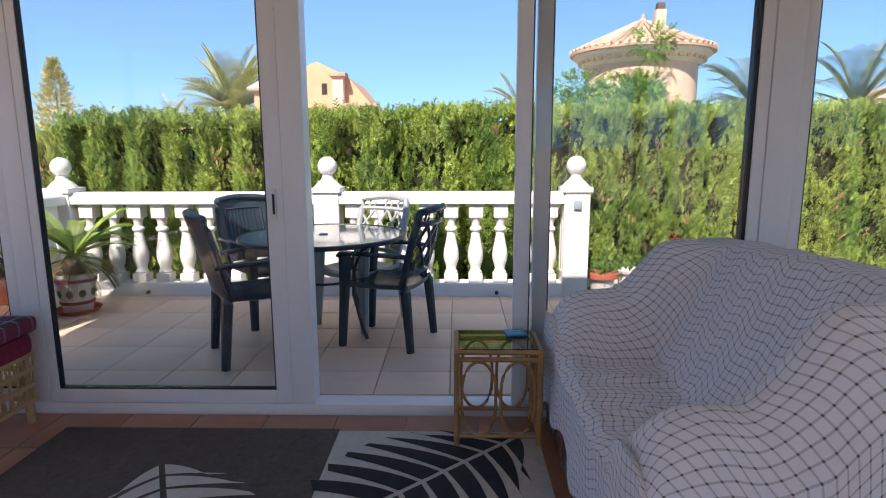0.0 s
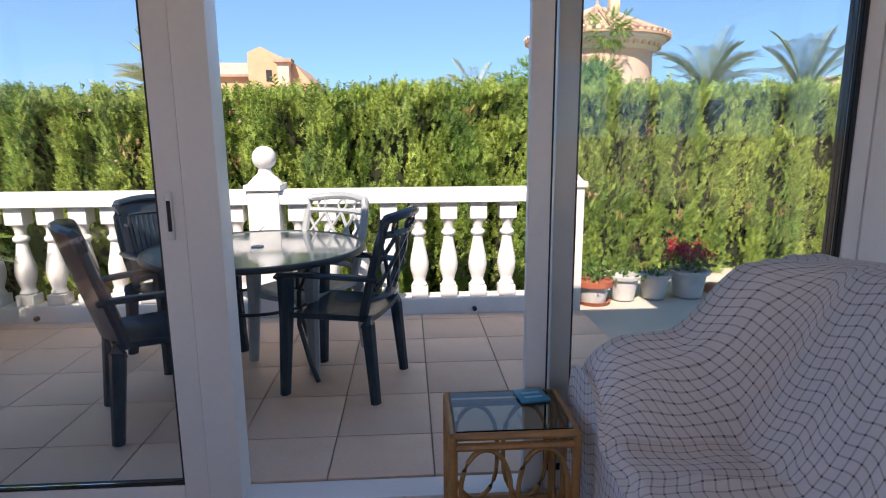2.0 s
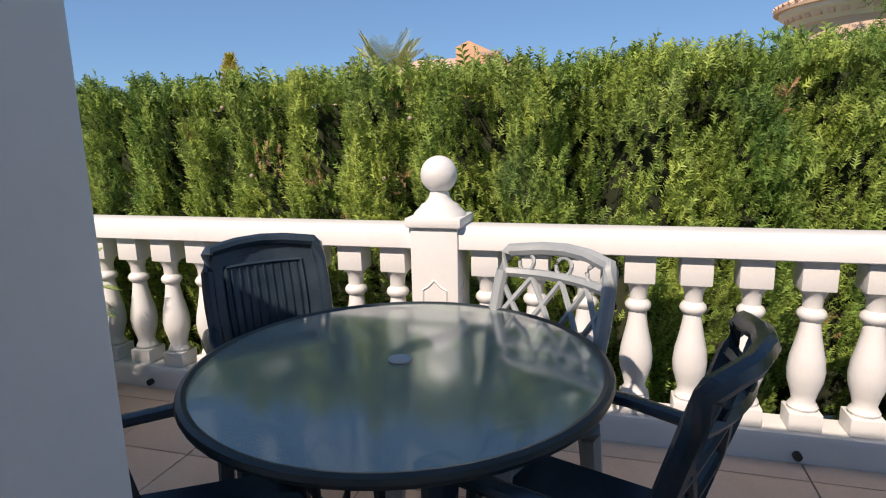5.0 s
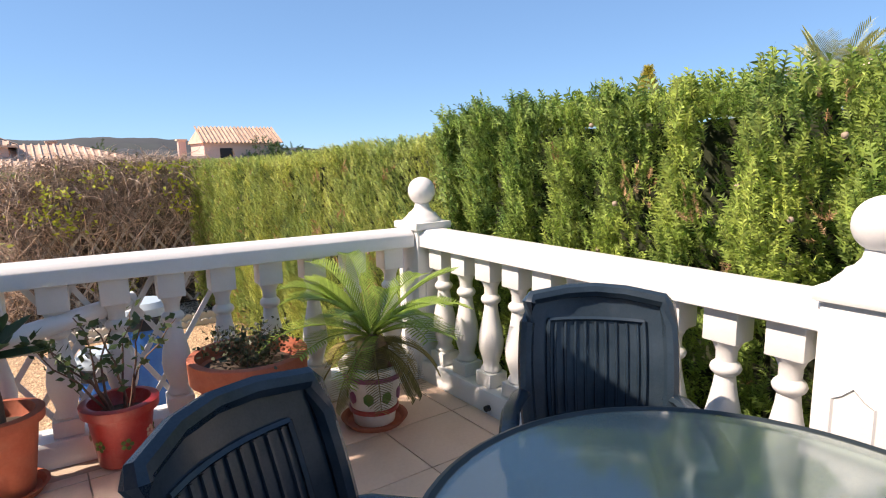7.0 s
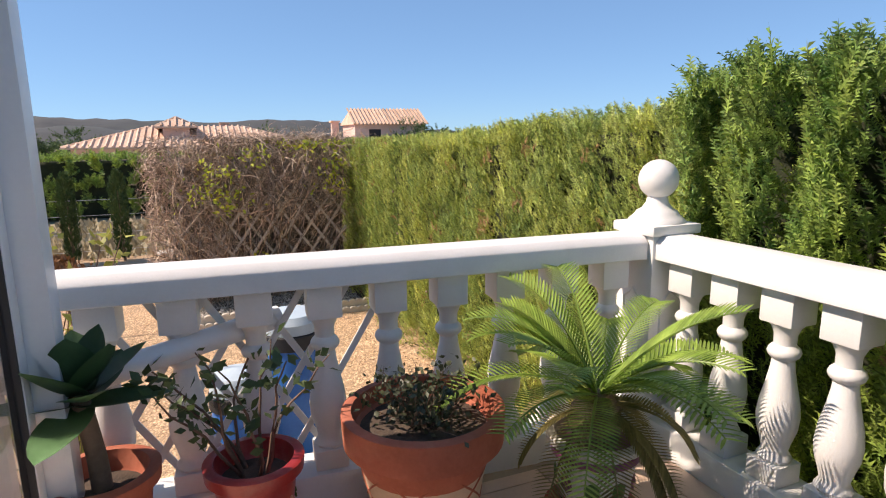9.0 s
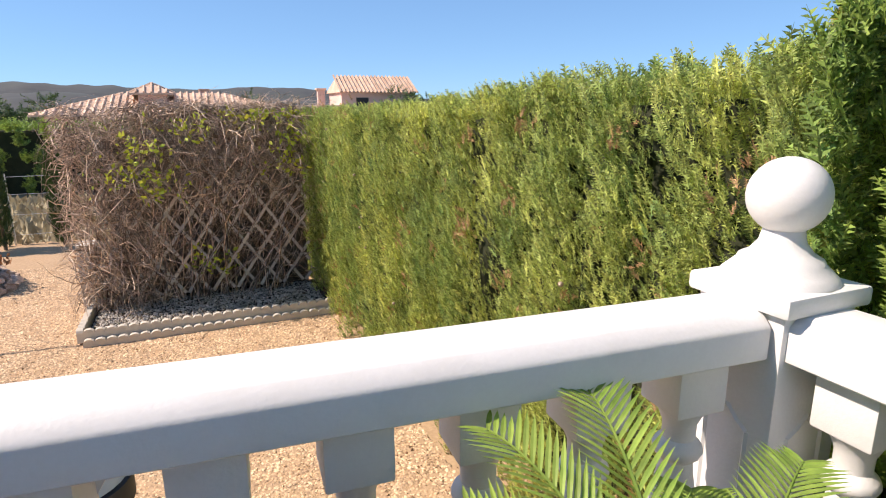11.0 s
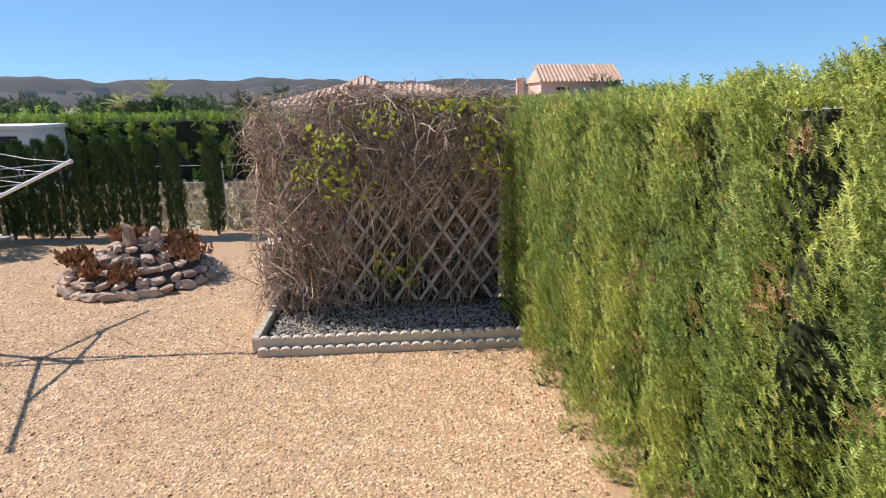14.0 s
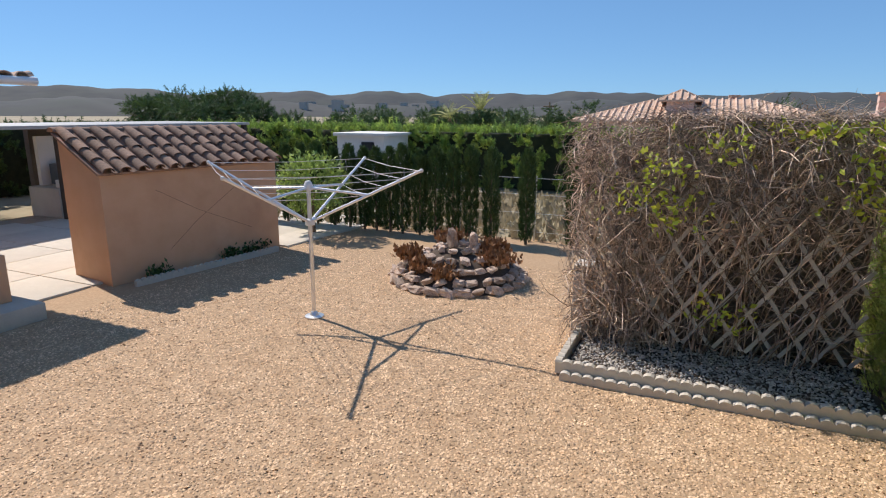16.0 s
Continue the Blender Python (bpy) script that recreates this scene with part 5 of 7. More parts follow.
for k in range(7):
    a = 2 * math.pi * k / 7
    bm = bmesh.new()
    for j in range(5):
        b = 2 * math.pi * j / 5
        bmesh.ops.create_icosphere(bm, subdivisions=1, radius=0.011, matrix=Matrix.Rotation(a, 4, "Z") @ pose(0.128, 0.018 * math.cos(b), 0.13 + 0.018 * math.sin(b) + 0.02 * (k % 2)) @ Matrix.Diagonal((0.4, 1, 1, 1)))
    part("painted_flower", bm, BAND if k % 2 else LEAF_GREEN, rp, "painted flower")
shrub(rp, (0, 0, 0.24), 0.26, 0.6, 9, 190, ROSE_LEAF, 0.05, 32, 0.008, 0.45)
# agave in a terracotta pot
ag = thing("agave_pot", "terracotta pot with a dark green agave rosette", "potted succulent", (-3.6, 3.945, TZ))
pot(ag, 0.1, 0.145, 0.36, TERRA, 0.045, 0.15)
bm = bmesh.new()
tube(bm, [(0, 0, 0.28), (0.025, 0.0, 0.42), (0.05, -0.02, 0.64)], 0.03, 10, 0.026)
part("stem", bm, WOOD_BARK, ag)
for k in range(14):
    a = 2.4 * k
    lift = 1.2 - 1.25 * k / 13
    bm = bmesh.new()
    blade(bm, (0.05, -0.02, 0.655 - 0.004 * k), (math.cos(a) * math.cos(lift), math.sin(a) * math.cos(lift), math.sin(lift)), 0.18 + 0.007 * k, 0.066, 0.02, None, 8, keel=0.3)
    r = bmesh.ops.solidify(bm, geom=list(bm.faces), thickness=0.008)
    part("leaf", bm, ALOE, ag)

# flower pots on the pavement beyond the end post
BLUEWHITE = mat("grey_white_pot", (0.5, 0.5, 0.5), (0.62, 0.6, 0.58), 14, 70, 0.5, 0.1, stain=(0.25, 0.28, 0.35), stain_scale=9)
for k, (x, y, r0, h, m_, kind_) in enumerate(((1.22, 6.42, 0.13, 0.2, TERRA, 0), (1.5, 6.5, 0.12, 0.22, BLUEWHITE, 1), (1.77, 6.52, 0.12, 0.22, BLUEWHITE, 1), (2.08, 6.55, 0.15, 0.24, BLUEWHITE, 2))):
    q = thing("flower_pot", ("white pot with terracotta rim, saucer and green plant", "pale painted pot with low plants on the pavement", "pale pot full of bright red geraniums")[kind_], "flower pot", (x, y, -0.006), group="pots beside the hedge")
    pot(q, r0 * 0.75, r0, h, BLUEWHITE, 0.03, r0 * 1.05 if kind_ == 0 else None, True)
    if kind_ == 0:
        part("rim", lathe(bmesh.new(), [(r0 + 0.005, h - 0.04), (r0 + 0.026, h - 0.042), (r0 + 0.026, h + 0.004), (r0 - 0.004, h + 0.006)], 32), TERRA, q, "terracotta rim")
    n = (130, 60, 260)[kind_]
    rr = np.random.default_rng(50 + k)
    pos = rr.normal(0, 1, (n, 3)) * (r0 * 0.6, r0 * 0.6, 0.05) + (0, 0, h + (0.06, 0.0, 0.08)[kind_])
    v, f = scatter(*LEAF, pos, rr.normal(0, 1, (n, 3)), rr.normal(0, 1, (n, 3)) + (0, 0, 0.8), rr.uniform(0.03, 0.07, n))
    tagged(soup("leaves", v, f, LEAF_GREEN, q), kind="stuff")
    if kind_ == 2:
        cl = rr.normal(0, 1, (30, 3)) * (0.10, 0.10, 0.035) + (0, 0, h + 0.15)
        pos = cl[rr.integers(0, 26, 700)] + rr.normal(0, 0.022, (700, 3))
        v, f = scatter(*LEAF, pos, rr.normal(0, 1, (700, 3)), rr.normal(0, 1, (700, 3)), rr.uniform(0.02, 0.04, 700))
        tagged(soup("petals", v, f, PETAL, q), kind="stuff")
border = thing("brick_border", "low terracotta brick border of the planting bed", "border", (2.33, 6.72, -0.006), -66)
BORDER_BRICK = mesh_of("brick", boxed(0.004, 0.19, -0.05, 0.05, 0, 0.075, 0.008), TERRA)
for k in range(8):
    part_again("brick", BORDER_BRICK, border, pose(0.196 * k, random.uniform(-0.006, 0.006), 0, 0, random.uniform(-2, 2), random.uniform(-3, 3)))

# ---- tiles, laid last ----
def tiles(parent, x0, x1, y0, y1, w, ox, oy, material, gap=0.006, top=0.0, name="tile", lift=0.0):
    bm = boxed(-w / 2 + gap / 2, w / 2 - gap / 2, -w / 2 + gap / 2, w / 2 - gap / 2, -0.012, top, 0.003)
    full = mesh_of(name, bm, material)
    i0, i1 = math.floor((x0 - ox) / w), math.ceil((x1 - ox) / w)
    j0, j1 = math.floor((y0 - oy) / w), math.ceil((y1 - oy) / w)
    for i in range(i0, i1):
        for j in range(j0, j1):
            a, b = max(x0, ox + i * w), min(x1, ox + (i + 1) * w)
            c, d = max(y0, oy + j * w), min(y1, oy + (j + 1) * w)
            if b - a < 0.03 or d - c < 0.03:
                continue
            if b - a > w - 0.001 and d - c > w - 0.001:
                me = full
            else:
                me = mesh_of(name, boxed(-(b - a) / 2 + gap / 2, (b - a) / 2 - gap / 2, -(d - c) / 2 + gap / 2, (d - c) / 2 - gap / 2, -0.012, top, 0.003), material)
            part_again(name, me, parent, pose((a + b) / 2, (c + d) / 2, lift, random.uniform(-0.12, 0.12), random.uniform(-0.12, 0.12)))

# ---- outside the balustrade ----
BLUE = mat("blue_plastic", (0.015, 0.12, 0.42), (0.02, 0.16, 0.5), 6, 80, 0.4, 0.03, stain=(0.05, 0.2, 0.45), stain_scale=3)
LID = mat("pale_blue_lid", (0.42, 0.52, 0.6), (0.5, 0.6, 0.66), 6, 80, 0.5, 0.03)
tagged(part("bin_stand", boxed(-4.5, -3.98, 4.2, 4.8, GZ - 0.01, -0.42, 0.02), CONCRETE), "concrete ledge outside the balustrade", "ledge", kind="structure")


def barrel(at, r, h, label):
    bn = thing("water_barrel", label, "barrel", at, group="blue barrels")
    part("body", lathe(bmesh.new(), [(r * 0.88, 0.0), (r * 0.95, 0.02), (r, h * 0.33), (r * 1.02, h * 0.66), (r, h - 0.05), (r * 0.93, h)], 28), BLUE, bn)
    part("band", lathe(bmesh.new(), [(r * 0.97, h - 0.015), (r * 1.06, h - 0.01), (r * 1.06, h + 0.05), (r * 0.97, h + 0.055)], 28), GASKET, bn, "black clamp ring")
    part("lid", lathe(bmesh.new(), [(r, h + 0.056), (r * 1.02, h + 0.10), (r * 0.85, h + 0.13), (0.01, h + 0.145)], 28), LID, bn, "pale domed lid")


barrel((-4.24, 4.61, -0.42), 0.125, 0.95, "tall blue plastic barrel with a pale lid outside the balustrade")
barrel((-4.22, 4.37, -0.42), 0.115, 0.72, "shorter blue plastic barrel beside the tall one")
fence = thing("lattice_panel", "white expanding lattice panel fixed outside the balustrade", "lattice panel")
WHITE_SLAT = mat("white_slat", (0.68, 0.67, 0.64), (0.76, 0.75, 0.72), 8, 90, 0.7, 0.1)
for k in range(5):
    for sg_ in (1, -1):
        c = 3.70 + 0.17 * k
        ln = 1.21
        b = boxed(-0.004, 0.004, 0, ln, -0.013, 0.013, 0.002, pose(-3.86 + 0.006 * sg_, c if sg_ > 0 else c + 0.62, -0.05) @ Matrix.Rotation(math.atan2(1.12, 0.70 * sg_), 4, "X"))
        part("slat", b, WHITE_SLAT, fence, smooth=False)
BUSH_LEAF = mat("rose_bush_leaf", (0.2, 0.25, 0.05), (0.5, 0.47, 0.1), 9, 60, 0.6, 0.0, island=0.45, trans=0.3)
rose = thing("climbing_rose", "leggy climbing rose with yellow-green leaves by the terrace", "climbing rose", (-4.4, 3.58, GZ))
shrub(rose, (0, 0, 0.0), 0.16, 1.95, 46, 1500, BUSH_LEAF, 0.055, 77, 0.008, 0.35, 0.08)
shrub(rose, (0.25, 0.15, 0.5), 0.15, 0.7, 16, 160, BUSH_LEAF, 0.05, 78, 0.006, 0.4, 0.1)

# ---- rotary dryer ----
dr = thing("rotary_dryer", "open aluminium rotary clothes dryer standing on the gravel", "clothes dryer", (-9.6, 0.78, GZ))
bm = bmesh.new()
tube(bm, [(0, 0, 0.0), (0, 0, 1.57)], 0.024, 12)
part("pole", bm, ALU, dr)
part("ground_plate", lathe(bmesh.new(), [(0.11, 0.0), (0.11, 0.012), (0.05, 0.02), (0.035, 0.06), (0.03, 0.065)], 20), ALU, dr)
part("lower_hub", lathe(bmesh.new(), [(0.03, 1.08), (0.055, 1.09), (0.055, 1.15), (0.03, 1.16)], 14), LINE, dr, "pale plastic hub")
part("upper_hub", lathe(bmesh.new(), [(0.028, 1.48), (0.05, 1.49), (0.05, 1.545), (0.03, 1.585), (0.01, 1.59)], 14), LINE, dr, "pale plastic hub")
ANG = [radians(4 + 90 * k) for k in range(4)]


def arm_at(a, t):
    return Vector((math.cos(a) * 1.36 * t, math.sin(a) * 1.36 * t, 1.12 + 0.63 * t))


for a in ANG:
    bm = bmesh.new()
    tube(bm, [arm_at(a, 0.03), arm_at(a, 1.0)], 0.016, 8)
    arm = part("arm", bm, ALU, dr)
    bm = bmesh.new()
    tube(bm, [Vector((math.cos(a) * 0.04, math.sin(a) * 0.04, 1.51)), arm_at(a, 0.55)], 0.015, 8)
    part("strut", bm, ALU, dr)
    bm = bmesh.new()
    bmesh.ops.create_icosphere(bm, subdivisions=2, radius=0.022, matrix=Matrix.Translation(arm_at(a, 1.0)))
    part("end_cap", bm, LINE, dr, "white plastic end cap")
for t in (0.55, 0.7, 0.85, 0.99):
    for k in range(4):
        bm = bmesh.new()
        p0, p1 = arm_at(ANG[k], t), arm_at(ANG[(k + 1) % 4], t)
        tube(bm, [p0, p0.lerp(p1, 0.5) - Vector((0, 0, 0.02)), p1], 0.003, 4)
        part("washing_line", bm, LINE, dr)

# ---- rockery ----
ROCK = mat("pale_rock", (0.4, 0.28, 0.21), (0.74, 0.59, 0.47), 9, 40, 0.9, 0.7, obrand=0.4, stain=(0.3, 0.17, 0.12), stain_scale=6, stain_amt=0.6)
RUST_PLANT = mat("rusty_succulent", (0.2, 0.09, 0.035), (0.32, 0.16, 0.07), 14, 60, 0.7, 0.0, island=0.4, trans=0.1)
MOUND = (-11.85, 1.67)
tagged(part("rockery_mound", lathe(bmesh.new(), [(0.95, GZ - 0.02), (0.85, GZ + 0.14), (0.5, GZ + 0.33), (0.2, GZ + 0.42), (0.01, GZ + 0.44)], 28, MOUND), SOIL), "earth mound of the round rockery", "rockery mound")
rr = random.Random(5)
STONES = []
for k in range(6):
    bm = bmesh.new()
    bmesh.ops.create_icosphere(bm, subdivisions=2, radius=1.0)
    for v in bm.verts:
        v.co = Vector([max(-0.66, min(0.7, c)) for c in v.co])
        q = v.co * 1.4 + Vector((k * 7.3, 0, 0))
        v.co *= 1 + 0.5 * noise.noise(q) + 0.25 * noise.noise(q * 2.5)
        v.co.x = round(v.co.x * 5) / 5 * 0.35 + v.co.x * 0.65
    STONES.append(mesh_of("stone", bm, ROCK, False))
ring_n = 24
for ringk, (rad, z, n, s) in enumerate(((0.94, 0.05, 28, 0.11), (0.84, 0.15, 26, 0.095), (0.68, 0.26, 22, 0.09), (0.48, 0.36, 14, 0.09), (0.26, 0.45, 8, 0.085))):
    for k in range(n):
        a = 2 * math.pi * (k + 0.5 * (ringk % 2) + rr.uniform(-0.2, 0.2)) / n
        st_ = new("rock", STONES[rr.randrange(6)])
        st_.matrix_world = pose(MOUND[0] + rad * math.cos(a), MOUND[1] + rad * math.sin(a), GZ + z, rr.uniform(-20, 20), rr.uniform(-20, 20), math.degrees(a) + 90 + rr.uniform(-20, 20)) @ Matrix.Diagonal((s * rr.uniform(0.9, 1.7), s * rr.uniform(0.7, 1.1), s * rr.uniform(0.45, 0.8), 1))
        tagged(st_, "rough pale brown stone set in the rockery", "rock", "rockery stones")
st_ = new("rock", STONES[2])
st_.matrix_world = pose(MOUND[0] + 0.1, MOUND[1] - 0.05, GZ + 0.58, 8, 6, 40) @ Matrix.Diagonal((0.12, 0.09, 0.21, 1))
tagged(st_, "upright pale grey stone crowning the rockery", "rock", "rockery stones")
st_ = new("rock", STONES[4])
st_.matrix_world = pose(MOUND[0] - 0.08, MOUND[1] + 0.2, GZ + 0.54, -12, 4, 10) @ Matrix.Diagonal((0.13, 0.08, 0.17, 1))
tagged(st_, "upright dark grey stone crowning the rockery", "rock", "rockery stones")
for k, (dx, dy, z, w) in enumerate(((0.35, -0.62, 0.36, 0.2), (0.1, 0.62, 0.36, 0.3), (-0.3, -0.25, 0.5, 0.2), (0.72, 0.1, 0.22, 0.16), (-0.2, 0.45, 0.45, 0.2), (0.6, -0.3, 0.25, 0.15))):
    q = thing("succulent", "rusty brown succulent growing between the rockery stones", "succulent", (MOUND[0] + dx, MOUND[1] + dy, GZ + z - 0.1), group="rockery succulents")
    r2 = np.random.default_rng(90 + k)
    n = 420
    pos = r2.normal(0, 1, (n, 3)) * (w * 0.45, w * 0.45, 0.04) + (0, 0, 0.1)
    v, f = scatter(*LEAF, pos, r2.normal(0, 1, (n, 3)), r2.normal(0, 0.5, (n, 3)) + (0, 0, 1), r2.uniform(0.05, 0.11, n))
    tagged(soup("leaves", v, f, RUST_PLANT, q), kind="stuff")

# ---- shed with barrel tile roof ----
ang = math.degrees(math.atan2(0.41, -2.93))
shed = thing("garden_shed", "small peach rendered shed with a barrel tile roof", "shed", (-9.42, -2.41, GZ), ang - 180)
SL, SD, HF, HB = 2.98, 0.95, 1.52, 1.98
bm = bmesh.new()
pr = [(0, 0), (-SD, 0), (-SD, HB), (0, HF)]
a_ = [bm.verts.new((-SL, y, z)) for y, z in pr]
b_ = [bm.verts.new((0, y, z)) for y, z in pr]
for k in range(4):
    bm.faces.new((a_[k], a_[(k + 1) % 4], b_[(k + 1) % 4], b_[k]))
bm.faces.new(a_[::-1])
bm.faces.new(b_)
bmesh.ops.recalc_face_normals(bm, faces=bm.faces)
part("wall", bm, PEACH, shed)
slope = math.atan2(HB - HF, SD)
bm = boxed(-SL - 0.05, 0.05, -1.12, 0.06, 0.0, 0.035, 0.006, pose(0, 0, HF + 0.01) @ Matrix.Rotation(-slope, 4, "X"))
part("roof_board", bm, OLD_TILE, shed)


def barrel_tile(length=0.36, r0=0.085, r1=0.07, flip=1, name="roof_tile", m=OLD_TILE):
    bm = bmesh.new()
    n = 8
    rings_ = []
    for y, r in ((0, r0), (-length, r1)):
        o = [bm.verts.new((r * math.cos(math.pi * k / n), y, flip * r * 0.75 * math.sin(math.pi * k / n))) for k in range(n + 1)]
        i_ = [bm.verts.new(((r - 0.014) * math.cos(math.pi * k / n), y, flip * (r - 0.014) * 0.75 * math.sin(math.pi * k / n))) for k in range(n + 1)]
        rings_.append((o, i_))
    (o0, i0), (o1, i1) = rings_
    for k in range(n):
        bm.faces.new((o0[k], o0[k + 1], o1[k + 1], o1[k]))
        bm.faces.new((i0[k + 1], i0[k], i1[k], i1[k + 1]))
        bm.faces.new((o0[k + 1], o0[k], i0[k], i0[k + 1]))
        bm.faces.new((o1[k], o1[k + 1], i1[k + 1], i1[k]))
    bmesh.ops.recalc_face_normals(bm, faces=bm.faces)
    return mesh_of(name, bm, m)


TILE_UP = barrel_tile()
TILE_DN = barrel_tile(flip=-1)
roof_m = pose(0, 0, HF + 0.05) @ Matrix.Rotation(-slope, 4, "X")
cols = 13
for c in range(cols):
    for r in range(4):
        x = -0.06 - (SL - 0.1) * c / (cols - 1)
        part_again("roof_tile", TILE_UP, shed, roof_m @ pose(x + rr.uniform(-0.008, 0.008), 0.12 - 0.29 * r, 0.045 + 0.0 * r, rr.uniform(2.0, 4.0), 0, rr.uniform(-2, 2)))
        if c < cols - 1:
            part_again("channel_tile", TILE_DN, shed, roof_m @ pose(x - (SL - 0.1) / (cols - 1) / 2, 0.10 - 0.29 * r, 0.062, 2.0, 0, 0))
for k in range(9):
    part_again("ridge_tile", TILE_UP, shed, pose(0.04 - 0.335 * k, -1.03, HB + 0.07, 0, 0, -90) @ Matrix.Diagonal((1.1, 1, 1, 1)))
bm = bmesh.new()
for (x0_, z0_), (x1_, z1_) in (((-0.75, 1.25), (-2.4, 0.45)), ((-0.9, 0.35), (-2.1, 1.15))):
    tube(bm, [(x0_, 0.002, z0_), (x0_ + (x1_ - x0_) * 0.4, 0.002, z0_ + (z1_ - z0_) * 0.46), (x1_, 0.002, z1_)], 0.003, 4)
part("crack_repair", bm, mat("dark_mortar", (0.3, 0.17, 0.1), None, 20, 80, 0.9, 0.1), shed, "dark line of an old repair")
EDGE2 = edging_mesh(4, 0.36, 0.10, "edging_block")
for k in range(7):
    e = new("edging_block", EDGE2)
    e.matrix_world = pose(-9.55 - 0.36 * k, -2.13 + 0.05 * k, GZ, 0, 0, 172)
    tagged(e, "pale concrete edging block before the shed", "edging block", "edging before the shed")
for k, x in enumerate((-10.0, -11.3, -11.7, -12.0)):
    q = thing("small_plant", "small dark green plant in the strip before the shed", "plant", (x, -2.22 + 0.14 * (-9.5 - x) / 1.0 * 0.4, GZ), group="plants before the shed")
    r2 = np.random.default_rng(130 + k)
    n = 150
    v, f = scatter(*LEAF, r2.normal(0, 1, (n, 3)) * (0.1, 0.05, 0.05) + (0, 0, 0.07), r2.normal(0, 1, (n, 3)), r2.normal(0, 0.7, (n, 3)) + (0, 0, 1), r2.uniform(0.04, 0.09, n))
    tagged(soup("leaves", v, f, DARK_LEAF, q), kind="stuff")

# ---- concrete paving, steps and house corner ----
PAVE = mat("pale_paving", (0.58, 0.52, 0.43), (0.68, 0.62, 0.53), 2, 60, 0.9, 0.15, obrand=0.06, stain=(0.42, 0.36, 0.28), stain_scale=1.2, stain_amt=0.5)
pav = tagged(part("paving", boxed(-16.5, -8.2, -9.0, -2.9, GZ - 0.03, GZ + 0.004), GROUT), "bed of the pale paved yard beside the shed", "paving", kind="structure")
for i in range(7):
    for j in range(5):
        x0_, y0_ = -16.5 + 1.2 * i, -2.75 - 1.15 * (j + 1)
        part_again("slab", mesh_of("slab", boxed(-0.59, 0.59, -0.565, 0.565, -0.02, 0.022, 0.005), PAVE), pav, pose(x0_ + 0.6, y0_ + 0.575 + (0.45 if x0_ < -12.3 else 0.1), GZ + 0.006))
PAVE_EDGE = mesh_of("slab", boxed(-1.2, 1.2, -0.4, 0.4, -0.02, 0.022, 0.005), PAVE)
for k in range(1):
    part_again("slab", PAVE_EDGE, pav, pose(-13.6, -2.12, GZ + 0.008, 0, 0, -5))
st2 = thing("house_step", "low concrete step in shade at the house corner", "step", (0, 0, 0), kind="structure")
part("step_slab", boxed(-8.25, -6.3, -3.4, -1.95, GZ - 0.01, GZ + 0.2, 0.02), CONCRETE, st2)
part("low_wall", boxed(-8.1, -7.9, -3.4, -2.3, GZ + 0.2, GZ + 0.75, 0.01), PEACH, st2, "terracotta coloured low wall")
house = thing("house_wing", "peach rendered house wing with tiled eaves and gutter", "house")
part("wall", boxed(-8.65, -3.8, -9.0, -3.6, GZ, 1.82), PEACH, house)
bm = boxed(-9.12, -3.4, -9.4, -3.16, 1.80, 1.88, 0.01)
part("eaves", bm, PEACH, house)
bm = bmesh.new()
v0 = [bm.verts.new(c) for c in ((-9.16, -3.12, 1.885), (-3.4, -3.12, 1.885), (-3.4, -9.4, 1.885), (-9.16, -9.4, 1.885), (-6.3, -5.6, 2.75), (-6.3, -7.4, 2.75))]
for f in ((0, 1, 4), (1, 2, 5, 4), (2, 3, 5), (3, 0, 4, 5), (3, 2, 1, 0)):
    bm.faces.new([v0[k] for k in f])
bmesh.ops.recalc_face_normals(bm, faces=bm.faces)
part("roof", bm, ROOF_TILE, house, smooth=False)
HOUSE_TILE = barrel_tile(0.4, 0.09, 0.075, 1, "roof_tile", ROOF_TILE)
for k in range(14):
    part_again("roof_tile", HOUSE_TILE, house, pose(-9.05 + 0.2 * k, -3.06, 1.87, 12, 0, 0))
    part_again("roof_tile", HOUSE_TILE, house, pose(-9.22, -3.2 - 0.2 * k, 1.89, 14, 0, 90))
bm = bmesh.new()
tube(bm, [(-9.2, -3.06, 1.82), (-3.4, -3.06, 1.82)], 0.055, 10)
part("gutter", bm, WHITE_FRAME, house, "pale round gutter")

# carport behind the shed
cp = thing("carport", "low flat roofed outdoor kitchen shelter behind the shed", "shelter", (0, 0, 0))
GREY_ROOF = mat("grey_sheet_roof", (0.3, 0.31, 0.32), (0.4, 0.4, 0.4), 3, 40, 0.6, 0.1)
part("roof_sheet", boxed(-15.6, -8.9, -8.2, -5.4, 1.16, 1.22, 0.01), GREY_ROOF, cp)
# back wall's brown carries the shade under the roof sheet
part("back_wall", boxed(-15.6, -12.0, -8.2, -8.05, GZ, 1.16), mat("shaded_brown_wall", (0.16, 0.12, 0.09), (0.22, 0.17, 0.13), 3, 50, 0.9, 0.1), cp)
for x in (-10.95, -13.2, -15.5):
    part("post", boxed(x - 0.05, x + 0.05, -5.55, -5.45, GZ, 1.16, 0.006), mat("dark_timber", (0.05, 0.035, 0.025), (0.08, 0.06, 0.045), 10, 60, 0.8, 0.1), cp)
part("white_panel", boxed(-12.3, -11.2, -6.6, -6.5, -0.1, 1.0, 0.01), PLASTER, cp)
part("barbecue", boxed(-11.7, -11.3, -6.4, -6.0, 0.12, 0.5, 0.02), mat("dark_steel", (0.1, 0.12, 0.14), (0.15, 0.17, 0.19), 9, 60, 0.45, 0.05, metal=0.5), cp)
part("counter", boxed(-13.0, -11.0, -6.6, -5.75, GZ, 0.1, 0.015), CONCRETE, cp)
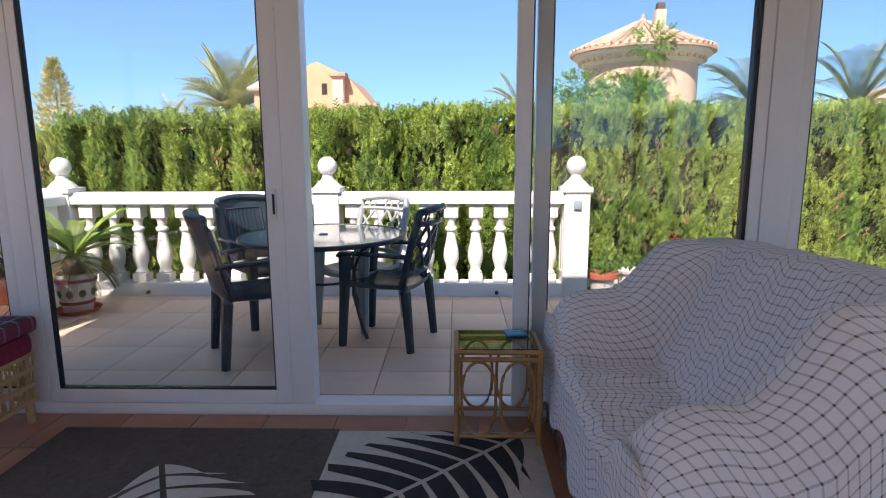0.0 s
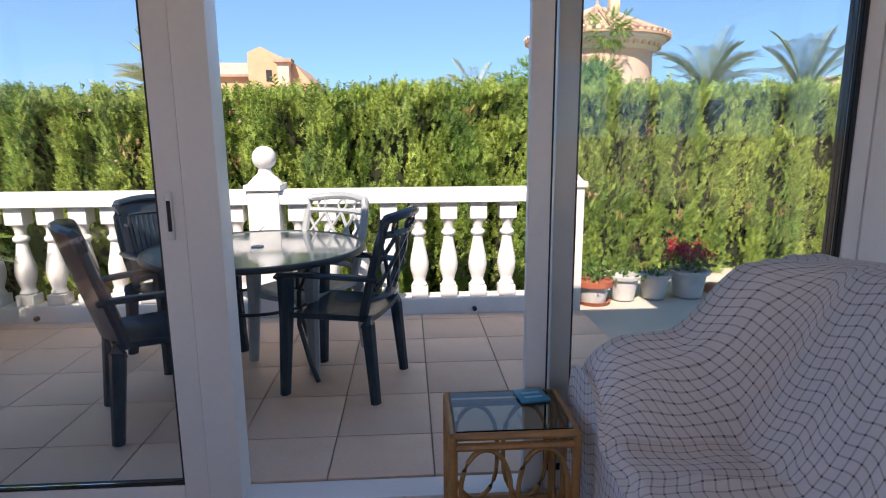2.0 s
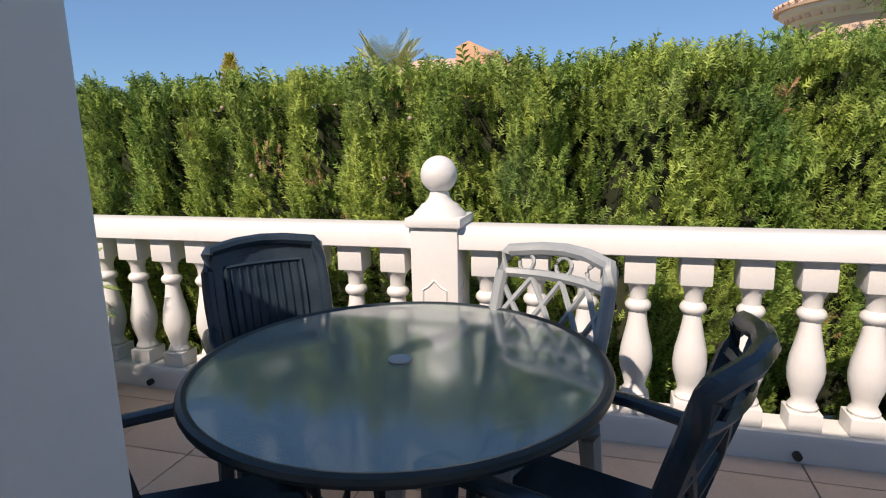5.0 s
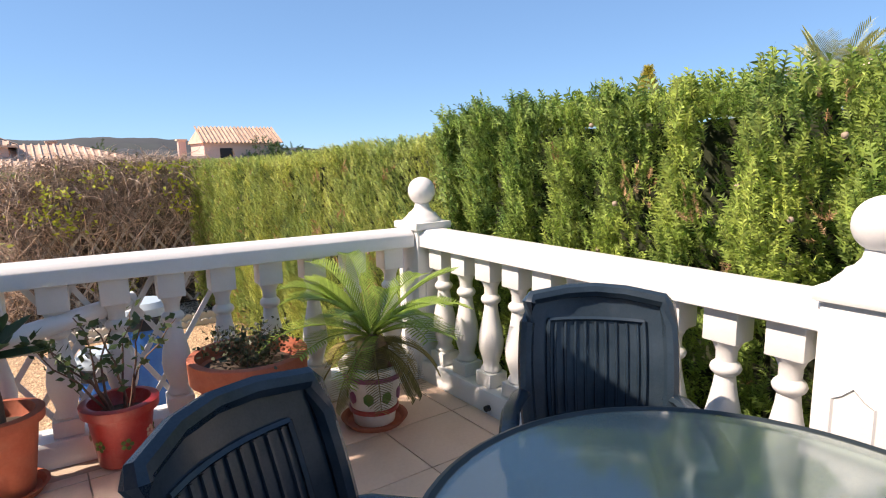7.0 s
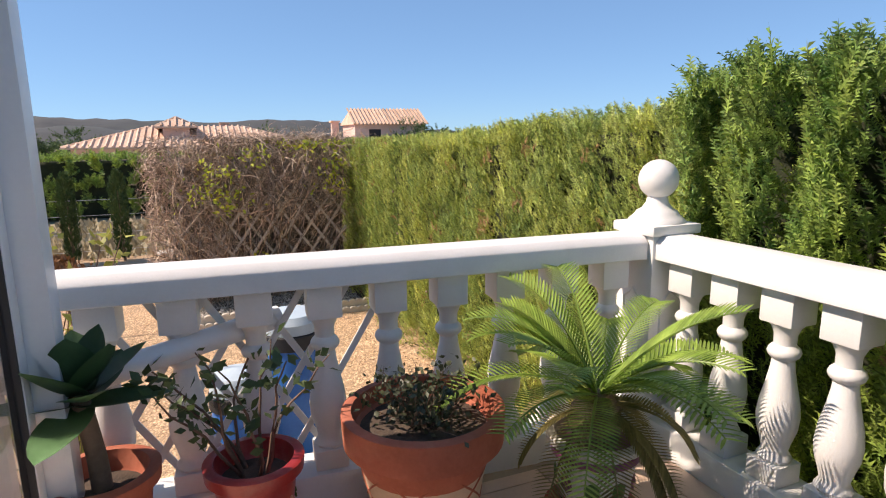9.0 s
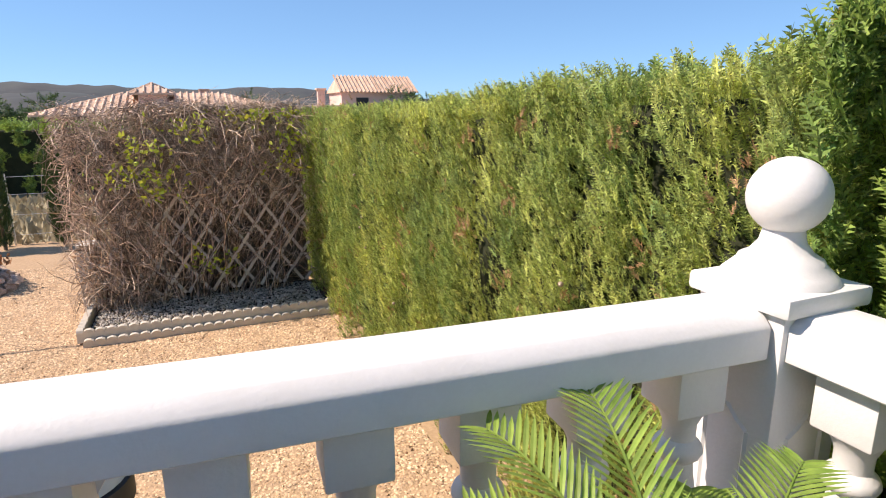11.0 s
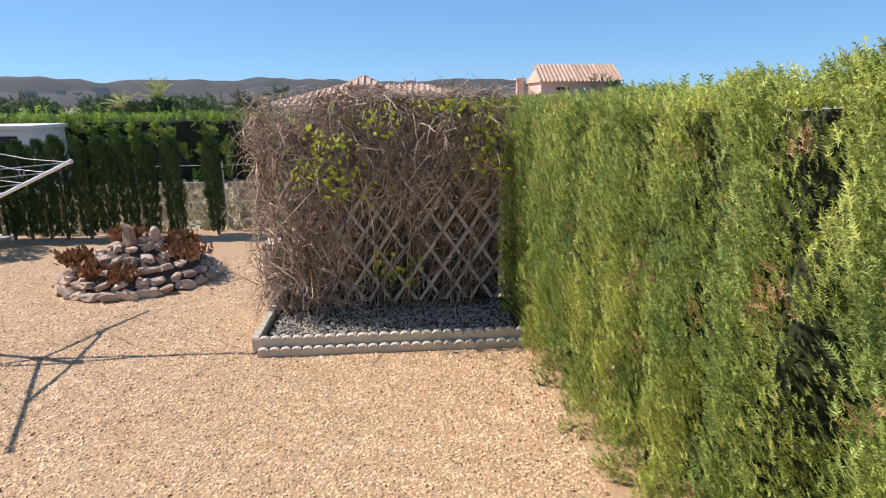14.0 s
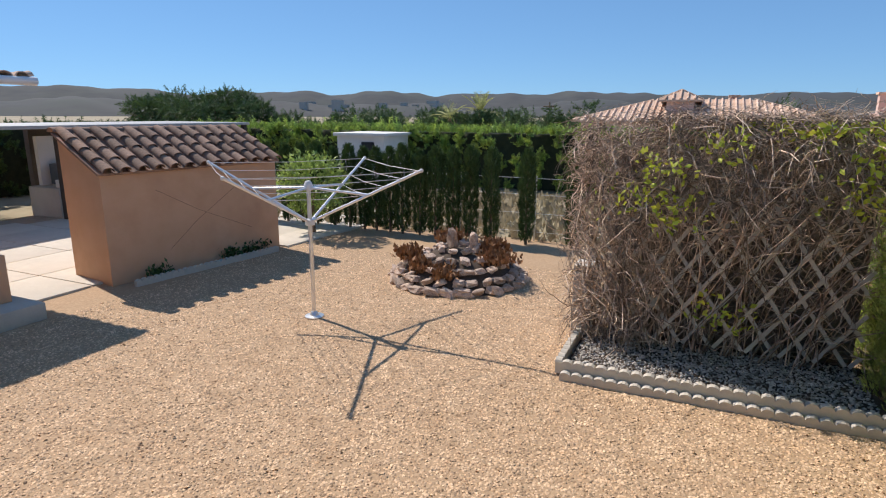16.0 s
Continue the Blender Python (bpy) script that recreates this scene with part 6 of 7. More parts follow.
for k in range(4):
    part("breeze_block", boxed(-11.75 + 0.17 * k, -11.6 + 0.17 * k, -5.95, -5.8, 0.1, 0.24, 0.01), PLASTER, cp)
cp.scale = (1.23, 1.23, 1.23)
cp.location = (0.984, -1.10, -0.333)
hedge("boundary_hedge", "dark clipped hedge beyond the paved yard", [(-9.5, -12.2), (-14.0, -12.8), (-20.5, -12.4)][::-1], GZ, [1.05, 1.05, 1.05], 0.8, 260, 0.2, DARK_LEAF, False, seed=9)
pk = thing("bougainvillea", "small pink bougainvillea against the dark hedge", "climbing plant", (-12.25, -10.6, GZ))
r2 = np.random.default_rng(8)
n = 500
PINK = mat("pink_bract", (0.5, 0.06, 0.2), (0.62, 0.13, 0.3), 9, 60, 0.6, 0.0, island=0.3, trans=0.3)
v, f = scatter(*LEAF, r2.normal(0, 1, (n, 3)) * (0.14, 0.14, 0.42) + (0, 0, 1.2), r2.normal(0, 1, (n, 3)), r2.normal(0, 1, (n, 3)), r2.uniform(0.03, 0.06, n))
tagged(soup("bracts", v, f, PINK, pk), kind="stuff")
v, f = scatter(*LEAF, r2.normal(0, 1, (n, 3)) * (0.18, 0.16, 0.5) + (0, 0, 1.0), r2.normal(0, 1, (n, 3)), r2.normal(0, 1, (n, 3)), r2.uniform(0.04, 0.08, n))
tagged(soup("leaves", v, f, DARK_LEAF, pk), kind="stuff")

# ---- row of slim cypresses ----
def column_tree(x, y, w, top, seed):
    root = thing("cypress_tree", "slim dark green columnar cypress in the boundary row", "cypress tree", (x, y, GZ), group="row of slim cypresses")
    r = np.random.default_rng(seed)
    h = top - GZ
    bm = bmesh.new()
    tube(bm, [(0, 0, 0), (0, 0, h * 0.8)], 0.03, 6, 0.01)
    part("trunk", bm, WOOD_BARK, root)
    n = 1300
    z = r.random(n) ** 0.85 * h * 0.97 + 0.04
    a = r.random(n) * 2 * math.pi
    prof = w * (0.55 + 0.45 * np.sin(np.clip(z / h, 0, 1) * math.pi * 0.75 + 0.3)) * np.clip((h - z) / 0.14, 0.25, 1)
    q = prof * (0.55 + 0.45 * r.random(n)) * (1 + 0.15 * np.sin(3 * a + z * 5))
    pos = np.column_stack((q * np.cos(a), q * np.sin(a), z))
    up_ = np.column_stack((0.35 * np.cos(a), 0.35 * np.sin(a), np.ones(n))) + r.normal(0, 0.2, (n, 3))
    v, f = scatter(*SPRAY, pos, r.normal(0, 1, (n, 3)), up_, 0.115 * r.uniform(0.7, 1.2, n))
    tagged(soup("crown", v, f, DARK_LEAF, root), kind="stuff")
    return root


ys = [-5.0, -4.6, -4.2, -3.8, -3.4, -3.0, -2.6, -2.2, -1.8, -1.48, -1.18, -0.86, -0.55, -0.18, 0.12, 0.5, 0.86, 1.28, 1.93, 2.78]
for k, y in enumerate(ys):
    column_tree(-14.35 + rr.uniform(-0.08, 0.08), y, rr.uniform(0.13, 0.165), 0.79 + rr.uniform(-0.07, 0.06), 200 + k)
wf = thing("wire_fence", "thin wire fence behind the cypress row", "fence")
for y in np.arange(-4, 6.5, 1.5):
    bm = bmesh.new()
    tube(bm, [(-14.75, y, GZ), (-14.75, y, 0.35)], 0.018, 6)
    part("fence_post", bm, ALU, wf)
for z in (-0.7, -0.35, 0.0, 0.3):
    bm = bmesh.new()
    tube(bm, [(-14.75, -4, z), (-14.75, 6.4, z)], 0.003, 4)
    part("wire", bm, ALU, wf)
bs = thing("garden_bush", "rounded light green bush before the cypress row", "bush", (-13.6, -2.15, GZ))
r2 = np.random.default_rng(15)
n = 2600
d_ = r2.normal(0, 1, (n, 3))
d_ /= np.linalg.norm(d_, axis=1)[:, None]
pos = d_ * (0.62, 0.72, 0.6) * (0.55 + 0.45 * r2.random(n))[:, None] * (1 + 0.18 * wobble(d_, 4))[:, None] + (0, 0, 0.98)
v, f = scatter(*LEAF, pos, r2.normal(0, 1, (n, 3)), d_ + r2.normal(0, 0.6, (n, 3)), r2.uniform(0.06, 0.11, n))
tagged(soup("leaves", v, f, mat("fresh_bush_leaf", (0.2, 0.31, 0.07), (0.42, 0.52, 0.14), 8, 60, 0.5, 0.0, island=0.4, trans=0.3), bs), kind="stuff")
bm = bmesh.new()
tube(bm, [(0, 0, 0), (0.03, 0.02, 0.5), (0.0, 0.05, 0.9)], 0.04, 7, 0.02)
part("stem", bm, WOOD_BARK, bs)
# dry weeds beyond the fence
n = 5000
pos = np.column_stack((RNG.uniform(-20.5, -14.6, n), RNG.uniform(-6, 7, n), np.full(n, GZ - 0.02)))
v, f = scatter(*LEAF, pos, RNG.normal(0, 1, (n, 3)), RNG.normal(0, 0.4, (n, 3)) + (0, 0, 1), RNG.uniform(0.08, 0.3, n))
tagged(soup("dry_grass", v, f, mat("dry_grass", (0.34, 0.28, 0.17), (0.5, 0.42, 0.28), 3, 20, 0.9, 0, island=0.3, trans=0.2)), "dry straw-coloured grass on the empty plot", "grass", kind="stuff")

# ---- beyond the garden ----
hedge("field_hedge", "long dark clipped hedge across the empty plot", [(-22.0, 8.0), (-22.0, -14.0)], GZ, [0.93, 0.93], 1.2, 170, 0.26, HEDGE_LEAF, False, seed=13)
hut = thing("white_hut", "small white flat-roofed utility hut", "hut", (-21.0, -5.15, GZ))
part("wall", boxed(-0.8, 0.8, -0.86, 0.86, 0, 1.62, 0.02), PLASTER, hut)
part("roof", boxed(-0.9, 0.9, -0.95, 0.95, 1.62, 1.72, 0.02), PLASTER, hut)
part("window", boxed(0.79, 0.82, 0.05, 0.5, 1.1, 1.45), GASKET, hut, "dark window opening")


def hip_house(name, label, at, w, d, eave, rise, wall_m, rz=0.0, chimney=None, ridge=0.4, rows_=16):
    """A villa: walls, hipped roof with tile rows, windows; w across, d deep."""
    root = thing(name, label, "house", at, rz)
    part("wall", boxed(-w / 2, w / 2, -d / 2, d / 2, 0, eave), wall_m, root)
    e = 0.5
    c = [(-w / 2 - e, -d / 2 - e), (w / 2 + e, -d / 2 - e), (w / 2 + e, d / 2 + e), (-w / 2 - e, d / 2 + e)]
    rg = [(-w / 2 * ridge, 0), (w / 2 * ridge, 0)]
    bm = bmesh.new()
    low = [bm.verts.new((*q, eave)) for q in c]
    low2 = [bm.verts.new((*q, eave + 0.12)) for q in c]
    top = [bm.verts.new((*q, eave + rise)) for q in rg]
    bm.faces.new(low[::-1])
    for k in range(4):
        bm.faces.new((low[k], low[(k + 1) % 4], low2[(k + 1) % 4], low2[k]))
    bm.faces.new((low2[0], low2[1], top[1], top[0]))
    bm.faces.new((low2[1], low2[2], top[1]))
    bm.faces.new((low2[2], low2[3], top[0], top[1]))
    bm.faces.new((low2[3], low2[0], top[0]))
    part("roof", bm, ROOF_TILE, root, smooth=False)
    # tile rows as ribs running down each slope
    bm = bmesh.new()

    def ribs(a, b, ta, tb):
        n_ = max(4, int((Vector(b) - Vector(a)).length / 0.42))
        for k in range(n_ + 1):
            t = k / n_
            p0 = Vector(a).lerp(Vector(b), t)
            L = (Vector(b) - Vector(a)).length
            q = Vector(ta).lerp(Vector(tb), t) if (Vector(ta) - Vector(tb)).length > 0.01 else Vector(ta)
            way = (Vector(ta).lerp(Vector(tb), 0.5) - Vector(a).lerp(Vector(b), 0.5))
            s = 1.0
            perp = way
            edge = (Vector(b) - Vector(a)).normalized()
            perp = way - edge * way.dot(edge)
            la, lb = (Vector(ta) - Vector(a)).dot(edge), (Vector(b) - Vector(tb)).dot(edge)
            pos_ = t * L
            if pos_ < la:
                s = pos_ / la
            elif pos_ > L - lb:
                s = (L - pos_) / lb
            if s > 0.04:
                tube(bm, [p0 + Vector((0, 0, 0.03)), p0 + perp * s + Vector((0, 0, 0.03))], 0.085, 5)

    z2 = eave + 0.12
    zc = eave + rise
    C = [(*q, z2) for q in c]
    T = [(*q, zc) for q in rg]
    ribs(C[0], C[1], T[0], T[1])
    ribs(C[1], C[2], T[1], T[1])
    ribs(C[2], C[3], T[1], T[0])
    ribs(C[3], C[0], T[0], T[0])
    tagged(part("tile_rows", bm, ROOF_TILE, root), kind="stuff")
    for sx in np.arange(-w / 2 + 1.2, w / 2 - 0.8, 2.6):
        wn_ = part("window", boxed(sx - 0.45, sx + 0.45, -d / 2 - 0.03, -d / 2 + 0.02, eave - 1.7, eave - 0.5), GASKET, root, "dark window")
    if chimney:
        x, y, h = chimney
        part("chimney", boxed(x - 0.28, x + 0.28, y - 0.28, y + 0.28, eave, eave + h, 0.02), wall_m, root)
        part("chimney_cap", boxed(x - 0.38, x + 0.38, y - 0.38, y + 0.38, eave + h, eave + h + 0.15, 0.02), ROOF_TILE, root)
    return root


FLOOR = -1.6
a_house = hip_house("villa", "single-storey pink villa with hipped clay tile roof", (-45 - 5, 4.2, FLOOR), 15.0, 9.0, 2.55, 1.55, PINK_WALL, 90, (2.0, 0.5, 1.7))
tw = hip_house("villa_turret", "small square roof turret with clay tiles", (-48.0, 2.9, 1.6), 1.7, 1.7, 0.7, 0.75, PINK_WALL, 90, None, 0.02)
b_house = thing("gabled_house", "pink two-storey house with a gabled clay tile roof", "house", (-50, 19.5, FLOOR))
part("wall", boxed(-4.5, 0.0, -3.2, 3.0, 0, 4.3), PINK_WALL, b_house)
bm = bmesh.new()
g_ = [bm.verts.new(q) for q in ((0.4, -3.4, 4.2), (0.4, 3.2, 4.2), (-2.2, 3.2, 5.55), (-2.2, -3.0, 5.55), (-4.9, -3.4, 4.2), (-4.9, 3.2, 4.2))]
for f in ((0, 1, 2, 3), (3, 2, 5, 4), (0, 3, 4), (1, 5, 2), (0, 4, 5, 1)):
    bm.faces.new([g_[k] for k in f])
bmesh.ops.recalc_face_normals(bm, faces=bm.faces)
part("roof", bm, ROOF_TILE, b_house, smooth=False)
bm = bmesh.new()
for y in np.arange(-3.3, 3.2, 0.32):
    tube(bm, [(0.42, y, 4.23), (-2.2, y + 0.02, 5.6)], 0.08, 5)
tagged(part("tile_rows", bm, ROOF_TILE, b_house), kind="stuff")
part("annex", boxed(-1.5, 1.0, -5.2, -3.2, 0, 3.2), PINK_WALL, b_house)
part("window", boxed(0.0, 0.03, -2.0, -1.0, 2.9, 3.8), GASKET, b_house, "dark window")
ch = thing("chimney_stack", "slim pink chimney with tiled cap", "chimney", (-55, 15.7, FLOOR))
part("shaft", boxed(-0.3, 0.3, -0.3, 0.3, 0, 4.5), PINK_WALL, ch)
part("cap", boxed(-0.42, 0.42, -0.42, 0.42, 4.5, 4.65), ROOF_TILE, ch)

# round tower villa behind the back hedge
tv = thing("round_tower_villa", "round pale tower villa with conical tile roof", "house", (8.6, 30.0, -1.6))
part("wall", lathe(bmesh.new(), [(2.55, 0), (2.55, 6.75), (2.62, 6.8), (2.62, 6.95)], 48), PALE_PEACH, tv)
part("cornice", lathe(bmesh.new(), [(2.6, 6.7), (2.95, 7.05), (3.1, 7.1), (3.1, 7.25), (2.6, 7.3)], 48), PLASTER, tv, "white curved cornice")
part("roof", lathe(bmesh.new(), [(3.3, 7.25), (3.3, 7.36), (0.15, 8.75), (0.02, 8.78)], 48), ROOF_TILE, tv)
bm = bmesh.new()
for k in range(56):
    a = 2 * math.pi * k / 56
    tube(bm, [(3.32 * math.cos(a), 3.32 * math.sin(a), 7.4), ((0.3 if k % 2 else 1.7) * math.cos(a), (0.3 if k % 2 else 1.7) * math.sin(a), 8.73 if k % 2 else 8.12)], 0.085, 5)
tagged(part("tile_rows", bm, ROOF_TILE, tv), kind="stuff")
part("finial", lathe(bmesh.new(), [(0.16, 8.7), (0.18, 8.85), (0.08, 8.95), (0.1, 9.0), (0.02, 9.15)], 12), ROOF_TILE, tv)
part("chimney", boxed(0.55, 1.0, -0.25, 0.2, 7.6, 9.3, 0.02), PALE_PEACH, tv)
part("chimney_pot", boxed(0.6, 0.95, -0.2, 0.15, 9.3, 9.6, 0.02), mat("dark_clay", (0.14, 0.08, 0.06), None, 10, 60, 0.8, 0.1), tv)
for k in range(40):
    a = 2 * math.pi * k / 40
    part_again("bracket", bpy.data.meshes.get("bracket") or mesh_of("bracket", boxed(-0.06, 0.06, -0.12, 0.12, 0, 0.2), PALE_PEACH), tv, pose(2.85 * math.cos(a), 2.85 * math.sin(a), 6.85, 0, 0, math.degrees(a)))
# peach house behind the back hedge
ph = thing("peach_house", "peach rendered house with lean-to roof and chimney", "house", (-7.2, 35.0, -1.6))
bm = bmesh.new()
pr = [(-1.55, 0), (2.3, 0), (2.3, 5.3), (0.9, 6.95), (-0.85, 7.8), (-1.55, 7.5)]
a_ = [bm.verts.new((x, 0, z)) for x, z in pr]
b_ = [bm.verts.new((x, 6, z)) for x, z in pr]
for k in range(len(pr)):
    bm.faces.new((a_[k], a_[(k + 1) % len(pr)], b_[(k + 1) % len(pr)], b_[k]))
bm.faces.new(a_)
bm.faces.new(b_[::-1])
bmesh.ops.recalc_face_normals(bm, faces=bm.faces)
part("wall", bm, PEACH, ph, smooth=False)
part("chimney", boxed(0.15, 0.75, -0.7, -0.1, 4, 6.9, 0.02), PALE_PEACH, ph)
part("chimney_cap", boxed(-0.02, 0.92, -0.87, 0.07, 6.9, 7.1, 0.02), ROOF_TILE, ph)
part("low_roof", boxed(0.6, 2.7, -1.6, 0.0, 5.15, 5.4, 0.02), ROOF_TILE, ph)
part("wing", boxed(-4.6, -1.552, 0.3, 6.0, 0, 6.3), PEACH, ph)
part("wing_roof", boxed(-4.9, -1.556, 0.0, 3.6, -0.06, 0.1, 0.02, pose(0, 0.0, 6.3, 16)), ROOF_TILE, ph)
part("window", boxed(-0.6, -0.3, -0.04, 0.02, 6.0, 6.6), GASKET, ph, "dark slit window")
hip_house("low_villa", "pale villa with clay tile roof behind the hedge", (25.5, 35, FLOOR), 9, 7, 4.6, 1.6, PALE_PEACH, 0, (1.6, -1, 1.5))
hip_house("low_villa", "pale villa with clay tile roof behind the hedge", (-15.0, 37, FLOOR), 6, 5, 4.0, 1.0, PALE_PEACH, 0)


# trees beyond
def broad_tree(name, label, at, h, w, leaf_m, seed, n=1600, size=0.28, crown=0.55, lumps=9):
    root = thing(name, label, "tree", at)
    r = np.random.default_rng(seed)
    bm = bmesh.new()
    tube(bm, [(0, 0, 0), (0.05 * h, 0.02 * h, h * 0.4), (0.02 * h, 0, h * 0.75)], 0.03 * h, 8, 0.012 * h)
    for k in range(5):
        a = k * 1.3
        tube(bm, [(0.04 * h, 0.02 * h, h * 0.42), (w * 0.3 * math.cos(a), w * 0.3 * math.sin(a), h * 0.72)], 0.014 * h, 6, 0.006 * h)
    part("trunk", bm, WOOD_BARK, root)
    cen = np.column_stack((r.normal(0, w * 0.26, lumps), r.normal(0, w * 0.26, lumps), h * (1 - crown / 2) + r.normal(0, h * crown * 0.2, lumps)))
    rad = r.uniform(0.16, 0.3, lumps) * w
    ix_ = r.integers(0, lumps, n)
    d = r.normal(0, 1, (n, 3))
    d /= np.linalg.norm(d, axis=1)[:, None]
    pos_ = cen[ix_] + d * (rad[ix_] * (0.5 + 0.5 * r.random(n)))[:, None] * (1, 1, 0.8)
    v_, f_ = scatter(*SPRAY, pos_, r.normal(0, 1, (n, 3)), d + r.normal(0, 0.5, (n, 3)), size * r.uniform(0.6, 1.3, n))
    tagged(soup("crown", v_, f_, leaf_m, root), kind="stuff")
    return root


def palm_tree(at, h, ln, seed, n=26, leaf_m=None, droop=0.16):
    root = thing("palm_tree", "feathery date palm with arching fronds", "palm tree", at, group="palms beyond the hedge")
    r = random.Random(seed)
    bm = bmesh.new()
    tube(bm, [(0, 0, 0), (0, 0, h)], 0.09 * ln + 0.03, 9, 0.07 * ln + 0.03)
    part("trunk", bm, WOOD_BARK, root)
    for k in range(n):
        frond(root, (0, 0, h), 2.4 * k + r.uniform(-0.3, 0.3), r.uniform(0.0, 1.35), ln * r.uniform(0.8, 1.1), leaf_m or PALM_LEAF, droop * r.uniform(0.7, 1.6), ln * 0.26, "frond", ln * 0.007)
    return root


PALM_LEAF = mat("date_palm_leaf", (0.34, 0.37, 0.13), (0.56, 0.56, 0.26), 4, 30, 0.6, 0.0, island=0.3, trans=0.25)
palm_tree((-19.6, 53.0, -2), 6.5, 5.4, 1, 80, None, 0.24)
palm_tree((-13.2, 28.0, -2), 4.6, 1.3, 6, 16)
DARK_PALM = mat("green_palm_leaf", (0.13, 0.18, 0.07), (0.3, 0.35, 0.15), 4, 30, 0.5, 0.0, island=0.3, trans=0.2)
palm_tree((12.6, 27.0, -2), 5.0, 3.0, 2, 34, DARK_PALM, 0.26)
palm_tree((17.2, 27.4, -2), 5.0, 3.0, 3, 30, DARK_PALM, 0.26)
palm_tree((2.6, 27.0, -2), 5.0, 1.7, 4, 18)
palm_tree((-60, -16.0, -3), 4.6, 2.2, 5, 22)
palm_tree((-60, -19.3, -3), 4.0, 2.0, 7, 18)
FIG = mat("fig_leaf", (0.1, 0.22, 0.03), (0.2, 0.36, 0.06), 3, 20, 0.55, 0.0, island=0.35, trans=0.3)
broad_tree("fig_tree", "bright green leafy tree behind the hedge", (6.0, 26.5, -2), 7.0, 4.0, FIG, 61, 1700, 0.42)
broad_tree("fig_tree", "bright green leafy tree behind the hedge", (8.4, 26.8, -2), 7.2, 3.4, FIG, 62, 1500, 0.42)
CON = mat("golden_conifer", (0.4, 0.35, 0.05), (0.62, 0.55, 0.12), 3, 20, 0.7, 0.0, island=0.35, trans=0.2)
root = thing("conifer", "golden green pointed conifer behind the hedge", "conifer", (-35.3, 53.0, -2.6))
root.scale = (1.42, 1.42, 1.42)
bm = bmesh.new()
tube(bm, [(0, 0, 0), (0, 0, 8.0)], 0.14, 7, 0.02)
part("trunk", bm, WOOD_BARK, root)
r2 = np.random.default_rng(66)
n = 1500
z = 4.0 + 4.2 * r2.random(n)
a = r2.random(n) * 2 * math.pi
q = (8.3 - z) * 0.36 * (0.3 + 0.7 * r2.random(n)) * (1 + 0.3 * np.sin(z * 14))
v, f = scatter(*SPRAY, np.column_stack((q * np.cos(a), q * np.sin(a), z)), r2.normal(0, 1, (n, 3)), np.column_stack((0.8 * np.cos(a), 0.8 * np.sin(a), 0.5 + 0.0 * a)) + r2.normal(0, 0.3, (n, 3)), 0.4 * r2.uniform(0.6, 1.2, n))
tagged(soup("crown", v, f, CON, root), kind="stuff")
PINE = mat("pine_foliage", (0.05, 0.095, 0.03), (0.1, 0.16, 0.05), 0.5, 3, 0.7, 0.0, island=0.4, trans=0.15)
for k, (y, h, w) in enumerate(((-63, 5.2, 9), (-57.5, 5.2, 8), (-53.5, 6.0, 8), (-50, 5.6, 6))):
    broad_tree("pine_tree", "rounded green pine on the far side of the plot", (-61 - k, y, -2.4), h, w, PINE, 300 + k, 1500, 0.9)
tr = random.Random(4)
for k in range(30):
    y = -47 + 62 * k / 29
    broad_tree("far_tree", "green tree in the belt of trees before the hills", (-66 - tr.uniform(0, 12), y + tr.uniform(-1, 1), -3.2), tr.uniform(3.6, 4.9), tr.uniform(4, 6), PINE, 400 + k, 420, 1.0, 0.75, 7)
for k in range(5):
    broad_tree("far_tree", "green tree beside the far houses", (-47 + tr.uniform(-2, 2), 19.5 + 1.2 * k, -1.6), tr.uniform(3.7, 4.7), 2.6, PINE, 500 + k, 420, 0.5, 0.8, 6)
for k in range(6):
    broad_tree("far_tree", "green tree beside the far houses", (-56 - tr.uniform(0, 3), -6 - 2.4 * k, -1.6), tr.uniform(3.2, 4.2), 3.2, PINE, 520 + k, 420, 0.6, 0.8, 6)
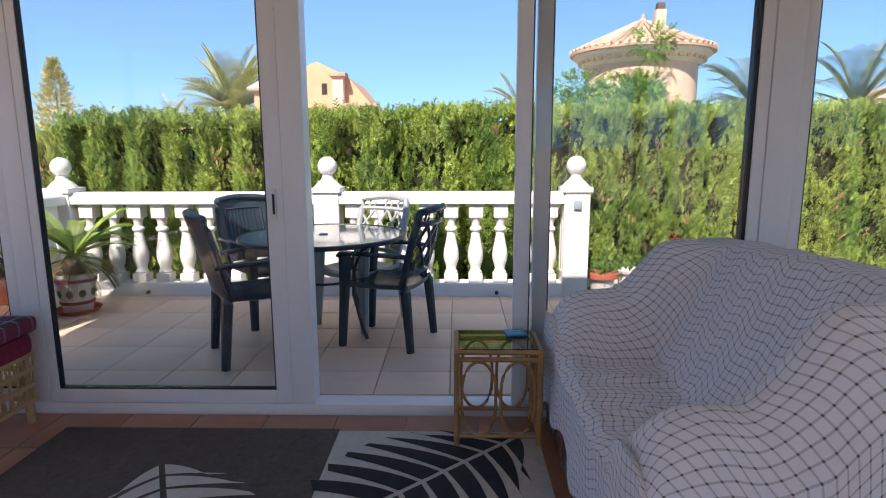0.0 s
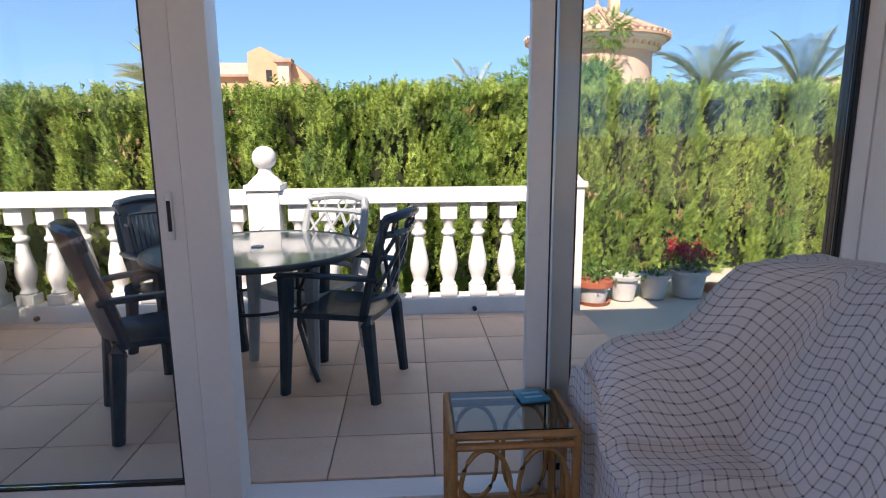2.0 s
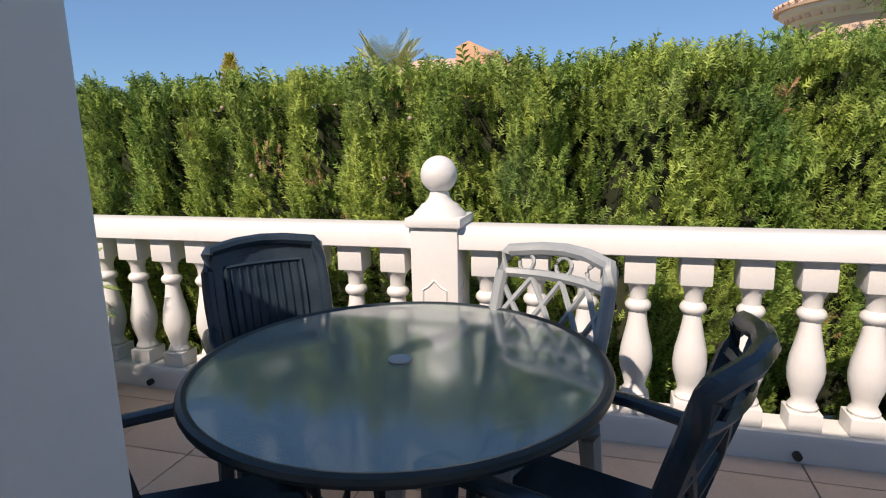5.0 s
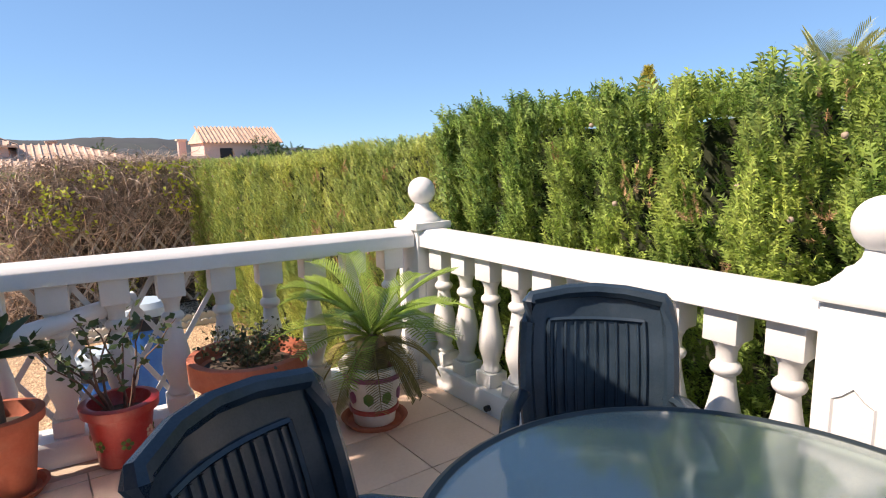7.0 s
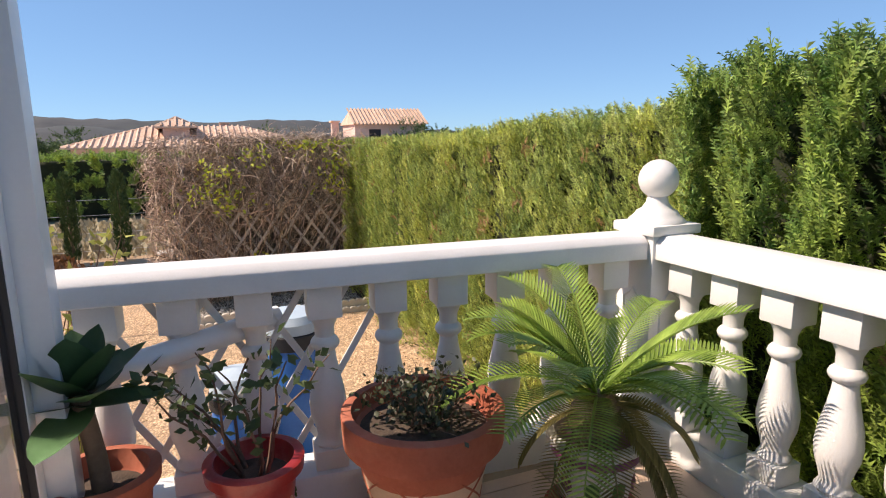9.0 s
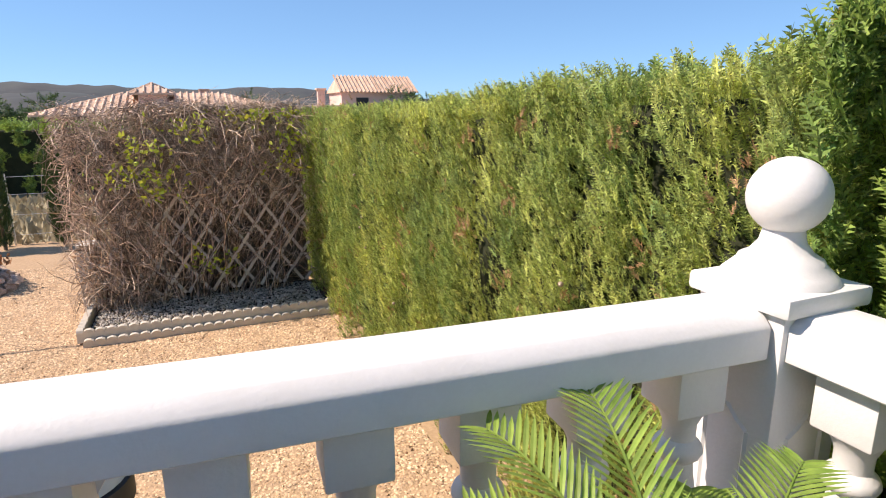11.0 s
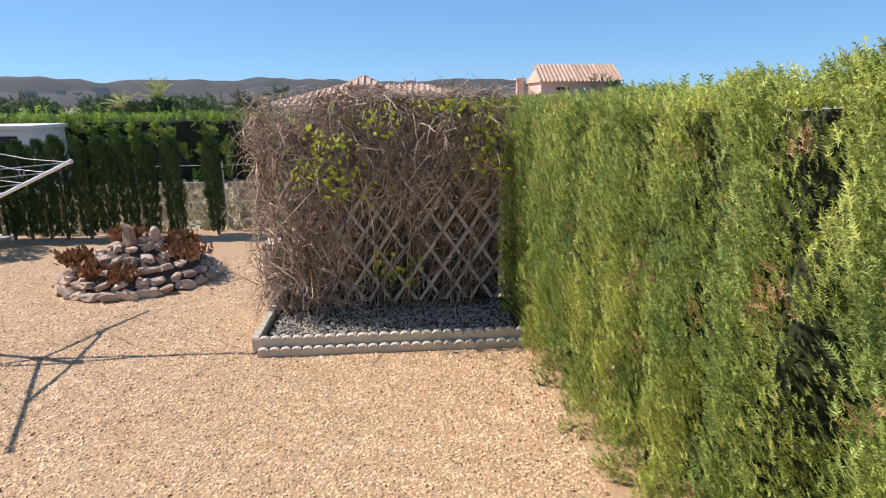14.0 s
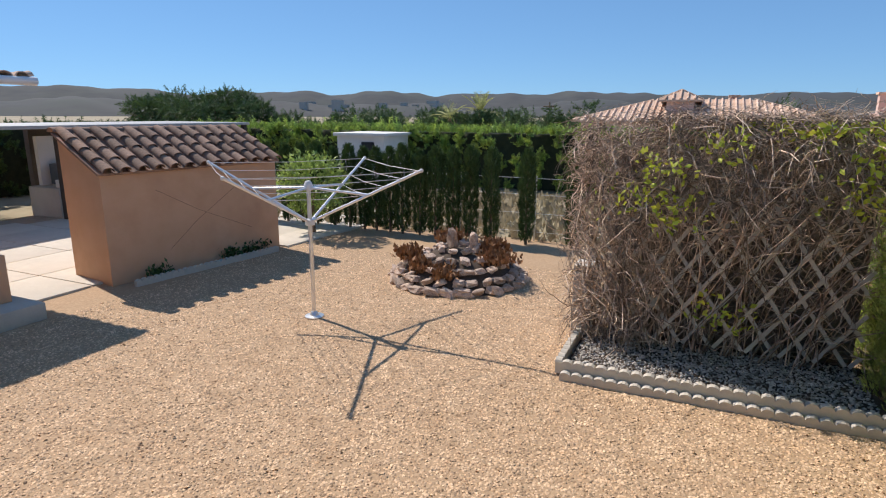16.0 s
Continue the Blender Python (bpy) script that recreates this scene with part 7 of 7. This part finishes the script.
# utility pole
up_ = thing("utility_pole", "thin wooden utility pole in the distance", "utility pole", (-62, -9.6, -3))
bm = bmesh.new()
tube(bm, [(0, 0, 0), (0, 0, 5.6)], 0.1, 6, 0.07)
part("pole", bm, WOOD_BARK, up_)
bm = bmesh.new()
tube(bm, [(0, -0.6, 5.2), (0, 0.6, 5.2)], 0.06, 5)
part("crossarm", bm, WOOD_BARK, up_)

# hills
for name, dist, base_h, amp, seed, c in (("hill_ridge", 560.0, 21.0, 10.0, 3.0, HILL), ("hill_ridge", 420.0, 8.0, 7.0, 11.0, HILL)):
    V, F = [], []
    na, nr = 260, 14
    for i in range(na + 1):
        a = radians(150) + radians(120) * i / na
        for j in range(nr + 1):
            t = j / nr
            R = dist * (0.82 + 0.36 * t)
            prof = math.sin(math.pi * min(1.0, t * 1.25) * 0.5) if t < 0.8 else 1 - (t - 0.8)
            hh = base_h + amp * (noise.noise(Vector((a * 5, seed, 0))) + 0.5 * noise.noise(Vector((a * 13, seed, 1))) + 0.22 * noise.noise(Vector((a * 34, seed, t * 4))))
            edge = min(1.0, i / 40, (na - i) / 12)
            V.append((-4 + R * math.cos(a), 5 + R * math.sin(a), -6 + (6 + max(1.0, hh) * edge) * prof))
    for i in range(na):
        for j in range(nr):
            b = i * (nr + 1) + j
            F.append((b, b + nr + 1, b + nr + 2, b + 1))
    h_ = soup(name, np.array(V), np.array(F), c, None, True)
    tagged(h_, "distant bare grey-green hill ridge", "hill", "", "structure")
VILLAGE = mat("far_white_houses", (0.42, 0.38, 0.34), (0.5, 0.45, 0.4), 0.1, 1, 0.9, 0)
hr = random.Random(12)
vl = thing("far_village", "pale scattered houses on the distant hillside", "village")
for k in range(26):
    a = radians(204) + radians(26) * hr.random()
    R = 400 + 60 * hr.random()
    s = hr.uniform(1.2, 2.6)
    x, y = -4 + R * math.cos(a), 5 + R * math.sin(a)
    z = hr.uniform(2, 8)
    part("far_house", boxed(x - s, x + s, y - s * 1.5, y + s * 1.5, z - 6, z + s), VILLAGE, vl)

tiles(bpy.data.objects["terrace_base"], -3.6, 1.0, 3.905, 6.02, 0.415, -0.205, 5.06, TERRACE_TILE, lift=TZ)
tiles(bpy.data.objects["floor"], -3.58, 1.6, -0.1, 3.775, 0.36, -0.42, 3.775, INNER_TILE, 0.006)
